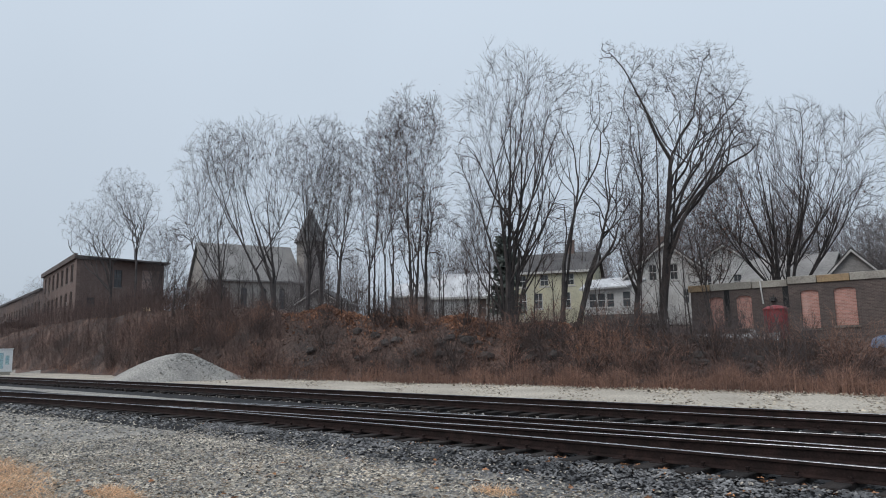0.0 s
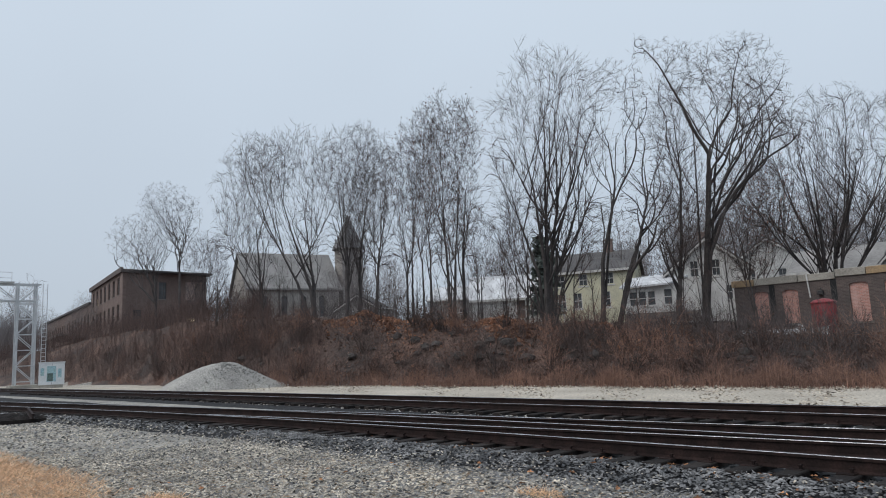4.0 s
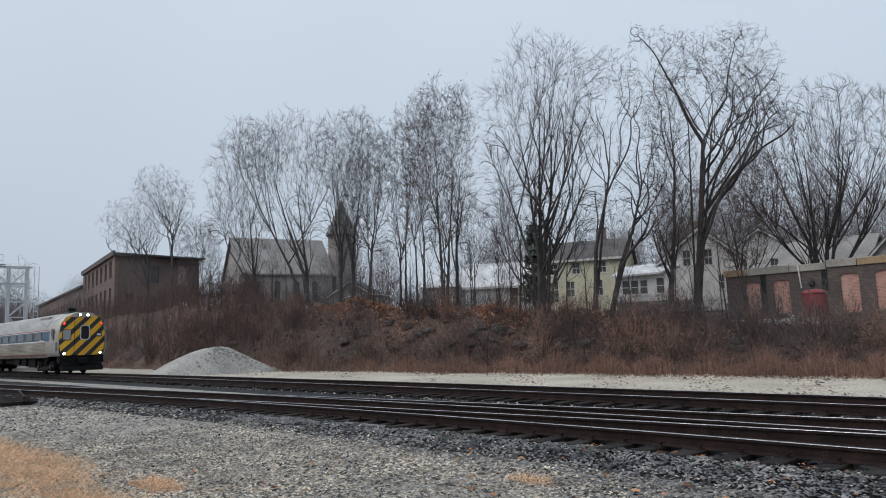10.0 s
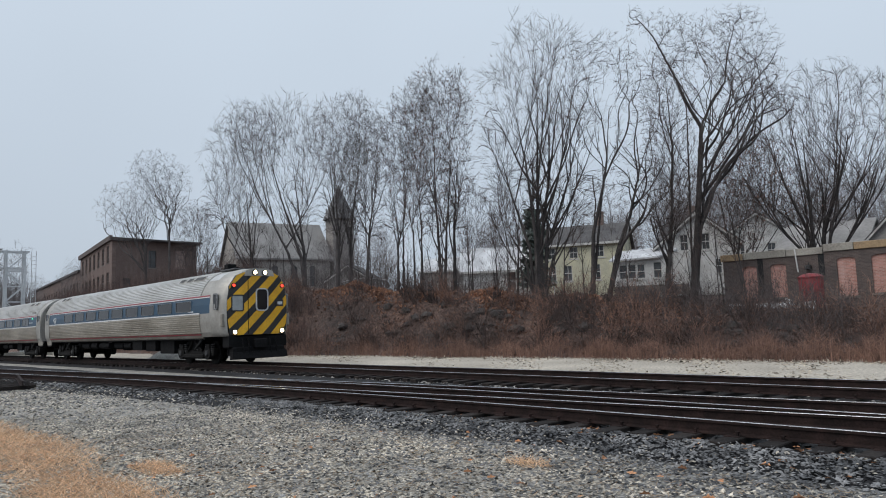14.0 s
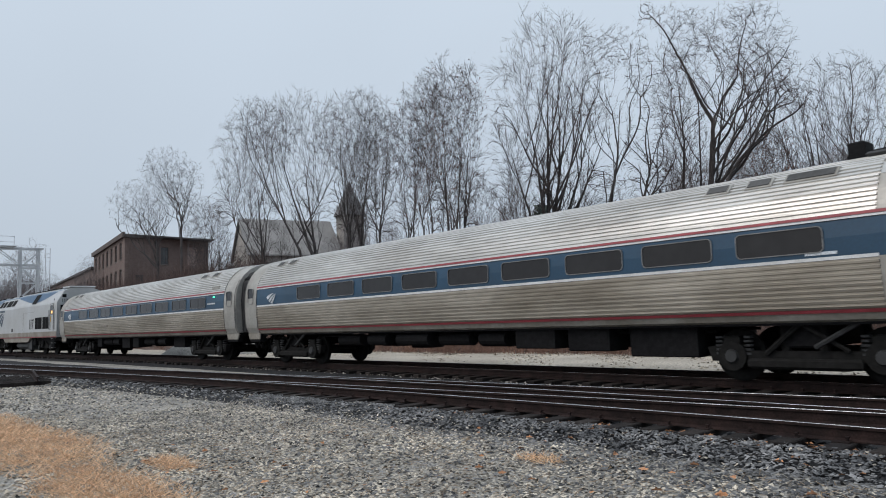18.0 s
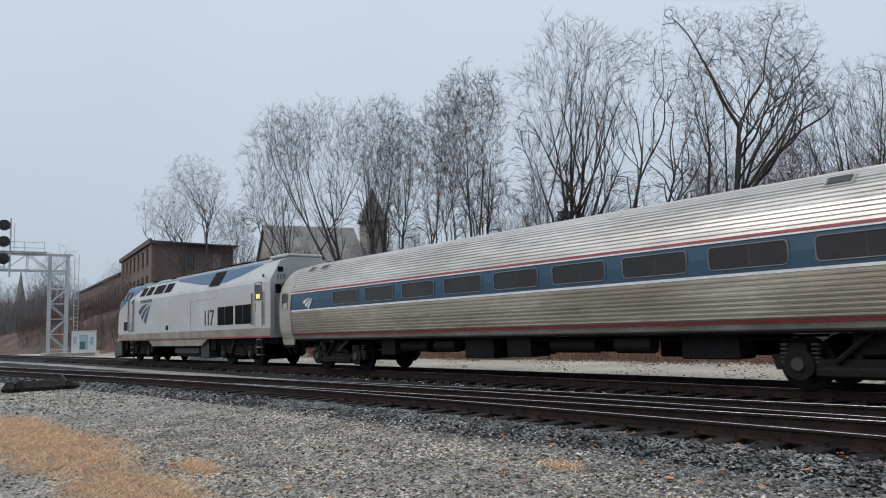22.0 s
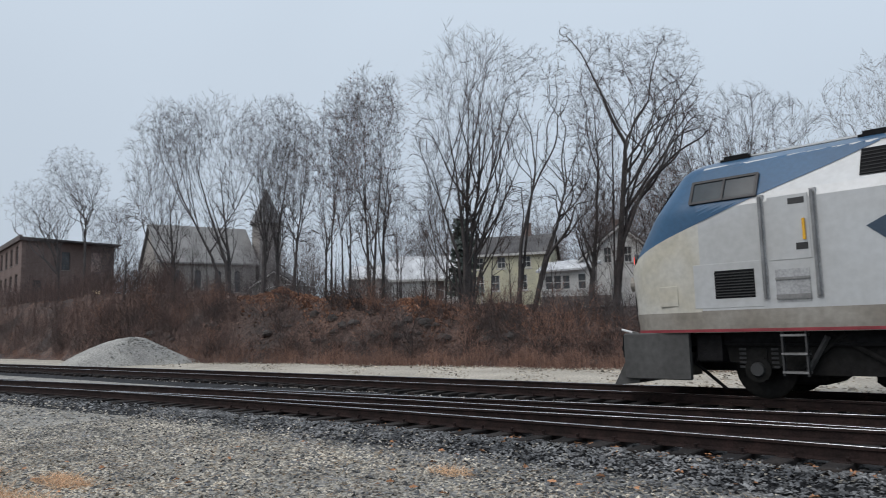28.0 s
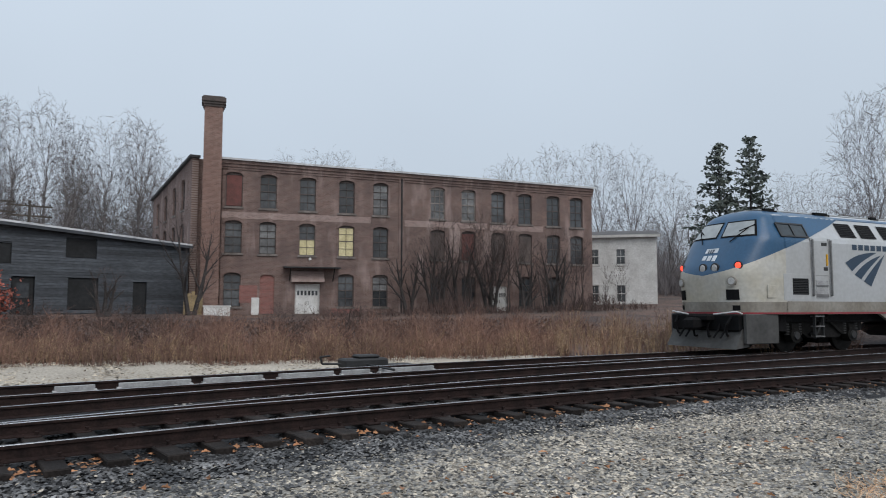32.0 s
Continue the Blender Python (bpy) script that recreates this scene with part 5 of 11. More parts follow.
        # lower fairing, tank and battery box between the trucks
        part("fairing", Mesh().prism([(X(6.0), 1.15), (X(6.6), 0.84), (X(12.9), 0.84), (X(13.6), 1.15)], "y", min(s * 1.4, s * 1.5), max(s * 1.4, s * 1.5)), M_SILL, eng)
        part("end_skirt", Mesh().box(X(0.12), X(1.42), min(s * 1.36, s * 1.46), max(s * 1.36, s * 1.46), 0.3, 1.15, chamfer=0.02), M_SKIRT, eng, "dark grey end skirt")
        part("sand_hose", Mesh().bar((X(1.5), s * 1.2, 1.0), (X(1.35), s * 1.1, 0.6), 0.03).bar((X(1.35), s * 1.1, 0.6), (X(1.8), s * 0.85, 0.12), 0.03), M_BLACK, eng)
    part("fuel_tank", Mesh().box(X(9.2), X(12.2), -1.3, 1.3, 0.32, 0.9, chamfer=0.18), M_TANK, eng, "grey fuel tank")
    part("battery_box", Mesh().box(X(12.6), X(13.5), -1.38, 1.38, 0.3, 1.1, chamfer=0.03), M_TANK, eng)
    part("underframe", Mesh().box(X(0.5), X(19.6), -1.2, 1.2, 0.9, 1.16), M_UNDER, eng)
    part("pilot_plow", Mesh().prism([(X(-0.2), 0.16), (X(0.35), 0.22), (X(0.35), 0.72), (X(0.12), 0.72)], "y", -1.34, 1.34), M_SKIRT, eng, "dark snow plow")
    for xx, o in ((0.1, -1), (19.6, 1)):
        part("coupler", Mesh().box(min(X(xx), X(xx) + 0.55 * o), max(X(xx), X(xx) + 0.55 * o), -0.18, 0.18, 0.75, 1.02, chamfer=0.04), M_UNDER, eng)
        for y in (-0.85, -0.6, 0.5, 0.75):
            part("air_hose", Mesh().bar((X(xx), y, 1.05), (X(xx) + 0.18 * o, y, 0.65), 0.03).bar((X(xx) + 0.18 * o, y, 0.65), (X(xx) + 0.3 * o, y + 0.05, 0.45), 0.03), M_BLACK, eng)
    for y, dz in ((-1.05, 0.0), (-0.3, -0.08), (0.3, -0.08), (1.05, 0.0)):
        part("jumper_cable", Mesh().bar((X(0.02), y, 1.1), (X(-0.16), y * 0.96, 0.86 + dz), 0.035).bar((X(-0.16), y * 0.96, 0.86 + dz), (X(-0.1), y * 0.9, 0.56 + dz), 0.035).bar((X(-0.1), y * 0.9, 0.56 + dz), (X(0.06), y * 0.85, 0.5), 0.03), M_BLACK, eng)
    part("coupler_knuckle", Mesh().box(X(-0.62), X(-0.3), -0.2, 0.2, 0.68, 1.04, chamfer=0.07).box(X(-0.3), X(0.1), -0.42, 0.42, 0.95, 1.12, chamfer=0.03), M_UNDER, eng)
    part("draft_box", Mesh().box(X(0.0), X(0.35), -1.3, 1.3, 0.66, 1.14, chamfer=0.04), M_BLACK, eng)
    part("rear_door_frame", Mesh().box(X(19.59), X(19.63), -0.5, 0.5, 1.3, 3.4), M_TANK, eng)
    for y in (-1.18, 1.18):
        part("end_vent", Mesh().box(X(19.59), X(19.62), y - 0.13, y + 0.13, 2.85, 3.2), M_BLACK, eng)
        part("end_vent", Mesh().box(X(19.59), X(19.62), y * 0.92 - 0.12, y * 0.92 + 0.12, 3.68, 3.88), M_BLACK, eng)
    lettering("117", 0.26, M_NUM, eng, pose(X(19.605), -1.26, 3.4, rz=90))
    part("end_grab", Mesh().bar((X(19.66), -1.35, 1.3), (X(19.66), -1.35, 2.7), 0.02), M_FRAME, eng)
    part("rear_hood", Mesh().box(X(18.2), X(19.65), -0.8, 0.8, 4.3, 4.42, chamfer=0.04), M_SILVER, eng)
    for u, w in ((1.9, 0.55), (4.2, 0.7), (7.0, 0.4)):
        part("roof_antenna", Mesh().box(X(u), X(u) + w, -0.7, -0.45, 4.27, 4.32).box(X(u) + 0.06, X(u) + w - 0.06, -0.66, -0.5, 4.32, 4.38), M_BLACK, eng)
    for u, w, h in ((9.5, 3.0, 0.12), (13.6, 2.0, 0.14), (16.5, 1.6, 0.12)):
        part("roof_fan", Mesh().box(X(u), X(u + w), -0.5, 0.5, 4.33, 4.33 + h, chamfer=0.03), M_UNDER, eng)
    bogie(eng, X(3.8), 0.5, 2.6, "engine")
    bogie(eng, X(15.9), 0.5, 2.6, "engine")
    # emblem, lettering as plain bars, and the engine number
    chevrons(eng, X(4.4), 2.1, 1.0, 1.528, M_LOGO)
    for k in range(6):
        part("lettering_bar", Mesh().box(X(4.75 + 0.3 * k), X(4.97 + 0.3 * k), -1.527, -1.52, 3.13, 3.3), M_LOGO, eng)
    for k, ch in enumerate("117"):
        lettering(ch, 0.98, M_NUM, eng, pose(X((13.17, 13.52, 13.9)[k]), -1.53, 1.74))
    part("number_bar", Mesh().box(X(18.95), X(19.12), -1.527, -1.52, 3.5, 3.62), M_NUM, eng)
    return eng


cab = cab_car()
CUT_1 = len(WHEELSETS)
car_2 = coach()
CUT_2 = len(WHEELSETS)
engine = loco()

# way of the train's front end along the line, by time
RUN = [(0, -107.5), (2, -96.0), (4, -84.3), (6, -72.6), (7, -66.5), (8, -60.45), (8.5, -57.3), (9, -54.35), (9.5, -51.55), (10, -48.85), (10.5, -46.2), (11, -43.6), (11.5, -40.95), (12, -38.25), (12.5, -35.55), (13, -32.85), (13.5, -29.9), (14, -26.85), (14.5, -23.75), (15.5, -17.7), (16.5, -11.5), (17, -8.4), (17.5, -5.3), (18, -2.3), (18.5, 0.8), (19, 3.95), (19.5, 7.1), (20, 10.3), (20.5, 13.45), (21, 16.65), (21.5, 19.8), (22, 22.95), (22.5, 26.1), (23, 29.3), (23.5, 32.5), (24, 35.7), (24.5, 38.9), (25, 42.1), (25.5, 45.4), (26.5, 51.7), (27.5, 58.0), (28, 61.3), (28.5, 64.65), (29, 67.85), (29.5, 71.25), (30, 74.75), (30.5, 78.0), (31, 81.2), (31.5, 84.55), (32, 87.75)]


def front_at(t):
    return float(np.interp(t, [r[0] for r in RUN], [r[1] for r in RUN]))


def car_pose(mid, half):
    """Pose of a car whose trucks stand half a wheelbase each side of mid."""
    a, b = on_line(mid - half), on_line(mid + half)
    c = (a + b) / 2
    return pose(c[0], c[1], 0, 0, 0, math.degrees(math.atan2(b[1] - a[1], b[0] - a[0])))


# ==== buildings, yard fixtures and distance ====
M_BRICK_MILL = brick_material("mill_brick", (0.225, 0.145, 0.125), (0.3, 0.245, 0.22), stain=(0.1, 0.074, 0.07), stain_amount=0.7, pale=(0.47, 0.37, 0.345))
M_BRICK_GABLE = brick_material("warehouse_brick", (0.26, 0.145, 0.12), (0.33, 0.25, 0.22), stain=(0.13, 0.085, 0.076), stain_amount=0.65, pale=(0.43, 0.31, 0.275))
M_BRICK_RUIN = brick_material("sooty_brick", (0.145, 0.109, 0.099), (0.174, 0.152, 0.138), stain=(0.065, 0.058, 0.058), stain_amount=0.75)
M_BRICK_PINK = brick_material("infill_brick", (0.58, 0.29, 0.239), (0.522, 0.406, 0.362), stain=(0.362, 0.189, 0.16), stain_amount=0.4, pale=(0.6, 0.435, 0.392))
M_BRICK_PATCH = brick_material("plastered_brick", (0.32, 0.215, 0.19), (0.3, 0.25, 0.23), stain=(0.22, 0.145, 0.125), stain_amount=0.7, pale=(0.42, 0.35, 0.32))
M_BRICK_RED = brick_material("repair_brick", (0.3, 0.125, 0.11), (0.29, 0.203, 0.181), stain=(0.275, 0.131, 0.116), stain_amount=0.5)
M_BRICK_PALE = brick_material("faded_brick", (0.392, 0.283, 0.254), (0.42, 0.362, 0.341), stain=(0.246, 0.181, 0.167), stain_amount=0.6, pale=(0.522, 0.435, 0.406))
# brick greyed and lightened to carry the haze over the far mill
M_BRICK_FAR = brick_material("hazed_mill_brick", (0.2, 0.145, 0.128), (0.217, 0.174, 0.16), stain=(0.123, 0.087, 0.078), stain_amount=0.55, pale=(0.29, 0.225, 0.203))
M_BRICK_STACK = brick_material("chimney_brick", (0.27, 0.165, 0.138), (0.348, 0.261, 0.225), stain=(0.189, 0.109, 0.087), stain_amount=0.5, pale=(0.464, 0.326, 0.275))
M_PANE = material("window_pane", (0.1, 0.108, 0.115), 0.12, second=(0.045, 0.05, 0.056), scale=0.9, amount=0.5, fine=5, fine_amount=0.2, bump=0.03, bump_scale=3, random_value=0.4)
M_PANE_PALE = material("dusty_pane", (0.22, 0.225, 0.225), 0.3, second=(0.1, 0.105, 0.11), scale=1.1, amount=0.5, fine=6, fine_amount=0.25, bump=0.03, random_value=0.35)
M_PANE_LIT = material("lit_pane", (0.45, 0.42, 0.26), 0.2, second=(0.28, 0.25, 0.13), scale=1.3, amount=0.5, fine=8, fine_amount=0.3, bump=0, emission=(0.9, 0.8, 0.48), strength=0.2)
M_PANE_WARM = material("far_lit_pane", (0.5, 0.4, 0.28), 0.3, bump=0, emission=(1.0, 0.75, 0.5), strength=0.3)
M_SASH = material("weathered_sash", (0.119, 0.098, 0.092), 0.8, second=(0.07, 0.059, 0.056), scale=2, fine=25, fine_amount=0.3, random_value=0.2)
M_SASH_RED = material("faded_red_sash", (0.2, 0.075, 0.066), 0.8, second=(0.12, 0.055, 0.05), scale=2, fine=25, fine_amount=0.3)
M_SASH_WHITE = material("white_sash", (0.62, 0.62, 0.6), 0.6, second=(0.42, 0.42, 0.41), scale=2, fine=25, fine_amount=0.15)
M_SILLSTONE = material("stone_sill", (0.24, 0.215, 0.2), 0.9, second=(0.13, 0.115, 0.105), scale=2, fine=20, fine_amount=0.25)
M_PLY = material("plywood_board", (0.36, 0.22, 0.14), 0.85, second=(0.24, 0.15, 0.1), scale=1.6, fine=14, fine_amount=0.2, stretch=(1, 1, 0.2))
M_BOARD_GREY = material("grey_boarding", (0.36, 0.324, 0.3), 0.85, second=(0.204, 0.18, 0.168), scale=1.6, fine=14, fine_amount=0.2)
M_DOOR_RED = material("red_door_paint", (0.21, 0.046, 0.052), 0.6, second=(0.13, 0.034, 0.038), scale=1.2, fine=16, fine_amount=0.2)
M_WHITEPAINT = material("white_paint", (0.78, 0.79, 0.78), 0.6, second=(0.58, 0.58, 0.56), scale=1.3, fine=14, fine_amount=0.1)
M_SIDING = material("white_clapboard", (0.66, 0.67, 0.66), 0.65, second=(0.5, 0.5, 0.49), scale=0.9, fine=8, fine_amount=0.12)
M_SIDING_YELLOW = material("pale_yellow_clapboard", (0.6, 0.58, 0.42), 0.65, second=(0.47, 0.46, 0.35), scale=0.9, fine=8, fine_amount=0.12)
M_SIDING_GREY = material("grey_clapboard", (0.3, 0.29, 0.28), 0.7, second=(0.2, 0.195, 0.19), scale=0.8, fine=8, fine_amount=0.15)
M_SHINGLE = material("dark_shingles", (0.12, 0.115, 0.115), 0.9, second=(0.07, 0.068, 0.07), scale=1, fine=10, fine_amount=0.3, bump=0.4, bump_scale=12)
M_SNOWROOF = material("frosted_roof", (0.72, 0.74, 0.76), 0.8, second=(0.42, 0.43, 0.45), scale=0.8, amount=0.45, fine=6, fine_amount=0.15, bump=0.3, bump_scale=5)
M_SLATE = material("church_slate", (0.27, 0.262, 0.255), 0.85, second=(0.19, 0.185, 0.18), scale=0.4, fine=5, fine_amount=0.15)
M_STUCCO = material("church_stone", (0.36, 0.34, 0.315), 0.9, second=(0.26, 0.245, 0.23), scale=0.5, fine=5, fine_amount=0.15)
# slate lightened to a hazy grey; the air's haze is in its colour
M_SPIRE = material("hazed_spire_slate", (0.2, 0.2, 0.205), 0.85, second=(0.14, 0.142, 0.148), scale=0.5, fine=4, fine_amount=0.2)
M_BLACKWOOD = material("tarred_board", (0.075, 0.086, 0.1), 0.7, second=(0.042, 0.048, 0.057), scale=0.8, fine=12, fine_amount=0.3, bump=0.3, random_value=0.35, stretch=(0.3, 1, 1))
M_VOID = material("dark_opening", (0.018, 0.02, 0.022), 0.8, second=(0.01, 0.011, 0.012), scale=1, fine=6, fine_amount=0.3)
M_CONCRETE = material("parapet_concrete", (0.44, 0.42, 0.37), 0.9, second=(0.28, 0.265, 0.235), scale=0.9, fine=12, fine_amount=0.2)
M_OCHRE = material("ochre_stain_concrete", (0.42, 0.3, 0.17), 0.9, second=(0.3, 0.22, 0.14), scale=1.2, fine=12, fine_amount=0.2)
M_REDTANK = material("faded_red_tank", (0.26, 0.04, 0.046), 0.6, second=(0.17, 0.03, 0.034), scale=1.0, fine=9, fine_amount=0.15)
M_SHEETMETAL = material("wrecked_white_sheet", (0.62, 0.65, 0.68), 0.6, second=(0.2, 0.2, 0.2), scale=2.2, amount=0.6, fine=14, fine_amount=0.25)
M_TARP = material("blue_tarp", (0.14, 0.2, 0.32), 0.5, second=(0.09, 0.13, 0.2), scale=2, fine=14, fine_amount=0.2)
M_WOODPOLE = material("weathered_pole", (0.12, 0.1, 0.085), 0.9, second=(0.07, 0.06, 0.052), scale=2, fine=20, fine_amount=0.25, stretch=(1, 1, 0.1))
M_PALLET = material("raw_board", (0.44, 0.33, 0.18), 0.85, second=(0.3, 0.23, 0.13), scale=2, fine=20, fine_amount=0.25)
M_RELAY = material("relay_box_white", (0.72, 0.75, 0.77), 0.5, second=(0.6, 0.63, 0.65), scale=1.2, fine=12, fine_amount=0.08)
M_GRAFFITI = material("graffiti_blue", (0.25, 0.42, 0.52), 0.6, second=(0.35, 0.5, 0.5), scale=2, fine=9, fine_amount=0.3)
M_GRAFFITI_DARK = material("graffiti_green", (0.12, 0.2, 0.18), 0.6, second=(0.07, 0.1, 0.1), scale=3, fine=9, fine_amount=0.3)
M_ROCK = material("bank_rock", (0.085, 0.075, 0.07), 0.92, second=(0.035, 0.031, 0.03), scale=1.2, fine=9, fine_amount=0.3, bump=0.8, bump_scale=8)


def facing(p0, p1, z=0.0):
    """Space of a front: x along it from p0 to p1, y into the building."""
    return pose(p0[0], p0[1], z, rz=math.degrees(math.atan2(p1[1] - p0[1], p1[0] - p0[0])))


def span(p0, p1):
    return math.hypot(p1[0] - p0[0], p1[1] - p0[1])


def front(prof, base, thick=0.35, holes=()):
    """A wall with openings through it; prof is its top line, holes are (u0, u1, z0, z1, rise)."""
    m = Mesh()
    us = sorted({p[0] for p in prof} | {h[0] for h in holes} | {h[1] for h in holes})
    us = [u for u in us if prof[0][0] <= u <= prof[-1][0]]
    pu, pz = [p[0] for p in prof], [p[1] for p in prof]
    for a, b in zip(us[:-1], us[1:]):
        mid = (a + b) / 2
        zs = base
        inside = sorted([h for h in holes if h[0] < mid < h[1]], key=lambda h: h[2])
        runs = []
        for h in inside:
            runs.append((zs, zs, h[2], h[2]))
            zs = h[3]
        runs.append((zs, zs, float(np.interp(a, pu, pz)), float(np.interp(b, pu, pz))))
        for za, zb, zc, zd in runs:
            pts = [(a, y, za) for y in (0, thick)] + [(b, y, zb) for y in (0, thick)] + [(b, y, zd) for y in (0, thick)] + [(a, y, zc) for y in (0, thick)]
            m.add(pts, [(0, 2, 4, 6), (1, 7, 5, 3), (0, 1, 3, 2), (6, 4, 5, 7)])
    for a, b, za, zb in [(h[0], h[1], h[2], h[3]) for h in holes]:
        for u in (a, b):
            m.add([(u, 0, za), (u, thick, za), (u, thick, zb), (u, 0, zb)], [(0, 1, 2, 3)])
    for u, z in (prof[0], prof[-1]):
        m.add([(u, 0, base), (u, thick, base), (u, thick, z), (u, 0, z)], [(0, 1, 2, 3)])
    for h in holes:
        if h[4] > 0:
            w, c, n = (h[1] - h[0]) / 2, (h[0] + h[1]) / 2, 6
            for s in (-1, 1):
                out = [(c + s * w, h[3] - h[4])] + [(c + s * w * math.cos(k / n * math.pi / 2), h[3] - h[4] + h[4] * math.sin(k / n * math.pi / 2)) for k in range(1, n + 1)] + [(c + s * w, h[3])]
                m.prism(out, "y", 0.003, thick - 0.003)
    return m


def lattice(us, zs, y0, y1):
    """One welded frame: every second cell in both directions is open."""
    m = Mesh()
    nu, nz = len(us), len(zs)
    m.v = [(u, y, z) for y in (y0, y1) for z in zs for u in us]
    def solid(i, j):
        return 0 <= i < nu - 1 and 0 <= j < nz - 1 and not (i % 2 and j % 2)
    def at(k, i, j):
        return k * nu * nz + j * nu + i
    for j in range(nz - 1):
        for i in range(nu - 1):
            if solid(i, j):
                m.f.append((at(0, i, j), at(0, i + 1, j), at(0, i + 1, j + 1), at(0, i, j + 1)))
                m.f.append((at(1, i, j + 1), at(1, i + 1, j + 1), at(1, i + 1, j), at(1, i, j)))
                for di, dj, a, b in ((-1, 0, (i, j), (i, j + 1)), (1, 0, (i + 1, j + 1), (i + 1, j)), (0, -1, (i + 1, j), (i, j)), (0, 1, (i, j + 1), (i + 1, j + 1))):
                    if not solid(i + di, j + dj):
                        m.f.append((at(0, *a), at(0, *b), at(1, *b), at(1, *a)))
    return m


def sash(parent, u0, u1, z0, z1, y=0.14, rise=0.0, frame_mat=None, panes=(None, None), cols=2, rows=2, sill=True, arch=None, name="window", bar=0.028, jamb=0.055, sill_mat=None):
    """A two-sash window in its opening: frame with muntins, two panes, a sill, and an arch of brick over it."""
    zm = (z0 + z1) / 2
    us = [u0, u0 + jamb] + [w for k in range(1, cols) for w in (u0 + (u1 - u0) * k / cols - bar / 2, u0 + (u1 - u0) * k / cols + bar / 2)] + [u1 - jamb, u1]
    zs = [z0, z0 + jamb]
    for lo, hi, last in ((z0 + jamb, zm - 0.03, zm + 0.03), (zm + 0.03, z1 - jamb - rise * 0.6, z1)):
        zs += [w for k in range(1, rows) for w in (lo + (hi - lo) * k / rows - bar / 2, lo + (hi - lo) * k / rows + bar / 2)] + [hi, last]
    m = lattice(us, zs, y - 0.03, y + 0.05)
    f = part(name, m, frame_mat or M_SASH, parent)
    for k, (lo, hi) in enumerate(((z0 + jamb, zm - 0.03), (zm + 0.03, z1 - jamb - rise * 0.6))):
        part("pane", Mesh().box(u0 + jamb, u1 - jamb, y + 0.02, y + 0.03, lo, hi), panes[k] or M_PANE, f)
    if sill:
        part("sill", Mesh().box(u0 - 0.1, u1 + 0.1, -0.07, y - 0.03, z0 - 0.13, z0, chamfer=0.01), sill_mat or M_SILLSTONE, f)
    if arch:
        w, c, n = (u1 - u0) / 2, (u0 + u1) / 2, 8
        a, rings = Mesh(), []
        def ringpt(k, grow):
            w2 = math.pi * k / n
            return (c - (w + grow * 0.6) * math.cos(w2), z1 - rise + (rise + grow) * math.sin(w2))
        for k in range(n + 1):
            p, q = ringpt(k, 0.005), ringpt(k, 0.22)
            rings.append([(p[0], -0.03, p[1]), (q[0], -0.03, q[1]), (q[0], 0.1, q[1]), (p[0], 0.1, p[1])])
        a.loft(rings)
        part("arch", a, arch, f)
    return f


def blank(parent, name, u0, u1, z0, z1, mat, y=0.12, depth=0.05, label=""):
    return part(name, Mesh().box(u0, u1, y, y + depth, z0, z1, chamfer=0.008), mat, parent, label)


def boards(parent, name, u0, u1, z0, z1, mat, pitch=0.3, y=0.08, depth=0.03):
    """Upright boards side by side, each its own piece."""
    n = max(1, int(round((u1 - u0) / pitch)))
    w = (u1 - u0) / n
    for k in range(n):
        part(name, Mesh().box(u0 + k * w + 0.008, u0 + (k + 1) * w - 0.008, y + 0.006 * (k % 2), y + depth + 0.006 * (k % 2), z0, z1), mat, parent)


def shell(parent, L, depth, base, top, mat, thick=0.35, left_top=None, roof=True, roof_mat=None, back=True):
    """Side and back walls and a flat roof behind a front."""
    tb = top if left_top is None else left_top
    for u, ang in ((0, 90), (L, 90)):
        o = part("side_wall", front([(0, top), (depth, tb)], base, thick), mat, parent)
        o.matrix_basis = pose(u + (thick if u == 0 else 0), 0.003, 0, rz=90)
        o.location.y = thick
    if back:
        o = part("back_wall", front([(0, tb), (L, tb)], base, thick), mat, parent)
        o.matrix_basis = pose(0, depth + thick, 0)
    if roof:
        part("roof", Mesh().add([(-0.2, -0.2, top + 0.02), (L + 0.2, -0.2, top + 0.02), (L + 0.2, depth + thick + 0.2, tb + 0.02), (-0.2, depth + thick + 0.2, tb + 0.02),
                                 (-0.2, -0.2, top + 0.18), (L + 0.2, -0.2, top + 0.18), (L + 0.2, depth + thick + 0.2, tb + 0.18), (-0.2, depth + thick + 0.2, tb + 0.18)],
                                [(3, 2, 1, 0), (4, 5, 6, 7), (0, 1, 5, 4), (1, 2, 6, 5), (2, 3, 7, 6), (3, 0, 4, 7)]), roof_mat or M_SHINGLE, parent)


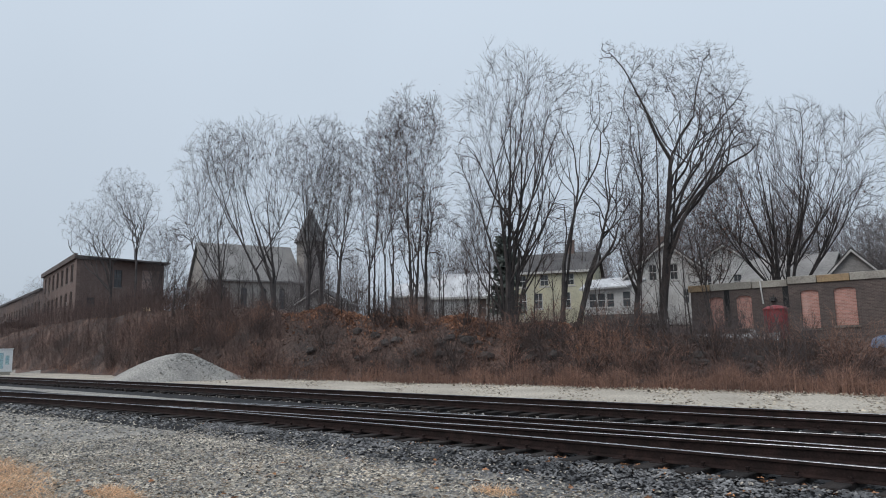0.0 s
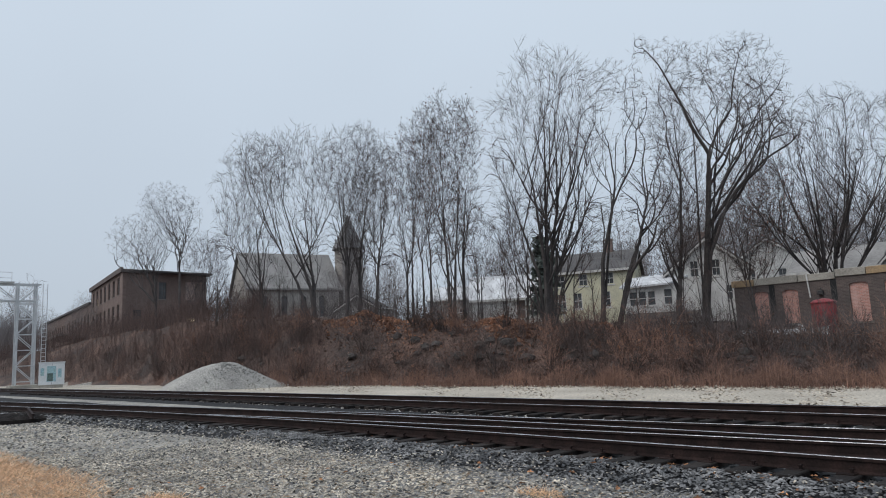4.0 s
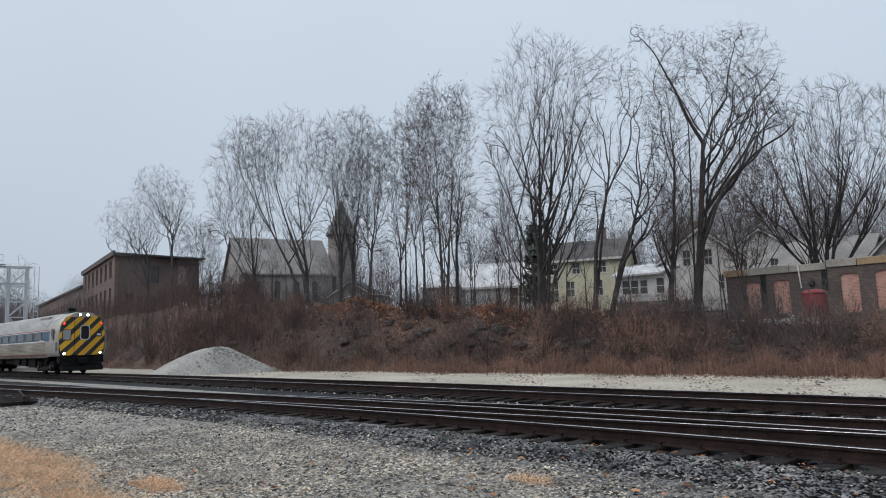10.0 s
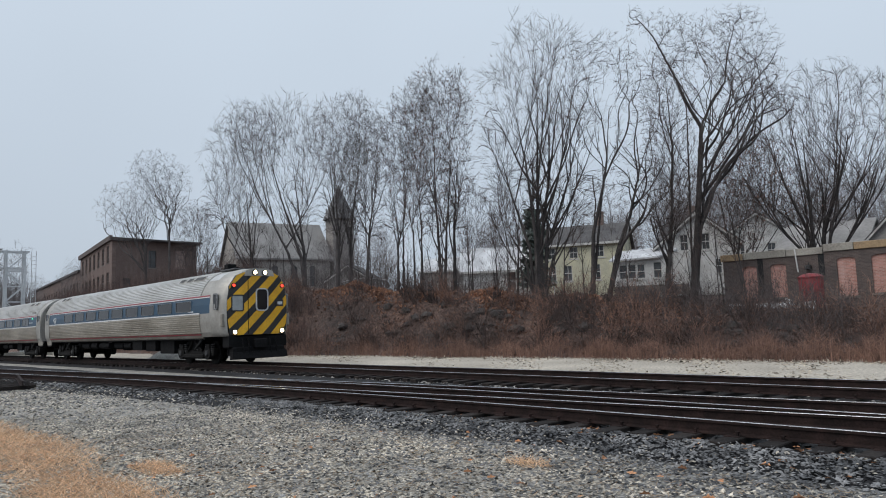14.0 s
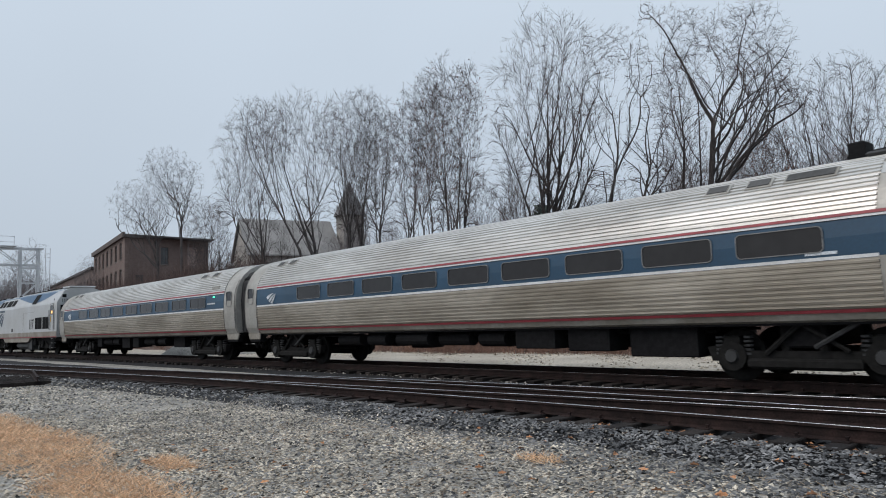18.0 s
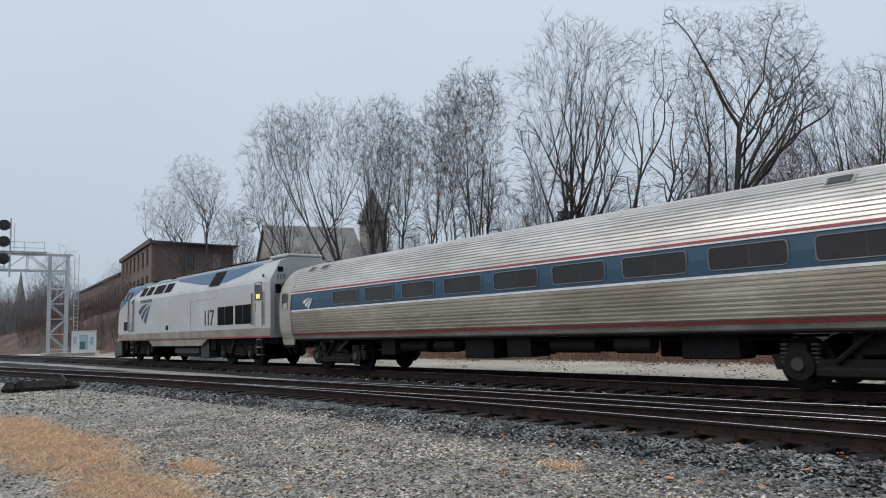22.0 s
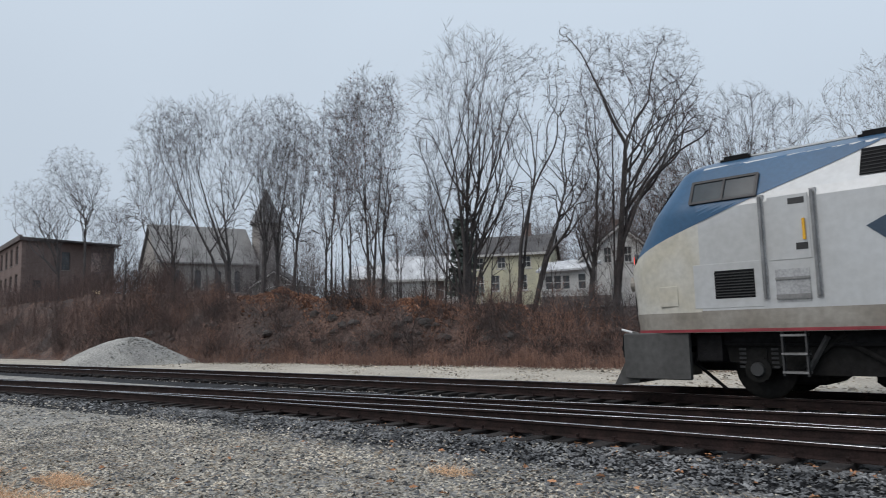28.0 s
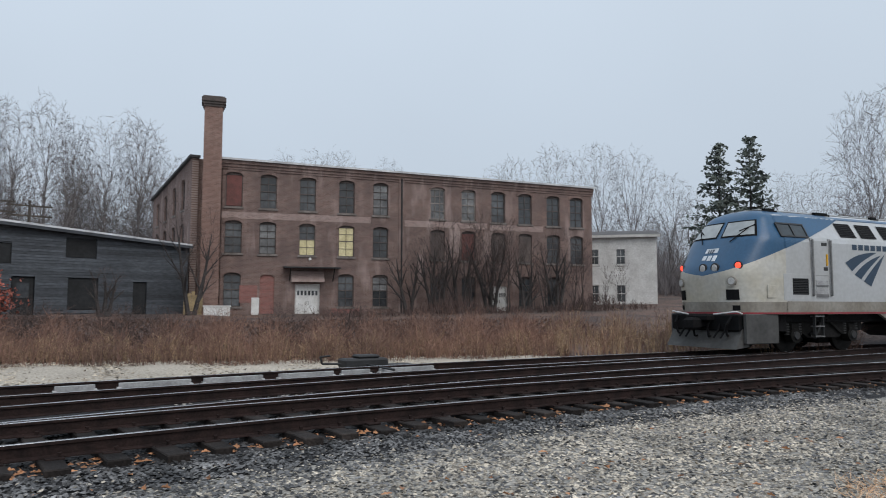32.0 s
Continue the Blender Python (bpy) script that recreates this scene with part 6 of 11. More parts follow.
# ---- the brick mill with its chimney ----
def mill():
    p0, p1 = (15.2, 44.7), (39.1, 37.0)
    L = span(p0, p1) + 1.3
    b = thing("brick_mill", "three-storey weathered brick mill with rows of arched sash windows", "factory building", facing(p0, p1))
    cols = [0.04, 2.35, 4.87, 7.45, 9.77, 13.82, 16.1, 18.35, 20.45, 22.7, 24.6]
    holes, wins = [], []
    for r, (z0, z1) in enumerate(((1.25, 3.4), (4.63, 6.72), (7.6, 9.82))):
        for k, u in enumerate(cols):
            if u == 24.6 and r == 0:
                continue
            if r == 0 and k in (1, 2, 7):
                continue
            slope = -0.5 * u / 25
            if k == 0:
                u = 0.22
            h = (u, u + 1.05, z0 + slope * (r / 2), z1 + slope * (r / 2), 0.2)
            holes.append(h)
            wins.append((h, r, k))
    holes += [(4.67, 6.25, 0.36, 2.74, 0.0), (18.3, 19.5, 0.5, 2.7, 0.0), (2.45, 3.35, 0.8, 3.3, 0.2)]
    top = [(0, 10.55), (L, 10.03)]
    part("wall", front(top, -0.2, 0.4, holes), M_BRICK_MILL, b)
    for h, r, k in wins:
        panes = (None, None)
        if r == 1 and k in (2, 3):
            panes = (M_PANE_LIT, M_PANE_LIT if k == 3 else M_PANE)
        elif (r == 2 and k in (4, 5, 6)) or (r == 1 and k == 1):
            panes = (M_PANE_PALE, M_PANE_PALE)
        elif r == 0 and k == 4:
            panes = (M_PANE, M_PANE_PALE)
        f = sash(b, *h[:4], rise=h[4], panes=panes, cols=2 if k not in (5,) else 3, arch=M_BRICK_MILL, frame_mat=M_BOARD_GREY if (r == 2 and k in (5, 6)) else M_SASH)
        if r == 1 and k in (5, 6, 7, 8):
            blank(f, "shutter_board", h[0] + 0.06, h[1] - 0.06, h[2] + 0.06, h[3] - 0.2, M_BRICK_RUIN if k != 6 else M_SASH_RED, y=0.08, depth=0.03)
        if r == 2 and k == 0:
            blank(f, "shutter_board", h[0] + 0.06, h[1] - 0.06, h[2] + 0.06, h[3] - 0.2, M_SASH_RED, y=0.08, depth=0.03)
    # brick infill of the old doorway beside the white panel
    blank(b, "brick_infill", 2.45, 3.35, 0.8, 3.3, M_BRICK_RED, y=0.1, depth=0.2)
    part("red_brick_patch", Mesh().box(7.0, 8.9, -0.012, 0.02, 0.35, 1.15), M_BRICK_RED, b, "patch of newer red bricks")
    part("red_brick_patch", Mesh().box(1.2, 2.3, -0.012, 0.02, 1.5, 2.6), M_BRICK_RED, b)
    # faded courses between the upper storeys
    for a, c in ((0.0, 9.6), (11.95, 18.0), (18.2, 22.4)):
        part("faded_brick_band", Mesh().box(a + 0.02, c, -0.014, 0.03, 6.98 - 0.014 * c, 7.4 - 0.014 * c), M_BRICK_PALE, b, "band of washed-out bricks")
    part("faded_brick_band", Mesh().box(15.2, 16.0, -0.012, 0.03, 4.6, 6.7), M_BRICK_PALE, b)
    # doors
    for a, c, z0, z1 in ((4.67, 6.25, 0.36, 2.74), (18.3, 19.5, 0.5, 2.7)):
        mid = (a + c) / 2
        part("door_frame", Mesh().box(a, a + 0.08, 0.02, 0.2, z0, z1).box(c - 0.08, c, 0.02, 0.2, z0, z1).box(a + 0.08, c - 0.08, 0.02, 0.2, z1 - 0.09, z1), M_SASH_WHITE, b)
        for u0, u1 in ((a + 0.09, mid - 0.006), (mid + 0.006, c - 0.09)):
            d = part("door", Mesh().box(u0, u1, 0.08, 0.13, z0 + 0.02, z1 - 0.1, chamfer=0.01), M_WHITEPAINT, b, "white painted double door leaf")
            for k in range(3):
                w = (u1 - u0) / 3
                part("pane", Mesh().box(u0 + k * w + 0.05, u0 + (k + 1) * w - 0.03, 0.07, 0.078, z1 - 0.75, z1 - 0.45), M_PANE, d)
            part("handle", Mesh().bar((mid + (0.07 if u0 > mid else -0.07), 0.05, z0 + 1.0), (mid + (0.07 if u0 > mid else -0.07), 0.05, z0 + 1.25), 0.015), M_DARKSTEEL, d)
    # awning over the loading door
    aw = part("awning", Mesh().prism([(-0.02, 3.74), (-0.9, 3.72), (-0.9, 3.8), (-0.02, 3.86)], "x", 3.9, 7.5), M_DARKSTEEL, b, "flat dark canopy on brackets")
    for u in (4.3, 7.1):
        part("bracket", Mesh().bar((u, -0.02, 2.9), (u, -0.82, 3.72), 0.03), M_DARKSTEEL, aw)
    part("door_hood", Mesh().prism([(-0.02, 2.85), (-0.5, 2.85), (-0.12, 3.55), (-0.02, 3.55)], "x", 4.4, 6.5), M_BRICK_PALE, b)
    part("wall_lamp", Mesh().bar((5.55, -0.02, 4.25), (5.55, -0.4, 4.4), 0.02).bar((5.55, -0.4, 4.28), (5.55, -0.4, 4.42), 0.11, 0.05, 8), M_WHITEPAINT, b)
    blank(b, "white_panel", 1.95, 2.42, 0.36, 1.83, M_WHITEPAINT, y=-0.06, depth=0.05, label="white painted board")
    # cornice: corbelled courses and frosted coping
    for k, (o, z0, z1) in enumerate(((0.05, -0.55, -0.4), (0.1, -0.4, -0.2), (0.18, -0.2, 0.02))):
        c = Mesh().add([(u, y, z + top_z) for top_z, u in ((10.55, -0.1), (10.03, L + 0.1)) for y in (-o, 0.0) for z in (z0, z1)],
                       [(0, 1, 3, 2), (4, 6, 7, 5), (0, 4, 5, 1), (2, 3, 7, 6), (1, 5, 7, 3), (0, 2, 6, 4)])
        part("corbel_course", c, M_BRICK_MILL, b)
    for k in range(18):
        u0, u1 = -0.2 + (L + 0.4) * k / 18, -0.2 + (L + 0.4) * (k + 1) / 18 - 0.01
        za, zb = 10.57 - 0.52 * u0 / L, 10.57 - 0.52 * u1 / L
        m = Mesh().add([(u0, -0.3, za), (u1, -0.3, zb), (u1, 0.5, zb), (u0, 0.5, za), (u0, -0.3, za + 0.13), (u1, -0.3, zb + 0.13), (u1, 0.5, zb + 0.15), (u0, 0.5, za + 0.15)],
                       [(3, 2, 1, 0), (4, 5, 6, 7), (0, 1, 5, 4), (1, 2, 6, 5), (2, 3, 7, 6), (3, 0, 4, 7)])
        part("coping", m, M_SNOWROOF, b)
    part("downpipe", Mesh().bar((11.75, -0.08, 0.3), (11.75, -0.08, 10.0), 0.06, n=8), M_DARKSTEEL, b)
    part("pilaster", Mesh().box(11.55, 11.95, -0.06, 0.02, 0.0, 10.1), M_BRICK_MILL, b)
    part("roof", Mesh().add([(0.0, 0.4, 10.5), (L, 0.4, 10.0), (L, 14, 10.0), (-2.2, 14, 9.2), (0.0, 0.4, 10.62), (L, 0.4, 10.12), (L, 14, 10.12), (-2.2, 14, 9.32)],
                            [(3, 2, 1, 0), (4, 5, 6, 7), (0, 1, 5, 4), (1, 2, 6, 5), (2, 3, 7, 6), (3, 0, 4, 7)]), M_SHINGLE, b)
    # the side towards the shed
    q0, q1 = (14.2, 57.5), (13.45, 45.2)
    inv = facing(p0, p1).inverted()
    S = span(q0, q1)
    hs = [(1.4, 2.3, 4.7, 6.6, 0.18), (4.2, 5.1, 4.7, 6.6, 0.18), (7.0, 7.9, 4.7, 6.6, 0.18), (9.6, 10.5, 4.7, 6.6, 0.18), (1.4, 2.3, 7.2, 8.9, 0.18), (4.2, 5.1, 7.3, 9.1, 0.18), (7.0, 7.9, 7.4, 9.3, 0.18), (9.6, 10.5, 7.5, 9.5, 0.18)]
    side = part("side_wall", front([(0, 9.35), (S, 10.6)], -0.2, 0.4, hs), M_BRICK_MILL, b)
    side.matrix_basis = inv @ facing(q0, q1)
    for h in hs:
        f = sash(b, *h[:4], rise=h[4], arch=M_BRICK_MILL)
        f.matrix_basis = inv @ facing(q0, q1)
    cop = part("coping", Mesh().add([(-0.2, -0.2, 9.33), (S + 0.2, -0.2, 10.58), (S + 0.2, 0.45, 10.58), (-0.2, 0.45, 9.33), (-0.2, -0.2, 9.48), (S + 0.2, -0.2, 10.73), (S + 0.2, 0.45, 10.73), (-0.2, 0.45, 9.48)],
                                    [(3, 2, 1, 0), (4, 5, 6, 7), (0, 1, 5, 4), (1, 2, 6, 5), (2, 3, 7, 6), (3, 0, 4, 7)]), M_DARKSTEEL, b)
    cop.matrix_basis = inv @ facing(q0, q1)
    end = part("side_wall", front([(0, 10.03), (14, 10.0)], -0.2, 0.4), M_BRICK_MILL, b)
    end.matrix_basis = pose(L, 0.4, 0, rz=90)
    # a short return wall between chimney and side
    part("corner_wall", front([(-1.85, 10.6), (0, 10.55)], -0.2, 0.3), M_BRICK_MILL, b).matrix_basis = pose(0, 0.3, 0)
    # the chimney
    ch = part("chimney", Mesh().box(-0.55, 0.55, -0.55, 0.55, -0.2, 13.75), M_BRICK_STACK, b, "square brick chimney with a corbelled cap")
    ch.matrix_basis = pose(-0.62, -0.25, 0)
    cap = Mesh()
    for o, z0, z1 in ((0.06, 13.75, 13.9), (0.12, 13.9, 14.05), (0.18, 14.05, 14.3), (0.1, 14.3, 14.4)):
        cap.box(-0.55 - o, 0.55 + o, -0.55 - o, 0.55 + o, z0, z1)
    part("chimney_cap", cap, M_SASH, ch)


def clapboards(parent, u0, u1, z0, prof, mat, holes, pitch=0.16, name="board", y=0.0):
    """Overlapping boards across a front, cut at its openings."""
    pu, pz = [p[0] for p in prof], [p[1] for p in prof]
    z = z0
    while z < max(pz):
        zc = z + pitch / 2
        if np.interp(u0, pu, pz) >= zc and np.interp(u1, pu, pz) >= zc:
            a, c = u0, u1
        else:
            us = np.linspace(u0, u1, 400)
            ok = us[np.interp(us, pu, pz) > zc + pitch / 2]
            if len(ok) < 2:
                break
            a, c = float(ok[0]), float(ok[-1])
        cuts = sorted([h for h in holes if h[2] < zc < h[3]], key=lambda h: h[0])
        runs, s = [], a
        for h in cuts:
            if h[0] > s:
                runs.append((s, h[0]))
            s = max(s, h[1])
        if s < c:
            runs.append((s, c))
        for lo, hi in runs:
            part(name, Mesh().prism([(y - 0.035, z), (y - 0.003, z), (y - 0.003, z + pitch), (y - 0.012, z + pitch)], "x", lo, hi), mat, parent)
        z += pitch


# ---- the gabled brick warehouse ----
def warehouse():
    p0, p1 = (-10.67, 41.8), (1.65, 43.15)
    L = 12.39
    b = thing("brick_warehouse", "gabled old brick warehouse with a red door and arched windows", "warehouse", facing(p0, p1))
    prof = [(0, 5.44), (5.95, 7.58), (L, 5.7)]
    up = [(3.67, 4.58, 4.17, 6.03, 0.1), (7.59, 8.68, 4.29, 6.17, 0.1), (1.1, 2.0, 1.5, 3.4, 0.15)]
    low = [(7.58, 8.58, 1.53, 3.4, 0.18), (9.2, 10.16, 1.53, 3.4, 0.18), (10.84, 11.82, 1.53, 3.4, 0.18)]
    door = (3.23, 4.85, 0.6, 3.15, 0.12)
    board = (5.47, 6.87, 4.45, 5.82, 0.0)
    part("wall", front(prof, -0.1, 0.4, up + low + [door, board]), M_BRICK_GABLE, b)
    for k, h in enumerate(up + low):
        if k == 4:
            f = sash(b, *h[:4], rise=h[4], frame_mat=M_SASH_RED, arch=M_BRICK_GABLE, panes=(M_PLY, M_BOARD_GREY))
        else:
            f = sash(b, *h[:4], rise=h[4], frame_mat=M_SASH_RED if k > 2 else M_SASH, arch=M_BRICK_GABLE, panes=((None, None), (M_PANE_PALE, None), (None, None), (None, M_PANE_PALE), (None, None), (None, M_PANE_PALE))[k])
    boards(b, "red_door_board", door[0], door[1], door[2], door[3], M_DOOR_RED, pitch=0.27)
    part("door_rail", Mesh().box(door[0] + 0.05, door[1] - 0.05, 0.05, 0.078, 1.7, 1.82), M_DOOR_RED, b)
    boards(b, "grey_board", 5.47, 6.87, 4.45, 5.82, M_BOARD_GREY, pitch=0.35, y=0.1)
    # near-black strip over the boards' foot, painting a shadowed gap
    blank(b, "gap_shade_strip", 5.47, 6.87, 4.46, 4.8, M_VOID, y=0.06, depth=0.03)
    part("faded_brick_patch", Mesh().box(5.2, 7.1, -0.014, 0.03, 2.16, 4.0), M_BRICK_PATCH, b, "patch of washed-out plastered bricks")
    part("ledge", Mesh().box(4.9, 7.45, -0.28, 0.0, 2.02, 2.14, chamfer=0.015), M_SILLSTONE, b)
    for a, c, z in ((7.4, 8.8, 4.05), (3.5, 4.75, 3.95)):
        part("sill_course", Mesh().box(a, c, -0.09, 0.0, z, z + 0.1), M_SILLSTONE, b)
    # roof in two slopes with an overhang and dark verge boards
    for (ua, za), (ub, zb) in ((prof[0], prof[1]), (prof[1], prof[2])):
        e = -0.35 if ua == 0 else 0
        g = 0.3 if ub == L else 0
        sa = (zb - za) / (ub - ua)
        xa, xb = ua + e, ub + g
        z1, z2 = za + e * sa, zb + g * sa
        part("roof_slope", Mesh().prism([(xa, z1 + 0.02), (xb, z2 + 0.02), (xb, z2 + 0.16), (xa, z1 + 0.16)], "y", -0.3, 17), M_SHINGLE, b)
        part("verge_board", Mesh().prism([(xa, z1 - 0.12), (xb, z2 - 0.12), (xb, z2 + 0.1), (xa, z1 + 0.1)], "y", -0.36, -0.304), M_DARKSTEEL, b)
        part("frost_line", Mesh().prism([(xa, z1 + 0.165), (xb, z2 + 0.165), (xb, z2 + 0.19), (xa, z1 + 0.19)], "y", -0.3, 2), M_SNOWROOF, b) if ua else None
    for u, z in ((0, 5.44), (L - 0.35, 5.6)):
        o = part("side_wall", front([(0, z), (16, z)], -0.1, 0.35), M_BRICK_GABLE, b)
        o.matrix_basis = pose(u + 0.35, 0.4, 0, rz=90)
    o = part("back_wall", front(prof, -0.1, 0.35), M_BRICK_GABLE, b)
    o.matrix_basis = pose(0, 16.4, 0)


# ---- the black boarded shed ----
def black_shed():
    p0, p1 = (1.75, 43.22), (13.4, 45.0)
    L = 11.7
    b = thing("boarded_shed", "long black shed clad in tarred horizontal boards", "shed", facing(p0, p1))
    prof = [(0, 5.75), (L, 4.95)]
    holes = [(2.13, 3.25, 0.5, 2.85, 0), (0.42, 2.1, 3.5, 4.58, 0), (4.71, 6.32, 3.95, 5.05, 0), (4.88, 6.47, 1.07, 2.85, 0), (8.4, 9.2, 0.6, 2.7, 0)]
    part("wall", front(prof, -0.1, 0.2, holes), M_BLACKWOOD, b)
    clapboards(b, 0.0, L, 0.3, prof, M_BLACKWOOD, holes, pitch=0.15)
    for h in holes[1:4]:
        blank(b, "shutter", h[0] + 0.02, h[1] - 0.02, h[2] + 0.02, h[3] - 0.02, M_VOID, y=0.05)
    d = blank(b, "door", 2.17, 3.21, 0.5, 2.8, M_VOID, y=0.06)
    part("pane", Mesh().box(2.4, 3.0, 0.045, 0.055, 1.7, 2.5), M_PANE, d)
    blank(b, "door", 8.43, 9.17, 0.6, 2.66, M_VOID, y=0.06)
    part("door_frame", Mesh().box(2.05, 2.13, -0.05, 0.1, 0.5, 2.93).box(3.25, 3.33, -0.05, 0.1, 0.5, 2.93).box(2.13, 3.25, -0.05, 0.1, 2.85, 2.93), M_BLACKWOOD, b)
    slab = [(-0.3, 5.79), (L + 0.1, 4.97), (L + 0.1, 5.07), (-0.3, 5.9)]
    part("roof", Mesh().prism(slab, "y", -0.35, 9), M_SNOWROOF, b, "frosted felt roof")
    part("fascia", Mesh().prism([(-0.3, 5.62), (L + 0.1, 4.8), (L + 0.1, 4.965), (-0.3, 5.785)], "y", -0.38, -0.34), M_BLACKWOOD, b)
    for u, z in ((0, 5.75), (L - 0.2, 4.95)):
        part("side_wall", front([(0, z), (8.5, z)], -0.1, 0.2), M_BLACKWOOD, b).matrix_basis = pose(u + 0.2, 0.2, 0, rz=90)
    part("back_wall", front(prof, -0.1, 0.2), M_BLACKWOOD, b).matrix_basis = pose(0, 8.7, 0)
    part("downpipe", Mesh().bar((0.1, -0.08, 0.3), (0.1, -0.08, 5.6), 0.06, n=8), M_DARKSTEEL, b)
    # low annex with its own frosted roof behind
    a = thing("low_annex", "low grey annex with a frosted flat roof behind the shed", "shed", facing((7.6, 54.2), (14.0, 55.0)))
    part("wall", front([(0, 6.05), (6.4, 5.95)], -0.1, 0.2), M_SIDING_GREY, a)
    part("roof", Mesh().prism([(-0.2, 6.06), (6.5, 5.96), (6.5, 6.14), (-0.2, 6.24)], "y", -0.3, 5), M_SNOWROOF, a)
    part("back_wall", front([(0, 6.05), (6.4, 5.95)], -0.1, 0.2), M_SIDING_GREY, a).matrix_basis = pose(0, 4.5, 0)


# ---- the roofless brick ruin ----
def ruin():
    p0, p1 = (-21.7, 40.5), (-11.75, 42.0)
    L = 10.9
    b = thing("ruined_brick_wall", "roofless sooty brick building with bricked-up arched windows and a concrete parapet", "ruin", facing(p0, p1))
    wins = [(1.05, 1.9, 1.95, 4.0, 0.14), (2.65, 3.5, 2.1, 4.0, 0.14), (6.1, 7.0, 2.0, 4.1, 0.14), (7.75, 8.8, 2.1, 4.13, 0.14)]
    prof = [(0, 4.38), (4.9, 4.36), (5.0, 4.46), (L, 4.46)]
    part("wall", front(prof, 0.2, 0.4, wins), M_BRICK_RUIN, b)
    for h in wins:
        f = blank(b, "brick_infill", h[0], h[1], h[2], h[3], M_BRICK_PINK, y=0.09, depth=0.2, label="bricked-up window of pinkish bricks")
        part("sill", Mesh().box(h[0] - 0.1, h[1] + 0.1, -0.05, 0.09, h[2] - 0.12, h[2]), M_SILLSTONE, f)
    u = 0.0
    for k, (w, mat) in enumerate(((1.3, M_OCHRE), (2.4, M_CONCRETE), (1.9, M_CONCRETE), (1.5, M_CONCRETE), (1.6, M_OCHRE), (2.2, M_CONCRETE))):
        z = 4.36 if u < 5 else 4.46
        part("parapet_block", Mesh().box(u - 0.1, u + w - 0.14, -0.08, 0.5, z + 0.012, z + 0.4 + 0.03 * (k % 2), chamfer=0.02), mat, b)
        u += w
    part("stain_strip", Mesh().box(1.98, 2.28, -0.02, 0.02, 2.2, 4.7), M_VOID, b, "black soot-stained flue strip")
    part("stain_strip", Mesh().box(5.2, 5.5, -0.02, 0.02, 3.2, 4.4), M_VOID, b)
    part("drain_pipe", Mesh().bar((4.15, -0.08, 3.45), (4.05, -0.08, 4.75), 0.04, n=8), M_WHITEPAINT, b, "white broken drain pipe")
    part("floodlight", Mesh().box(4.55, 4.85, -0.3, -0.05, 3.55, 3.8, chamfer=0.03).bar((4.7, -0.05, 3.8), (4.7, 0.0, 3.95), 0.03), M_DARKSTEEL, b)
    for x in (0.0, L - 0.4):
        part("side_wall", front([(0, 4.36), (7, 4.2)], 0.2, 0.4), M_BRICK_RUIN, b).matrix_basis = pose(x + 0.4, 0.4, 0, rz=90)
    part("back_wall", front([(0, 4.2), (L, 4.2)], 0.2, 0.4), M_BRICK_RUIN, b).matrix_basis = pose(0, 7.4, 0)
    # tank
    t = thing("upright_tank", "faded red upright steel tank with a domed lid", "tank", pose(-15.65, 37.9, float(land(-15.65, 37.9)) - 0.1))
    base = float(land(-15.65, 37.9)) - 0.1
    h = 3.05 - base
    body = Mesh()
    rings = [[(r * math.cos(a), r * math.sin(a), z) for a in np.linspace(0, 2 * math.pi, 21)[:-1]] for r, z in ((0.55, 0), (0.58, 0.03), (0.58, h - 0.12), (0.55, h - 0.08))]
    body.loft(rings)
    part("shell", body, M_REDTANK, t, smooth=False)
    lid = Mesh().loft([[(r * math.cos(a), r * math.sin(a), z) for a in np.linspace(0, 2 * math.pi, 21)[:-1]] for r, z in ((0.62, h - 0.1), (0.62, h - 0.05), (0.42, h + 0.08), (0.02, h + 0.15))])
    part("lid", lid, M_REDTANK, t)
    for z in (0.5, h * 0.6):
        part("hoop", Mesh().loft([[(r * math.cos(a), r * math.sin(a), z + dz) for a in np.linspace(0, 2 * math.pi, 21)[:-1]] for r, dz in ((0.58, -0.03), (0.605, -0.02), (0.605, 0.02), (0.58, 0.03))]), M_REDTANK, t)
    # crumpled white sheet metal on the bank
    w = thing("crumpled_sheet", "crumpled dirty white sheet-metal panel lying in the brush", "scrap metal", facing((-17.9, 33.5), (-14.4, 35.1), 1.2))
    rng = random.Random(4)
    n = 9
    pts = []
    for j in range(4):
        for i in range(n + 1):
            pts.append((3.9 * i / n, 0.35 * j + rng.uniform(-0.08, 0.08), (0.55 - 0.1 * abs(j - 1.5)) * (0.7 if j in (0, 3) else 1) * (0.1 if j == 0 else 1) + rng.uniform(-0.1, 0.12)))
    part("sheet", Mesh().add(pts, [(j * (n + 1) + i, j * (n + 1) + i + 1, (j + 1) * (n + 1) + i + 1, (j + 1) * (n + 1) + i) for j in range(3) for i in range(n)]), M_SHEETMETAL, w)
    part("bent_strut", Mesh().bar((3.3, 0.2, 0.4), (4.1, 0.0, 0.0), 0.05).bar((3.3, 0.2, 0.4), (2.6, 0.1, 0.7), 0.05), M_SHEETMETAL, w)
    ta = thing("blue_tarp", "faded blue tarpaulin heaped over a load", "tarp", pose(-9.9, 35.0, 0.75))
    rr = [[(0.7 * r * math.cos(a) * (1 + 0.15 * math.sin(3 * a)), 0.5 * r * math.sin(a), 0.75 * z + 0.06 * math.sin(5 * a)) for a in np.linspace(0, 2 * math.pi, 17)[:-1]] for r, z in ((1.05, 0), (0.95, 0.4), (0.7, 0.75), (0.3, 0.9), (0.02, 0.92))]
    part("cover", Mesh().loft(rr), M_TARP, ta)


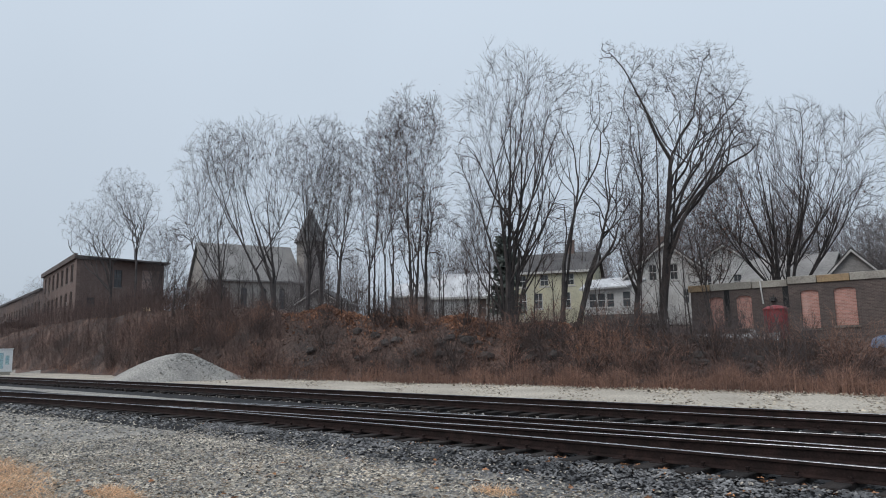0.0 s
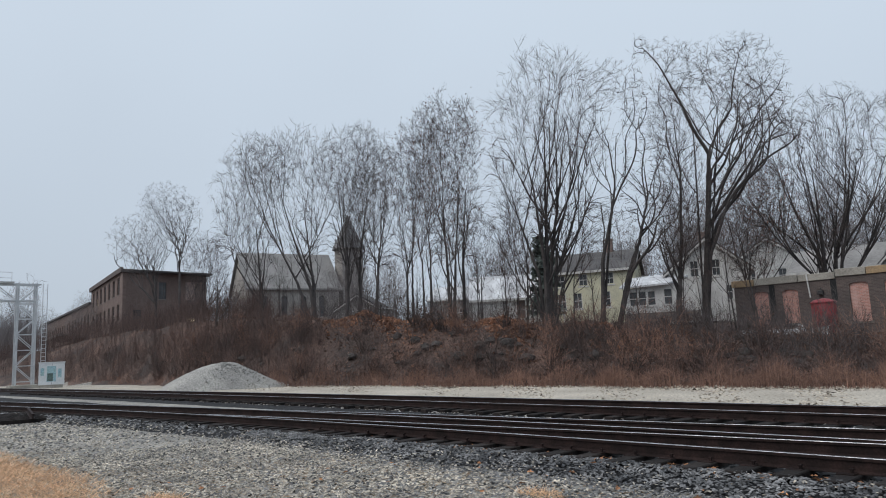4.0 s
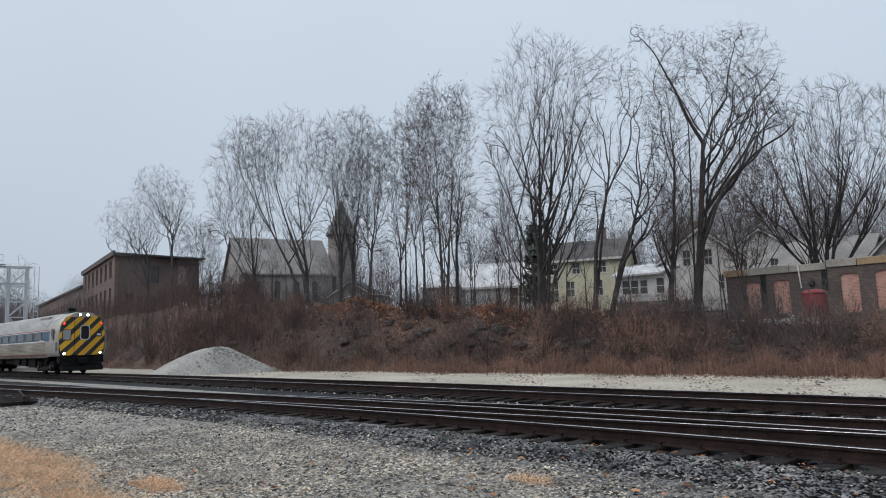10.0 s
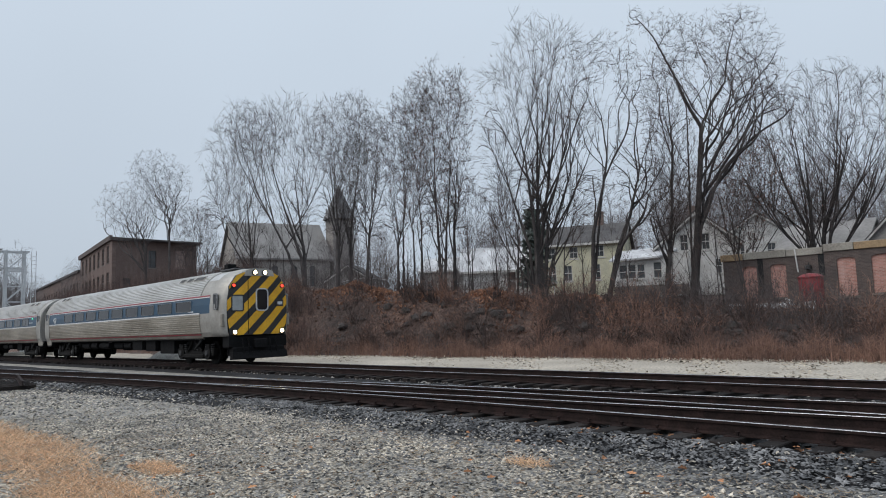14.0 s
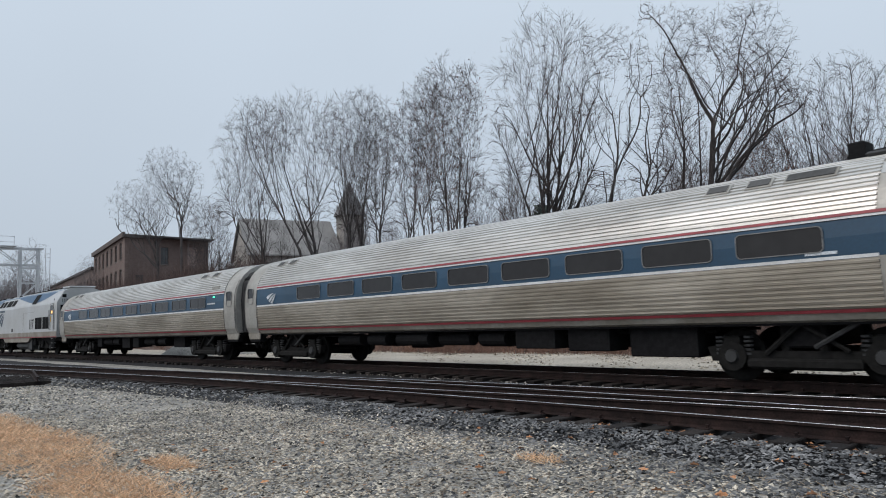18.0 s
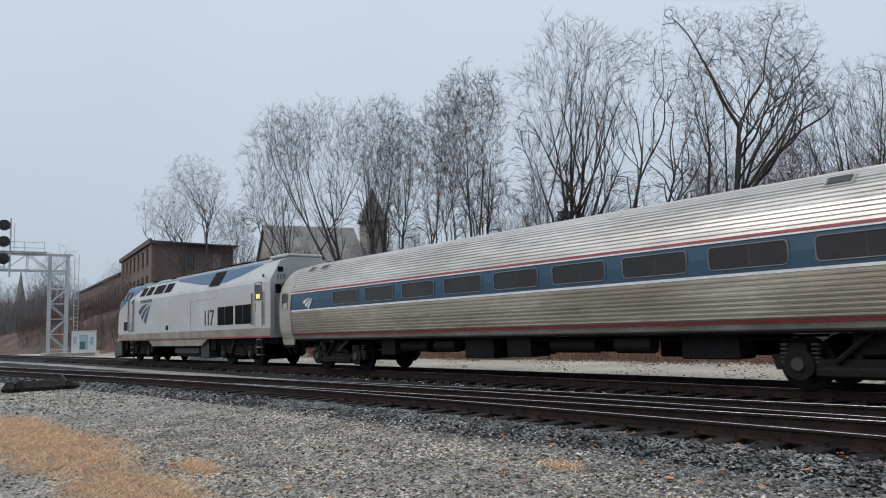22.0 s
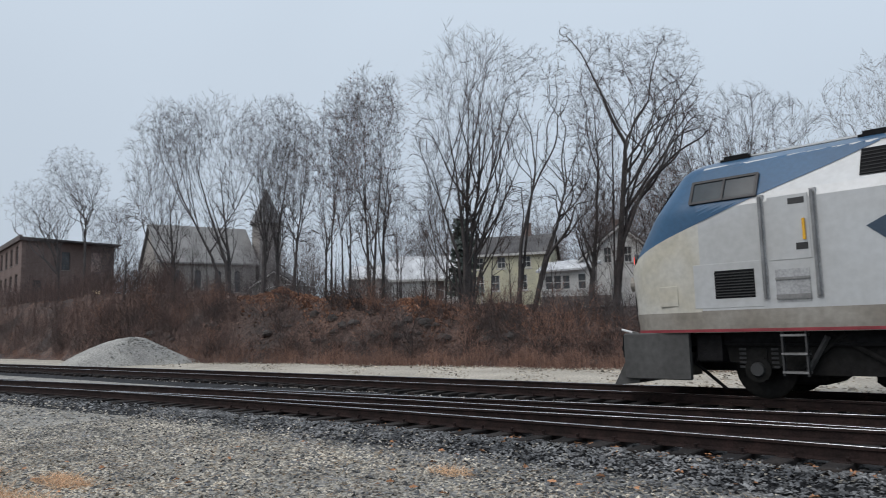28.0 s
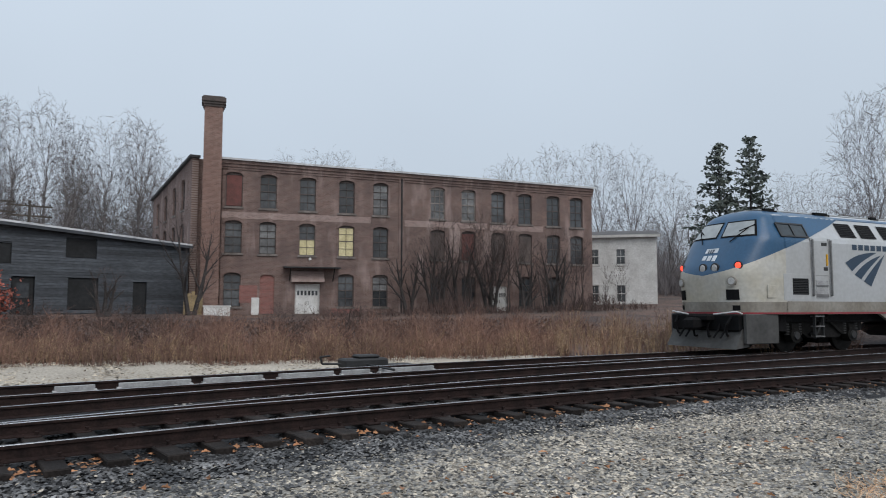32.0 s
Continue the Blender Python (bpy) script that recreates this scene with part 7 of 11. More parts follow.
# ---- houses on the bank ----
def house(name, label, p0, p1, depth, base, eave, peak, mat, roof_mat, wins=(), doors=(), gable_front=True, pitch=0.18, lean=0.0):
    """A clapboard house; its gable or its long side faces the yard."""
    L = span(p0, p1)
    b = thing(name, label, "house", facing(p0, p1))
    prof = [(0, eave), (L / 2, peak), (L, eave)] if gable_front else [(0, eave), (L, eave)]
    holes = [(*w, 0) for w in wins] + [(*d, 0) for d in doors]
    part("wall", front(prof, base - 0.8, 0.2, holes), mat, b)
    clapboards(b, 0.0, L, base, prof, mat, holes, pitch=pitch)
    for w in wins:
        sash(b, *w, y=0.06, frame_mat=M_SASH_WHITE, cols=2, rows=1, jamb=0.07, sill_mat=M_SASH_WHITE)
    for d in doors:
        dd = blank(b, "door", d[0] + 0.03, d[1] - 0.03, d[2], d[3] - 0.03, M_SASH, y=0.05)
        part("knob", Mesh().bar((d[0] + 0.12, 0.02, d[2] + 1.0), (d[0] + 0.12, 0.05, d[2] + 1.0), 0.03), M_GALV, dd)
    for x in (0.0, L - 0.2):
        o = part("side_wall", front([(0, eave), (depth, eave)] if gable_front else [(0, eave), (depth / 2, peak), (depth, eave)], base - 0.8, 0.2), mat, b)
        o.matrix_basis = pose(x + 0.2, 0.2, 0, rz=90)
    part("back_wall", front(prof, base - 0.8, 0.2), mat, b).matrix_basis = pose(0, depth, 0)
    if gable_front:
        s = (peak - eave) / (L / 2)
        for sg in (-1, 1):
            xa, xb = (L / 2, -0.35) if sg < 0 else (L / 2, L + 0.35)
            zb = eave - 0.35 * s
            part("roof_slope", Mesh().prism([(xa, peak + 0.02), (xb, zb + 0.02), (xb, zb + 0.17), (xa, peak + 0.19)], "y", -0.3, depth + 0.3), roof_mat, b)
            part("verge_board", Mesh().prism([(xa, peak - 0.16), (xb, zb - 0.16), (xb, zb + 0.02), (xa, peak + 0.02)], "y", -0.34, -0.28), M_SASH_WHITE, b)
    else:
        s = (peak - eave) / (depth / 2)
        part("roof_slope", Mesh().prism([(-0.35, eave - 0.35 * s + 0.02), (depth / 2, peak + 0.02), (depth / 2, peak + 0.19), (-0.35, eave - 0.35 * s + 0.17)], "x", -0.3, L + 0.3), roof_mat, b)
        part("roof_slope", Mesh().prism([(depth + 0.35, eave - 0.35 * s + 0.02), (depth / 2, peak + 0.02), (depth / 2, peak + 0.19), (depth + 0.35, eave - 0.35 * s + 0.17)], "x", -0.3, L + 0.3), roof_mat, b)
        part("eave_board", Mesh().box(-0.3, L + 0.3, -0.38, -0.34, eave - 0.35 * s - 0.06, eave - 0.35 * s + 0.16), M_SASH_WHITE, b)
    return b


def chimney_on(b, x, y, z0, z1):
    part("chimney", Mesh().box(x - 0.3, x + 0.3, y - 0.3, y + 0.3, z0, z1).box(x - 0.36, x + 0.36, y - 0.36, y + 0.36, z1, z1 + 0.15), M_BRICK_FAR, b)


def houses():
    # garage-like white house: long side to the yard, frosted roof
    h = house("white_outbuilding", "low white clapboard outbuilding with a frosted roof", (-53.55, 48.1), (-48.9, 52.8), 6.5, 4.4, 6.5, 8.9, M_SIDING, M_SNOWROOF,
              wins=((3.0, 3.5, 5.3, 6.3),), doors=((4.7, 5.3, 4.4, 6.25),), gable_front=False)
    part("gable_trim", Mesh().box(6.55, 6.63, -0.02, 0.1, 4.4, 6.5), M_SIDING_YELLOW, h)
    g = house("yellow_gable_house", "pale yellow clapboard house with a steep gable", (-48.8, 52.9), (-45.2, 55.3), 6, 4.2, 7.0, 8.6, M_SIDING_YELLOW, M_SNOWROOF, wins=((1.5, 2.2, 5.2, 6.4),))
    y = house("yellow_clapboard_house", "two-storey pale yellow clapboard house behind bare trees", (-45.6, 50.6), (-38.6, 54.6), 7, 3.9, 8.3, 10.2, M_SIDING_YELLOW, M_SHINGLE,
              wins=((0.9, 1.7, 4.8, 6.3), (2.4, 3.2, 4.8, 6.3), (5.0, 5.8, 4.8, 6.3), (0.9, 1.7, 6.9, 8.0), (3.0, 3.8, 6.9, 8.0), (5.4, 6.2, 6.9, 8.0)), gable_front=False)
    chimney_on(y, 5.6, 3.5, 9.0, 11.4)
    # white house with a glazed porch
    p0, p1 = (-34.2, 46.85), (-29.5, 49.95)
    b = house("white_porch_house", "two-storey white clapboard gable house with a glazed porch", (-31.9, 49.5), (-26.8, 52.8), 8, 3.6, 6.8, 9.3, M_SIDING, M_SHINGLE,
              wins=((1.7, 2.35, 6.3, 7.6), (3.3, 3.95, 6.3, 7.6), (4.2, 4.7, 4.4, 5.6), (5.15, 5.65, 4.3, 5.6)), pitch=0.16)
    chimney_on(b, 3.0, 4.0, 8.6, 10.2)
    inv = facing((-31.9, 49.5), (-26.8, 52.8)).inverted() @ facing(p0, p1)
    holes = [(0.36, 0.95, 4.25, 5.4, 0), (1.02, 1.66, 4.25, 5.4, 0), (1.73, 2.34, 4.25, 5.4, 0), (2.95, 3.6, 4.25, 5.5, 0)]
    pw = part("porch_wall", front([(0, 5.6), (5.5, 6.25)], 2.9, 0.15, holes), M_SIDING, b, "white clapboard porch wall with a row of windows")
    pw.matrix_basis = inv
    for h in holes:
        f = sash(b, *h[:4], y=0.04, frame_mat=M_SASH_WHITE, cols=1, rows=1, jamb=0.06, sill_mat=M_SASH_WHITE)
        f.matrix_basis = inv
    z = 3.7
    while z < 5.5:
        runs = [(0, 0.36), (0.95, 1.02), (1.66, 1.73), (2.34, 2.95), (3.6, 5.5)] if 4.25 < z + 0.08 < 5.4 else [(0, 5.5)]
        for lo, hi in runs:
            part("board", Mesh().prism([(-0.035, z), (-0.003, z), (-0.003, z + 0.16), (-0.012, z + 0.16)], "x", lo, hi), M_SIDING, b).matrix_basis = inv
        z += 0.16
    part("porch_roof", Mesh().add([(-0.35, -0.35, 5.62), (3.4, -0.35, 5.78), (5.7, 1.6, 6.75), (0.3, 2.2, 6.5), (-0.35, -0.35, 5.76), (3.4, -0.35, 5.92), (5.7, 1.6, 6.9), (0.3, 2.2, 6.66)],
                                  [(3, 2, 1, 0), (4, 5, 6, 7), (0, 1, 5, 4), (1, 2, 6, 5), (2, 3, 7, 6), (3, 0, 4, 7)]), M_SNOWROOF, b, "frosted lean-to porch roof").matrix_basis = inv
    part("porch_side", front([(0, 5.6), (3.5, 6.4)], 2.9, 0.15), M_SIDING, b).matrix_basis = inv @ pose(0.15, 0.15, 0, rz=90)
    part("foundation", Mesh().box(-0.02, 5.55, -0.02, 0.3, 2.9, 3.72), M_SILLSTONE, b).matrix_basis = inv
    part("downpipe", Mesh().bar((5.55, -0.1, 3.6), (5.55, -0.1, 6.2), 0.05, n=8), M_SASH_WHITE, b).matrix_basis = inv
    house("white_gable_house", "distant white gable house with dark windows", (-36.0, 67.0), (-30.0, 70.2), 8, 5.0, 8.6, 11.0, M_SIDING, M_SHINGLE, wins=((1.4, 2.2, 6.6, 8.0), (4.2, 5.0, 6.6, 8.0)), pitch=0.2)
    house("grey_gable_house", "grey shingled house with a slate roof", (-27.3, 60.5), (-21.0, 61.5), 8, 3.5, 6.6, 8.6, M_SIDING_GREY, M_SLATE, wins=((2.7, 3.4, 5.2, 6.2),), gable_front=False, pitch=0.2)
    house("grey_gable_house", "small grey gable house behind the ruin", (-20.9, 61.5), (-17.6, 62.2), 7, 3.5, 6.6, 8.4, M_SIDING_GREY, M_SHINGLE, wins=((1.3, 2.0, 5.2, 6.3),), pitch=0.2)
    house("grey_clapboard_house", "grey clapboard house with a frosted roof behind trees", (-90.5, 72.0), (-83.5, 76.5), 8, 4.6, 9.8, 12.0, M_SIDING_GREY, M_SNOWROOF, wins=((1.2, 2.2, 6.4, 8.2), (5.0, 6.0, 6.4, 8.2)), gable_front=False, pitch=0.25)
    house("grey_clapboard_house", "grey clapboard house with a dark shingled roof", (-78.5, 74.5), (-70.5, 79.5), 8, 5.0, 9.2, 11.4, M_SIDING_GREY, M_SHINGLE, wins=((1.5, 2.5, 6.2, 8.0), (5.5, 6.5, 6.2, 8.0)), gable_front=False, pitch=0.25)
    house("grey_clapboard_house", "low grey shed with a dark gable roof", (-77.8, 47.0), (-73.6, 50.5), 6, 4.4, 7.3, 9.0, M_SIDING_GREY, M_SHINGLE, wins=((1.9, 2.6, 5.4, 6.6),), pitch=0.25)
    house("white_brick_house", "white three-storey house beyond the mill", (45.3, 42.8), (49.6, 37.9), 9, 0.7, 7.2, 7.9, M_SIDING, M_SHINGLE, wins=((1.0, 1.8, 4.8, 6.2), (3.2, 4.0, 4.8, 6.2), (1.0, 1.8, 1.6, 3.1), (3.2, 4.0, 1.6, 3.1)), gable_front=False, pitch=0.2)


# ---- the far mill and churches ----
def far_mill():
    p0, p1 = (-108, 29.75), (-110, 42.8)
    b = thing("far_mill", "large dark brick mill with flat roofs and tall windows", "factory building", facing(p0, p1, -0.85))
    L = span(p0, p1)
    ends = [(9.7, 11.3, 12.0, 14.8, 0), (1.6, 2.8, 8.4, 10.4, 0), (9.9, 11.4, 8.6, 10.0, 0), (5.4, 6.6, 12.0, 14.6, 0)]
    part("wall", front([(0, 16.0), (L, 15.7)], 2.0, 0.5, ends), M_BRICK_FAR, b)
    for k, h in enumerate(ends):
        if k == 0:
            blank(b, "boarded_window", *h[:4], M_BRICK_PALE, y=0.08, depth=0.1, label="pale boarded-up window")
        else:
            sash(b, *h[:4], cols=3, rows=2, panes=(M_PANE_WARM, M_PANE) if k == 2 else (None, None))
    part("cornice", Mesh().box(-0.4, L + 0.4, -0.35, 0.0, 15.75, 16.25), M_SASH, b)
    # long side, first the tall block, then the lower wing
    q0, q1 = (-226.0, 42.0), (-108.0, 29.75)
    inv = facing(p0, p1).inverted() @ facing(q0, q1)
    S = span(q0, q1)
    hs = [(u, u + 1.9, z0, z1, 0) for u in np.arange(S - 29, S - 3, 4.1) for z0, z1 in ((12.8, 15.3), (8.9, 11.4), (5.2, 7.6))]
    w = part("side_wall", front([(S - 31, 16.4), (S, 16.0)], 2.0, 0.5, hs), M_BRICK_FAR, b)
    w.matrix_basis = inv
    for k, h in enumerate(hs):
        sash(b, *h[:4], cols=3, rows=3, jamb=0.12, bar=0.07, panes=(M_PANE_WARM, None) if k in (3,) else (M_PANE_PALE, None) if k % 4 == 0 else (None, None)).matrix_basis = inv
    part("cornice", Mesh().box(S - 31.3, S + 0.35, -0.35, 0.0, 15.8, 16.5), M_SASH, b).matrix_basis = inv
    hs = [(u, u + 1.9, z0, z1, 0) for u in np.arange(S - 118, S - 34, 4.6) for z0, z1 in ((9.6, 12.2), (5.6, 8.0))]
    w = part("side_wall", front([(S - 120, 15.0), (S - 31, 13.7)], 2.0, 0.5, hs), M_BRICK_FAR, b)
    w.matrix_basis = inv
    for k, h in enumerate(hs):
        sash(b, *h[:4], cols=3, rows=2, jamb=0.12, bar=0.07, sill=False).matrix_basis = inv
    part("roof", Mesh().prism([(S - 120, 15.0), (S - 31, 13.7), (S - 31, 14.1), (S - 120, 15.4)], "y", -0.4, 14), M_SHINGLE, b).matrix_basis = inv
    part("back_wall", front([(S - 31, 16.4), (S - 30.5, 16.4)], 2.0, 12), M_BRICK_FAR, b).matrix_basis = inv
    roof = Mesh().add([(S - 31, -0.1, 16.42), (S, -0.1, 16.02), (S - 0.6, 13, 15.75), (S - 31, 13, 16.1), (S - 31, -0.1, 16.6), (S, -0.1, 16.2), (S - 0.6, 13, 15.95), (S - 31, 13, 16.3)],
                      [(3, 2, 1, 0), (4, 5, 6, 7), (0, 1, 5, 4), (1, 2, 6, 5), (2, 3, 7, 6), (3, 0, 4, 7)])
    part("roof", roof, M_SHINGLE, b).matrix_basis = inv
    part("low_canopy", Mesh().box(S - 62, S - 33, -5.0, -0.1, 8.2, 8.6), M_SILLSTONE, b, "pale flat canopy along the wall").matrix_basis = inv
    c = thing("grey_church", "grey stone church with a broad slate roof", "church", facing((-118.5, 53.5), (-115.0, 70.0)))
    Lc = span((-118.5, 53.5), (-115.0, 70.0))
    part("wall", front([(0, 14.2), (Lc, 14.2)], 4.0, 0.5, [(u, u + 1.1, 9.0, 12.8, 0.4) for u in (2.5, 6.0, 9.5, 13.0)]), M_STUCCO, c)
    for u in (2.5, 6.0, 9.5, 13.0):
        blank(c, "lancet_window", u, u + 1.1, 9.0, 12.8, M_PANE, y=0.2)
    part("roof_slope", Mesh().prism([(-0.6, 13.8), (7.0, 21.2), (7.0, 21.5), (-0.6, 14.1)], "x", -0.5, Lc + 0.5), M_SLATE, c)
    part("roof_slope", Mesh().prism([(14.6, 13.8), (7.0, 21.2), (7.0, 21.5), (14.6, 14.1)], "x", -0.5, Lc + 0.5), M_SLATE, c)
    for x in (0.0, Lc - 0.5):
        part("gable_wall", front([(0, 14.2), (7, 21.1), (14, 14.2)], 4.0, 0.5), M_STUCCO, c).matrix_basis = pose(x + 0.5, 0.1, 0, rz=90)
    t = part("tower", Mesh().box(18.0, 22.2, 1.0, 5.2, 4.0, 22.3), M_STUCCO, c, "square church tower")
    part("steeple", Mesh().loft([[(20.1 + 2.5 * s * math.cos(a), 3.1 + 2.5 * s * math.sin(a), z) for a in np.linspace(0, 2 * math.pi, 9)[:-1] + math.pi / 8] for s, z in ((1.3, 22.0), (0.72, 25.0), (0.02, 29.0))]), M_SPIRE, t)
    for u in (18.6, 20.8):
        part("louvre", Mesh().box(u, u + 0.9, 0.9, 1.0, 17.0, 20.4), M_VOID, t)
    for k, (u, y) in enumerate(((18.2, 1.2), (22.0, 1.2), (18.2, 5.0), (22.0, 5.0))):
        part("pinnacle", Mesh().bar((u, y, 22.3), (u, y, 24.6), 0.4, 0.03, 4), M_SPIRE, t)
    s = thing("far_church", "hazy distant church with a slender spire", "church", pose(-297.8, 36.6, -4))
    part("tower", Mesh().box(-2.4, 2.4, -2.4, 2.4, 0, 16), M_STUCCO, s)
    part("steeple", Mesh().loft([[(2.9 * r * math.cos(a), 2.9 * r * math.sin(a), z) for a in np.linspace(0, 2 * math.pi, 9)[:-1]] for r, z in ((1, 16), (0.55, 20), (0.02, 31))]), M_SLATE, s)


# ---- signal gantry, relay box, yard fixtures ----
def gantry():
    g = thing("signal_gantry", "galvanised lattice signal bridge over the tracks with round signal heads", "signal gantry", pose(-79.0, 0, 0))
    ys = (12.25, 13.8)
    for x in (0.0, -1.1):
        for y in ys:
            part("post", Mesh().box(x - 0.08, x + 0.08, y - 0.08, y + 0.08, -0.3, 9.85), M_GALV, g)
    for x in (0.0, -1.1):
        for k in range(6):
            z0, z1 = 0.4 + k * 1.5, 0.4 + (k + 1) * 1.5
            a, c = (ys[0], ys[1]) if k % 2 else (ys[1], ys[0])
            part("brace", Mesh().bar((x, a, z0), (x, c, z1), 0.05, n=4), M_GALV, g)
            part("brace", Mesh().bar((x, ys[0], z0), (x, ys[1], z0), 0.05, n=4), M_GALV, g)
    part("footing", Mesh().box(-1.6, 0.5, 11.8, 14.3, -0.35, 0.1, chamfer=0.04), M_CONCRETE, g)
    lo, hi = -9.0, 14.2
    for x in (0.0, -1.1):
        for z in (8.15, 9.75):
            part("chord", Mesh().box(x - 0.07, x + 0.07, lo, hi - (0 if z > 9 else 0.3), z - 0.07, z + 0.07), M_GALV, g)
        n = 11
        for k in range(n):
            a, c = lo + (12.2 - lo) * k / n, lo + (12.2 - lo) * (k + 1) / n
            za, zb = (8.15, 9.75) if k % 2 else (9.75, 8.15)
            part("lattice_bar", Mesh().bar((x, a, za), (x, c, zb), 0.045, n=4), M_GALV, g)
            part("lattice_bar", Mesh().bar((x, a, 8.15), (x, a, 9.75), 0.045, n=4), M_GALV, g)
    for z in (10.3, 10.85):
        part("handrail", Mesh().bar((0.3, -2, z), (0.3, 11.6, z), 0.028, n=6), M_GALV, g)
    for k in range(9):
        part("rail_post", Mesh().bar((0.3, -2 + 1.7 * k, 9.8), (0.3, -2 + 1.7 * k, 10.87), 0.025, n=6), M_GALV, g)
    part("walkway", Mesh().box(0.1, 0.9, -2.2, 11.8, 9.84, 9.9), M_GALV, g)
    # ladder
    for y in (14.45, 14.85):
        part("ladder_rail", Mesh().bar((-0.5, y, 0), (-0.5, y, 9.9), 0.03, n=6), M_GALV, g)
    for k in range(24):
        part("ladder_rung", Mesh().bar((-0.5, 14.45, 0.4 + 0.39 * k), (-0.5, 14.85, 0.4 + 0.39 * k), 0.018, n=5), M_GALV, g)
    for y in (8.1, 1.5):
        mast = part("signal_mast", Mesh().bar((0.8, y + 0.55, 7.4), (0.8, y + 0.55, 13.0), 0.08, n=8), M_GALV, g)
        for z in (12.3, 10.75, 9.1):
            head = Mesh()
            for r, x0, x1 in ((0.52, 0.95, 1.0), (0.2, 1.0, 1.25)):
                head.bar((x0, y, z), (x1, y, z), r, n=18)
            hd = part("signal_head", head, M_FACEBLACK, mast, "round black signal head")
        for z in (8.9, 10.5, 12.0):
            part("arm", Mesh().bar((0.9, y + 0.55, z), (0.95, y, z), 0.04, n=6), M_GALV, mast)
        part("cage_rail", Mesh().bar((0.6, y + 0.9, 9.8), (0.6, y + 0.9, 12.6), 0.03, n=6), M_GALV, mast)
    r = thing("relay_box", "white trackside relay cabinet with blue graffiti", "relay cabinet", pose(-74.6, 14.5, 0, rz=79))
    part("cabinet", Mesh().box(-1.05, 1.05, -0.45, 0.45, 0.05, 2.05, chamfer=0.03), M_RELAY, r)
    part("plinth", Mesh().box(-0.95, 0.95, -0.4, 0.4, -0.35, 0.05), M_CONCRETE, r)
    part("cap", Mesh().box(-1.1, 1.1, -0.5, 0.5, 2.05, 2.12, chamfer=0.01), M_RELAY, r)
    part("graffiti", Mesh().box(-0.4, 0.35, -0.458, -0.451, 0.35, 1.75), M_GRAFFITI, r, "blue spray-painted patch")
    part("graffiti", Mesh().box(-0.35, 0.1, -0.464, -0.459, 0.4, 1.1), M_GRAFFITI_DARK, r)
    part("graffiti", Mesh().box(0.5, 0.8, -0.458, -0.451, 0.7, 1.5), M_GRAFFITI, r)
    part("graffiti", Mesh().box(-0.9, -0.6, -0.458, -0.451, 0.9, 1.6), M_GRAFFITI, r)
    part("door_seam", Mesh().box(0.01, 0.03, -0.456, -0.45, 0.1, 2.0), M_DARKSTEEL, r)
    # dark equipment beyond the gantry
    for k, (x, y, w, h) in enumerate(((-118, 17.0, 2.6, 1.9), (-121, 14.6, 3.2, 1.3), (-120, 19.4, 2.4, 1.0))):
        e = thing("equipment_case", "dark steel equipment case far down the line", "equipment case", pose(x, y, -0.3, rz=80))
        part("case", Mesh().box(-w / 2, w / 2, -0.6, 0.6, 0.15, h + 0.3, chamfer=0.05), M_UNDER, e)
        part("skid", Mesh().box(-w / 2 + 0.2, -w / 2 + 0.4, -0.6, 0.6, 0, 0.15).box(w / 2 - 0.4, w / 2 - 0.2, -0.6, 0.6, 0, 0.15), M_UNDER, e)


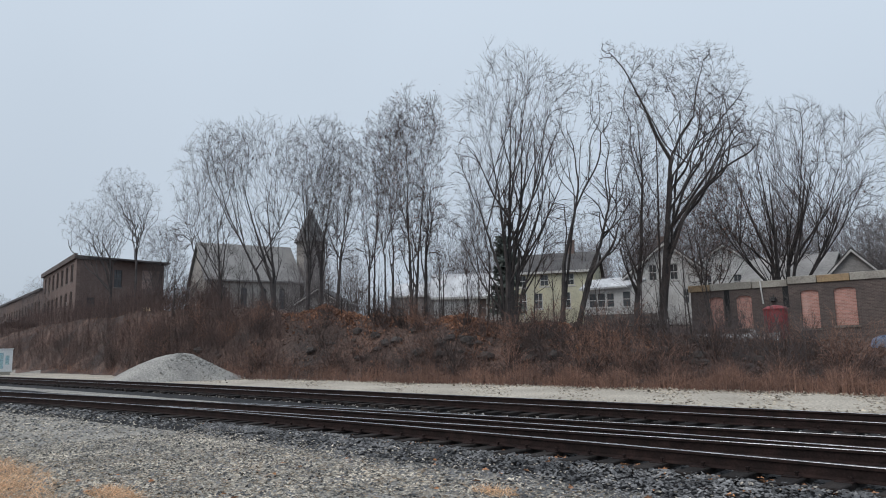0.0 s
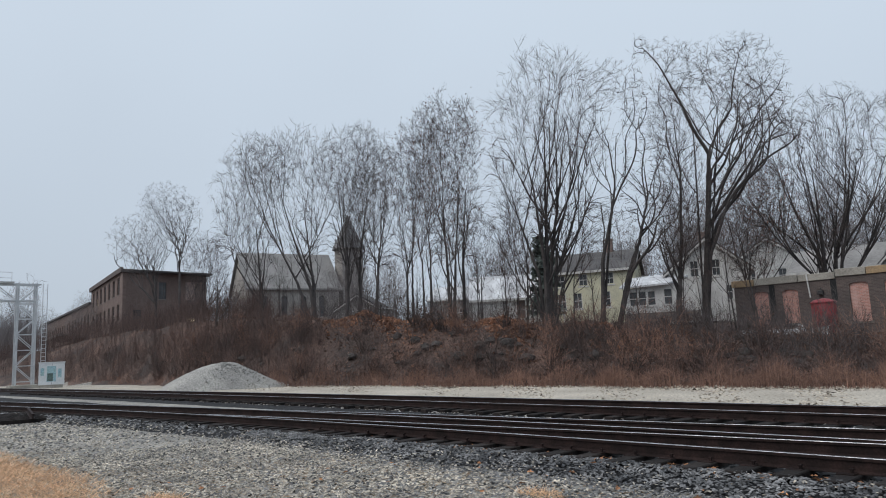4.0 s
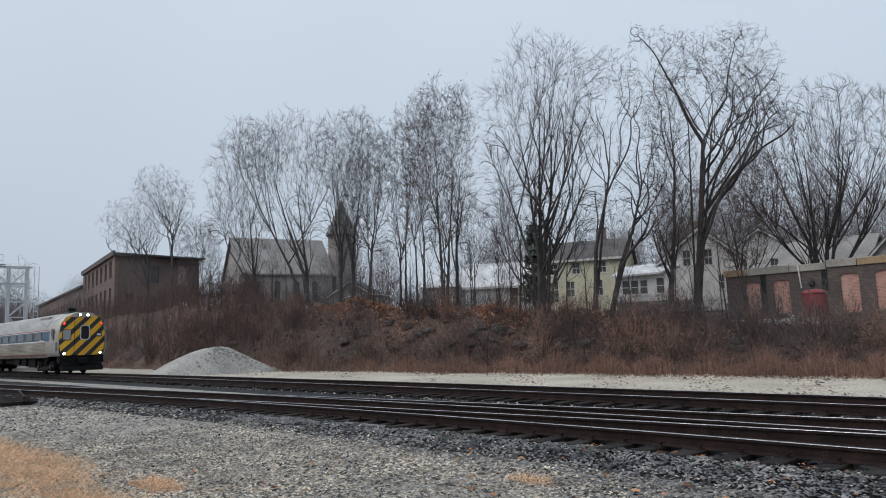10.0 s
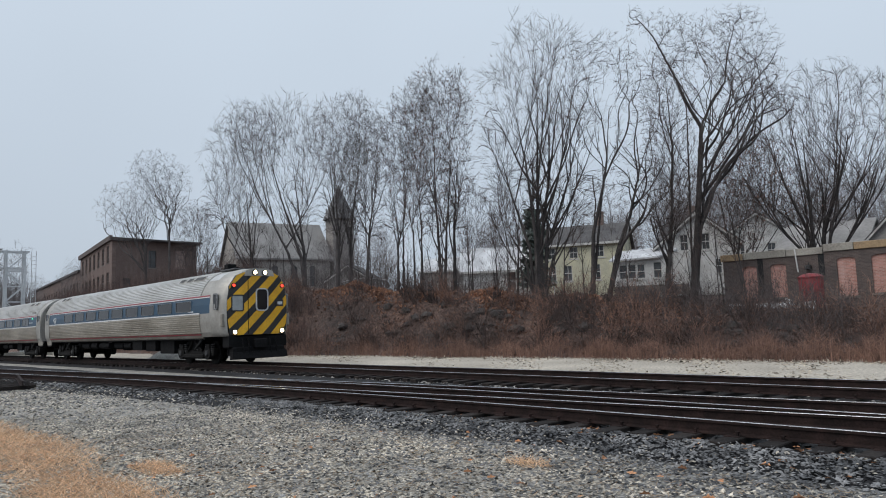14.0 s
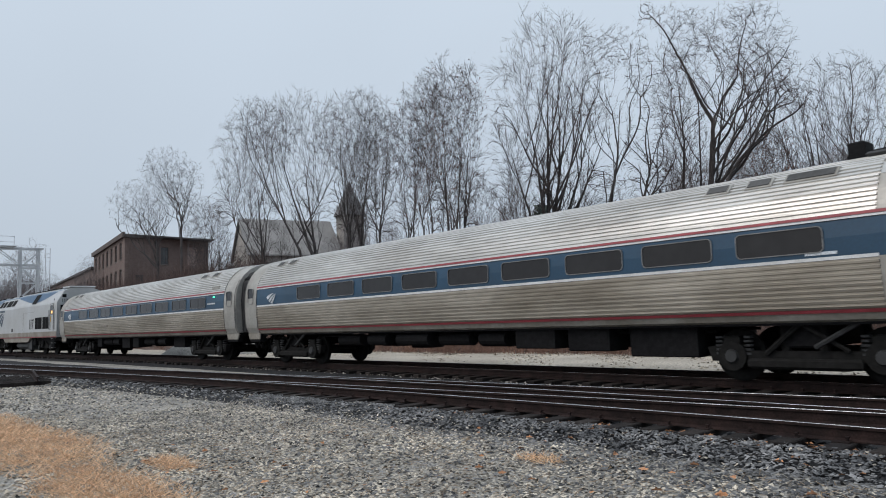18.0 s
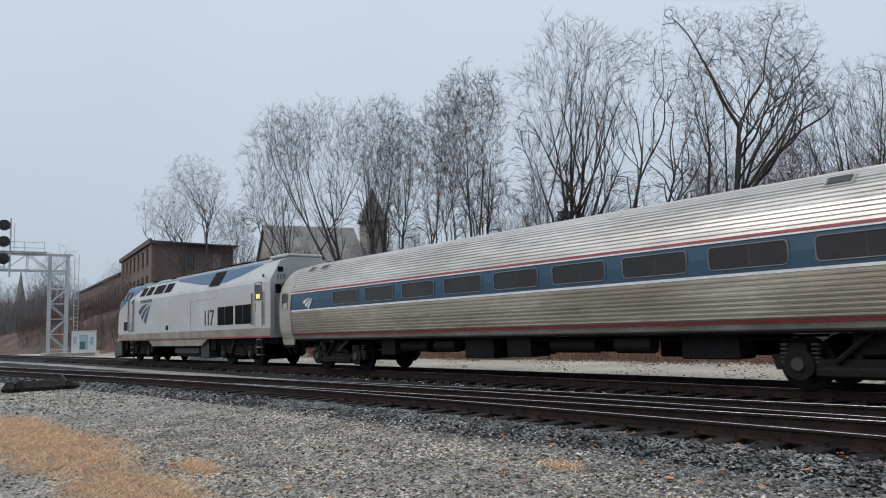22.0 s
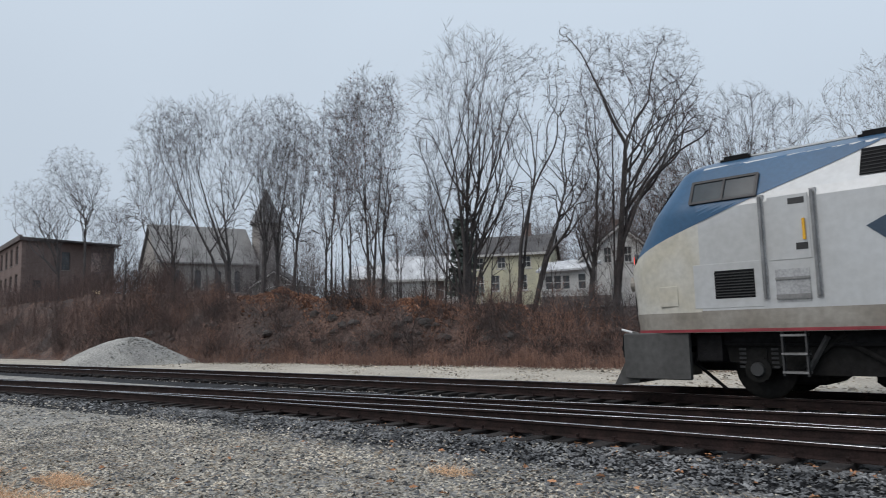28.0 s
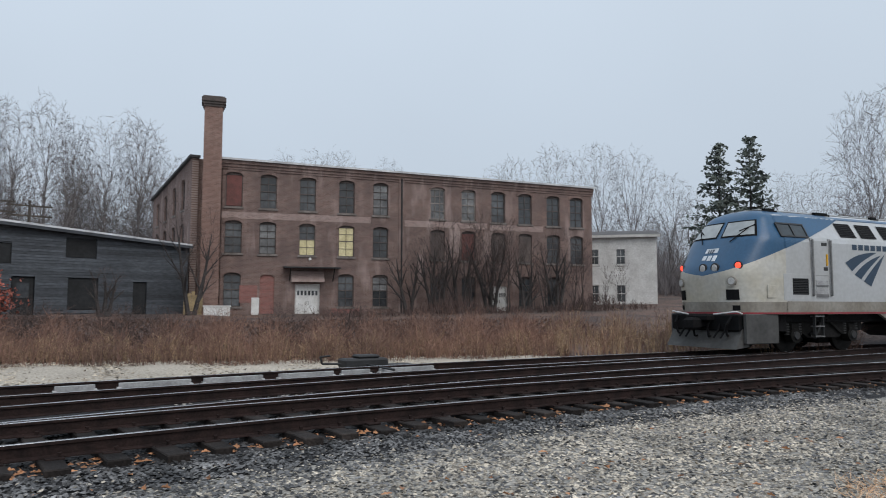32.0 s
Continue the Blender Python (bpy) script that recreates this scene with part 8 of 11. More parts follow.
def yard_things():
    # heap of crushed stone: faceted dome
    rng = random.Random(8)
    p = thing("crushed_stone_pile", "grey heap of crushed stone beside the track", "gravel pile", pose(-42.3, 17.7, -0.32, rz=66))
    n, rings = 40, 14
    pts, fcs = [], []
    for j in range(rings + 1):
        s = j / rings
        for i in range(n):
            a = 2 * math.pi * i / n
            ridge = 1.0 + 0.12 * math.sin(2 * a + 0.6) + 0.06 * math.sin(5 * a)
            r = (1 - s) * ridge
            z = 1.6 * (1 - (1 - s) ** 1.9) * (1 - 0.05 * math.sin(3 * a)) + rng.uniform(-0.035, 0.035) * (s > 0)
            x = 3.9 * r * math.cos(a)
            z2 = z * (1.0 if x < 0.6 else max(0.42, 1.0 - 0.2 * (x - 0.6)))
            pts.append((x, 2.6 * r * math.sin(a) + rng.uniform(-0.03, 0.03), z2))
    for j in range(rings):
        for i in range(n):
            fcs.append((j * n + i, j * n + (i + 1) % n, (j + 1) * n + (i + 1) % n, (j + 1) * n + i))
    part("mound", Mesh().add(pts, fcs), M_PILE, p, smooth=True)
    stones = Mesh()
    for k in range(900):
        a, s = rng.uniform(0, 2 * math.pi), rng.random() ** 0.7
        x, y = 3.95 * (1 - s) * math.cos(a) * 1.02, 2.65 * (1 - s) * math.sin(a) * 1.02
        z = 1.6 * (1 - (1 - s) ** 1.9)
        z *= 1.0 if x < 0.6 else max(0.42, 1.0 - 0.2 * (x - 0.6))
        q = rng.uniform(0.03, 0.08)
        stones.add([(x + q, y, z), (x - q * 0.6, y + q, z), (x - q * 0.5, y - q * 0.9, z), (x, y, z + q * 0.9), (x + 0.1 * q, y, z - q)], [(0, 1, 3), (1, 2, 3), (2, 0, 3), (1, 0, 4), (2, 1, 4), (0, 2, 4)])
    tagged(part("loose_stone", stones, M_PILE, p), kind="stuff")
    # switch machine by the far rail
    s = thing("switch_machine", "low black track switch machine on two long ties", "switch machine", pose(8.9, 15.35, -0.3, rz=-4))
    for x in (-0.3, 0.3):
        part("base_tie", Mesh().box(x - 0.11, x + 0.11, -1.0, 0.5, 0.05, 0.2, chamfer=0.01), M_TIE, s)
    part("housing", Mesh().box(-0.55, 0.55, -0.25, 0.25, 0.2, 0.42, chamfer=0.04), M_DARKSTEEL, s)
    part("motor_cover", Mesh().box(-0.2, 0.35, -0.2, 0.2, 0.42, 0.5, chamfer=0.03), M_DARKSTEEL, s)
    part("lever", Mesh().bar((-0.6, 0, 0.3), (-1.05, 0.0, 0.32), 0.025).bar((-1.05, 0, 0.32), (-1.1, 0, 0.48), 0.025).bar((-1.1, 0, 0.48), (-0.85, 0, 0.5), 0.025), M_DARKSTEEL, s)
    part("throw_rod", Mesh().bar((0.0, -0.25, 0.28), (0.0, -1.6, 0.26), 0.03), M_DARKSTEEL, s)
    part("plate", Mesh().box(0.6, 1.3, -0.3, 0.3, 0.2, 0.24), M_DARKSTEEL, s)
    # stack of ties lying in the yard
    st = thing("tie_panel", "pair of dark rails bolted on short ties lying in the yard", "track panel", pose(-28.6, 4.2, -0.32, rz=-8))
    for k in range(8):
        part("tie", Mesh().box(-2.3 + 0.62 * k, -2.06 + 0.62 * k, -1.1, 1.1, 0.0, 0.16, chamfer=0.01), M_TIE, st)
    for y in (-0.72, 0.72):
        part("rail", Mesh().box(-2.6, 2.6, y - 0.07, y + 0.07, 0.16, 0.18).box(-2.6, 2.6, y - 0.012, y + 0.012, 0.18, 0.28).box(-2.6, 2.6, y - 0.036, y + 0.036, 0.28, 0.32), M_RAIL, st)
    # things at the mill's foot
    base = 0.6
    c = thing("board_stack", "raw yellow boards leaning on the chimney", "boards", pose(13.35, 44.0, base, rz=-17))
    for k in range(5):
        part("board", Mesh().box(-0.5 + 0.22 * k, -0.3 + 0.22 * k, -0.03, 0.0, 0, 1.35 + 0.12 * (k % 3), m=pose(0, -0.25, 0, rx=-9)), M_PALLET, c)
    w = thing("white_crate", "low white crate beside the chimney", "crate", pose(14.5, 43.0, base - 0.1, rz=-17))
    part("box", Mesh().box(-0.75, 0.75, -0.4, 0.4, 0, 0.75, chamfer=0.02), M_WHITEPAINT, w)
    part("lid", Mesh().box(-0.8, 0.8, -0.44, 0.44, 0.75, 0.82, chamfer=0.01), M_WHITEPAINT, w)
    # retaining wall at the mill's foot
    wl = thing("retaining_wall", "low dark fieldstone retaining wall below the mill", "retaining wall", facing((13.0, 41.2), (33.0, 35.0)))
    rng = random.Random(12)
    u = 0.0
    for row in range(3):
        u = 0.0
        while u < 20.5:
            w2 = rng.uniform(0.45, 1.0)
            part("stone", Mesh().box(u, u + w2 - 0.03, rng.uniform(-0.05, 0.05), 0.4, -0.45 + row * 0.3, -0.17 + row * 0.3, chamfer=0.05), M_ROCK, wl)
            u += w2
    # poles with crossarms behind the shed
    for x, y, h, rz in ((3.8, 60.0, 9.2, 5), (6.2, 60.3, 9.0, 5)):
        z = float(land(x, y)) - 0.2
        q = thing("utility_pole", "weathered wooden utility pole with crossarms", "utility pole", pose(x, y, z, rz=rz))
        part("pole", Mesh().bar((0, 0, 0), (0, 0, h - z), 0.15, 0.1, 10), M_WOODPOLE, q)
        for dz in (0.4, 1.15):
            arm = part("crossarm", Mesh().box(-1.5, 1.5, -0.06, 0.06, h - z - dz - 0.06, h - z - dz + 0.06), M_WOODPOLE, q)
            for k in range(6):
                part("insulator", Mesh().bar((-1.35 + 0.54 * k, 0, h - z - dz + 0.06), (-1.35 + 0.54 * k, 0, h - z - dz + 0.2), 0.045, 0.03, 6), M_PANE, arm)
    # chain-link fence before the houses
    f = thing("wire_fence", "low wire fence with steel posts on top of the bank", "fence")
    pts = [(-71.0, 44.5), (-66.5, 44.0), (-62.5, 43.6), (-58.5, 44.6), (-54.5, 45.6), (-51.0, 47.4), (-48.0, 48.6), (-45.0, 48.8), (-41.5, 48.0)]
    zs = [float(land(*p)) for p in pts]
    for (x, y), z in zip(pts, zs):
        part("post", Mesh().bar((x, y, z - 0.2), (x, y, z + 1.35), 0.045, n=6), M_GALV, f)
    for k in range(len(pts) - 1):
        (xa, ya), (xb, yb) = pts[k], pts[k + 1]
        part("top_rail", Mesh().bar((xa, ya, zs[k] + 1.33), (xb, yb, zs[k + 1] + 1.33), 0.025, n=5), M_GALV, f)
        wire = Mesh()
        for j in range(1, 8):
            wire.bar((xa, ya, zs[k] + 0.17 * j), (xb, yb, zs[k + 1] + 0.17 * j), 0.006, n=3, cap=False)
        part("wire_mesh", wire, M_DARKSTEEL, f)


mill()
warehouse()
black_shed()
ruin()
houses()
far_mill()
gantry()
yard_things()


# ==== trees and brush ====
class Wood:
    """Collects tapered limbs; limbs thicker than cut go to the trunk, the others to the crown."""

    def __init__(self, seed):
        self.rng = random.Random(seed)
        self.segs, self.tips = [], []

    def grow(self, p, d, length, r, level, style, stem=-1):
        rng = self.rng
        step = style["step"][min(level, 4)]
        n = max(2, int(length / step))
        wig, lift = style["wiggle"] * (0.75 + 0.3 * level), style["lift"] * (1.0 if level < 3 else 0.6)
        dx, dy, dz = d
        x, y, z = p
        kids = style["kids"][min(level, 4)]
        start = style["start"] if level == 0 else 0.18
        due = start
        gap = (1 - start) / max(kids, 1)
        side = rng.uniform(0, 6.28)
        for k in range(n):
            f = (k + 1) / n
            ra, rb = r * (1 - style["taper"] * k / n), r * (1 - style["taper"] * f)
            dx += rng.gauss(0, wig)
            dy += rng.gauss(0, wig)
            dz += rng.gauss(0, wig * 0.6) + lift
            q = 1 / math.sqrt(dx * dx + dy * dy + dz * dz)
            dx, dy, dz = dx * q, dy * q, dz * q
            s = length / n
            nx, ny, nz = x + dx * s, y + dy * s, z + dz * s
            self.segs.append((x, y, z, nx, ny, nz, ra, rb, stem))
            stem = len(self.segs) - 1
            x, y, z = nx, ny, nz
            while level < style["depth"] and f >= due and kids:
                due += gap * rng.uniform(0.6, 1.4)
                side += 2.4 + rng.uniform(-0.5, 0.5)
                ang = math.radians(rng.uniform(*style["angle"]))
                ux, uy, uz = (-dy, dx, 0) if abs(dz) < 0.9 else (1, 0, 0)
                q = math.sqrt(ux * ux + uy * uy + uz * uz)
                ux, uy, uz = ux / q, uy / q, uz / q
                vx, vy, vz = dy * uz - dz * uy, dz * ux - dx * uz, dx * uy - dy * ux
                c, sn = math.cos(side), math.sin(side)
                ex, ey, ez = ux * c + vx * sn, uy * c + vy * sn, uz * c + vz * sn
                ca, sa = math.cos(ang), math.sin(ang)
                e = (dx * ca + ex * sa, dy * ca + ey * sa, dz * ca + ez * sa)
                ln = length * style["ratio"][min(level, 4)] * (1.15 - 0.42 * f) * rng.uniform(0.75, 1.2)
                if ln > 0.25:
                    self.grow((x, y, z), e, ln, max(style["fine"], rb * style["thin"]), level + 1, style, stem)
        if level >= style["depth"] - 1:
            self.tips.append((x, y, z, stem))


def tubes(rows, sides, low=0.0):
    a = np.array(rows)
    p, q, ra, rb = a[:, :3], a[:, 3:6], np.maximum(a[:, 6], low), np.maximum(a[:, 7], low)
    d = q - p
    d /= np.maximum(np.linalg.norm(d, axis=1, keepdims=True), 1e-6)
    ref = np.where(np.abs(d[:, 2:3]) < 0.8, np.array([[0, 0, 1.0]]), np.array([[1.0, 0, 0]]))
    u = np.cross(d, ref)
    u /= np.linalg.norm(u, axis=1, keepdims=True)
    v = np.cross(d, u)
    w = np.arange(sides) * 2 * np.pi / sides
    ring = np.cos(w)[None, :, None] * u[:, None] + np.sin(w)[None, :, None] * v[:, None]
    verts = np.concatenate([p[:, None] + ring * ra[:, None, None], q[:, None] + ring * rb[:, None, None]], 1)
    n = len(a)
    i = np.arange(sides)
    f = np.stack([i, (i + 1) % sides, sides + (i + 1) % sides, sides + i], -1)
    faces = (np.arange(n) * 2 * sides)[:, None, None] + f[None]
    return verts.reshape(-1, 3), faces.reshape(-1, 4)


def ribbons(rows, low, rng):
    """The finest twigs: slips one corner wide."""
    a = np.array(rows)
    p, q, ra, rb = a[:, :3], a[:, 3:6], np.maximum(a[:, 6], low), np.maximum(a[:, 7], low * 0.6)
    u = np.cross(q - p, rng.normal(0, 1, p.shape))
    u /= np.maximum(np.linalg.norm(u, axis=1, keepdims=True), 1e-6)
    verts = np.stack([p - u * ra[:, None], p + u * ra[:, None], q + u * rb[:, None], q - u * rb[:, None]], 1)
    return verts.reshape(-1, 3), (np.arange(len(a)) * 4)[:, None] + np.arange(4)[None]


def tufts(points, size, rng, spread=0.25, per=2):
    """Small folded leaves or needle tufts at the given points."""
    p = np.repeat(np.array(points), per, 0)
    n = len(p)
    p = p + rng.normal(0, spread, (n, 3))
    a = rng.normal(0, 1, (n, 3))
    a /= np.linalg.norm(a, axis=1, keepdims=True)
    b = np.cross(a, rng.normal(0, 1, (n, 3)))
    b /= np.linalg.norm(b, axis=1, keepdims=True)
    s = size * rng.uniform(0.6, 1.4, (n, 1))
    verts = np.stack([p - a * s, p + b * s * 0.55, p + a * s, p - b * s * 0.5], 1).reshape(-1, 3)
    faces = (np.arange(n) * 4)[:, None] + np.arange(4)[None]
    return verts, faces


def style(**k):
    s = dict(step=(0.9, 0.6, 0.5, 0.4, 0.35), wiggle=0.06, lift=0.03, kids=(9, 7, 6, 4, 0), start=0.3, taper=0.85, cut=0.022, depth=4, angle=(25, 50), ratio=(0.5, 0.5, 0.5, 0.5, 0.5), fine=0.0075, thin=0.6)
    s.update(k)
    return s


def small_tree(x, y, top, stems, st, seed, label, leaves=0.0, name="tree", twig=None, bark=None, low=0.0, sink=0.25, category="bare tree", wide=0.0):
    """A winter tree: stems are (lean right, lean away, share of height, radius, foot offset)."""
    z = float(land(x, y)) - sink
    h = top - z
    w = Wood(seed)
    for lx, ly, share, r, off in stems:
        d = Vector((lx, ly, 1)).normalized()
        w.grow((off, 0, 0), tuple(d), h * share * 0.86, r, 0, st)
    # scale to the height wanted and trim what grew out of the crown's dome
    segs = np.array(w.segs)
    k = 1.08 * h / float(np.percentile(segs[:, 5], 99))
    wide = (wide or 0.25) * 1.08 * h
    rows = segs[:, :8] * np.array([k] * 6 + [1, 1])
    rng = np.random.default_rng(seed)
    mid = 0.58 * h
    lx = np.mean([q[0] for q in stems]) * 0.5 * mid
    p = rows[:, 3:6]
    zr = np.where(p[:, 2] > mid, (p[:, 2] - mid) / (h - mid), (mid - p[:, 2]) / (mid * 1.15))
    bumpy = 1 + 0.13 * np.sin(p[:, 0] * 1.7 + seed) + 0.1 * np.sin(p[:, 1] * 1.9 + p[:, 2] * 1.3 + seed)
    ok = (((p[:, 0] - lx) / wide) ** 2 + (p[:, 1] / wide) ** 2 + zr ** 2 < bumpy) | ((rows[:, 6] > st["cut"]) & (p[:, 2] < 0.5 * h))
    stem = segs[:, 8].astype(int).tolist()
    alive = ok.tolist()
    for i, q in enumerate(stem):
        if q >= 0 and not alive[q]:
            alive[i] = False
    keep = np.array(alive)
    big = rows[:, 6] > st["cut"]
    thick = np.concatenate([rows[keep & big], np.array([(s[4] * k, 0, -0.15, s[4] * k + 0.04 * s[0], 0.04 * s[1], 0.5, s[3] * 1.55, s[3] * 1.0) for s in stems])])
    fine = rows[keep & ~big]
    t = thing(name, label, category, pose(x, y, z))
    part("trunk", raw("trunk", *tubes(thick, 5), bark or M_BARK), None, t)
    part("crown", raw("crown", *ribbons(fine, max(low * 0.8, 0.006), rng), twig or M_TWIG), None, t)
    if leaves:
        tips = np.array([q[:3] for q in w.tips if alive[int(q[3])]]) * k
        pick = tips[rng.random(len(tips)) < leaves]
        part("clinging_leaves", raw("clinging_leaves", *tufts(pick, 0.055, rng), M_REDLEAF), None, t, "sparse russet leaves")
    return t


# habits: reach of a bud, spacing of limbs, keep-straight, lift, unrest, limb exponent, twig length, twig spread, share of main limbs
S_MAPLE = (2.2, 0.46, 1.7, 0.2, 0.1, 2.35, 0.6, 0.34, 1.3)
S_SLIM = (2.0, 0.44, 1.6, 0.26, 0.1, 2.35, 0.52, 0.36, 1.2)
S_FAN = (2.4, 0.48, 1.8, 0.2, 0.09, 2.35, 0.66, 0.32, 1.5)
S_GNARL = (2.2, 0.46, 0.75, 0.0, 0.5, 2.2, 0.34, 0.8, 0.9)
S_ROUND = (2.2, 0.46, 1.1, 0.08, 0.16, 2.3, 0.52, 0.45, 1.1)


def limbs(stems, crown, habit, seed, dense):
    """Grows a tree from its stems towards points strewn through the lobes of its crown. Returns nodes, their parents and a radius each."""
    reach, gap, straight, lift, unrest, power = habit[:6]
    rng = np.random.default_rng(seed)
    volume = sum(rx * rx * rz for _, _, rx, rz in crown)
    gap = gap * max(0.75, min(1.6, (volume / 60) ** 0.16)) / dense ** 0.33
    buds = []
    high, broad = max(c[1] + c[3] for c in crown), max(c[2] for c in crown)
    if straight > 0.9:
        crown = tuple(crown) + ((0.4 * sum(c[0] for c in crown) / len(crown), 0.44 * high, 0.85 * broad, 0.2 * high),)
    for cx_, cz, rx, rz in crown:
        n = int(np.clip(2.6 * rx * rx * rz / gap ** 3, 40, 800))
        d = rng.normal(0, 1, (n, 3))
        d *= (rng.random(n) ** 0.42 / np.linalg.norm(d, axis=1))[:, None]
        buds.append(d * np.array([rx, rx, rz]) + np.array([cx_, rng.uniform(-0.25, 0.25) * rx, cz]))
    buds = np.concatenate(buds)
    step = 0.8 * gap
    nodes, up, way = [], [], []
    floor_r = []
    for r, *pts in stems:
        lean = rng.normal(0, 0.1)
        last = -1
        p = [np.array((q[0], lean * q[1], q[1])) for q in pts]
        total = sum(np.linalg.norm(v - u) for u, v in zip(p[:-1], p[1:]))
        gone = 0.0
        for u, v in zip(p[:-1], p[1:]):
            n = max(1, int(np.linalg.norm(v - u) / step))
            for k in range(n + (v is p[-1])):
                q = u + (v - u) * k / n + rng.normal(0, 0.012 * (gone > 0), 3)
                nodes.append(q)
                up.append(last)
                way.append((v - u) / np.linalg.norm(v - u))
                floor_r.append(r * (1 - 0.93 * (gone / total) ** 0.8))
                last = len(nodes) - 1
                gone += np.linalg.norm(v - u) / n
    # main limbs: each leaves a stem or an older limb at a narrow angle and bends up towards the crown's edge
    steep = 0.75 + 0.9 * straight / 1.7
    rim = rng.permutation(len(buds))[: int(np.clip(16 + 1.0 * volume * dense, 22, 120) * habit[8])]
    for k in rim[np.argsort(buds[rim, 2] + rng.normal(0, 1.0, len(rim)))]:
        bud = buds[k]
        pos = np.array(nodes)
        off = np.hypot(pos[:, 0] - bud[0], pos[:, 1] - bud[1])
        fit = np.nonzero((bud[2] - pos[:, 2] > steep * off) & (pos[:, 2] > 0.22 * bud[2]) & (bud[2] - pos[:, 2] > 1.0))[0]
        if not len(fit):
            continue
        fit = fit[np.argsort(-pos[fit, 2] + 0.6 * off[fit])]
        j = int(fit[int(rng.random() ** 1.3 * len(fit) * 0.7)])
        a0 = pos[j]
        span_ = bud - a0
        ctrl = a0 + span_ * np.array((0.62, 0.62, 0.42)) if straight > 0.9 else a0 + 0.5 * span_ + rng.normal(0, 0.14 * np.linalg.norm(span_), 3)
        n = max(3, int(np.linalg.norm(span_) / step))
        last, r0 = j, min(floor_r[j] * 0.7, 0.02 + 0.014 * np.linalg.norm(span_))
        before = a0
        sway = rng.uniform(0, 6.28, 3)
        for i in range(1, n + 1):
            u = i / n
            q = (1 - u) ** 2 * a0 + 2 * u * (1 - u) * ctrl + u * u * bud + unrest * 0.55 * np.sin(sway + u * n * step * 1.9) * u
            nodes.append(q)
            up.append(last)
            way.append((q - before) / max(np.linalg.norm(q - before), 1e-6))
            floor_r.append(r0 * (1 - 0.7 * u))
            last, before = len(nodes) - 1, q
    first = len(nodes)
    pos = np.array(nodes)
    d2 = ((buds[:, None] - pos[None]) ** 2).sum(-1)
    # buds far off draw the nearest limb on
    near, dist = d2.argmin(1), np.sqrt(d2.min(1))
    live = dist > gap * 0.8
    kids = {}
    for turn in range(110):
        pull = {}
        far = reach * (1 if turn > 25 else 2.6)
        for i in np.nonzero(live & (dist < far))[0]:
            pull.setdefault(int(near[i]), []).append(i)
        if not pull:
            break
        fresh = []
        for k, ids in pull.items():
            if kids.get(k, 0) > 2:
                continue
            v = buds[ids] - nodes[k]
            v = (v / np.linalg.norm(v, axis=1)[:, None]).mean(0)
            v = v / max(np.linalg.norm(v), 1e-6) + straight * way[k] + np.array((0, 0, lift)) + rng.normal(0, unrest, 3)
            v /= np.linalg.norm(v)
            kids[k] = kids.get(k, 0) + 1
            nodes.append(nodes[k] + v * step)
            way.append(v)
            up.append(k)
            fresh.append(len(nodes) - 1)
        if not fresh:
            break
        new_pos = np.array([nodes[k] for k in fresh])
        d2 = ((buds[:, None] - new_pos[None]) ** 2).sum(-1)
        j, dn = d2.argmin(1), np.sqrt(d2.min(1))
        closer = dn < dist
        near[closer] = np.array(fresh)[j[closer]]
        dist[closer] = dn[closer]
        live &= dist > gap * 0.8
    # girth from the tips down
    n = len(nodes)
    load = np.zeros(n)
    grown = np.zeros(n, bool)
    grown[[k for k in up if k >= 0]] = True
    for k in range(n - 1, -1, -1):
        if not grown[k]:
            load[k] = 0.0125 ** power
        if up[k] >= 0:
            load[up[k]] += load[k]
    r = load ** (1 / power)
    r[:first] = np.maximum(np.minimum(r[:first], np.array(floor_r) * 1.25), floor_r)
    for k in range(first, n):
        r[k] = min(r[k], r[up[k]] * 0.92)
    return np.array(nodes), np.array(up), r, np.array(way), first


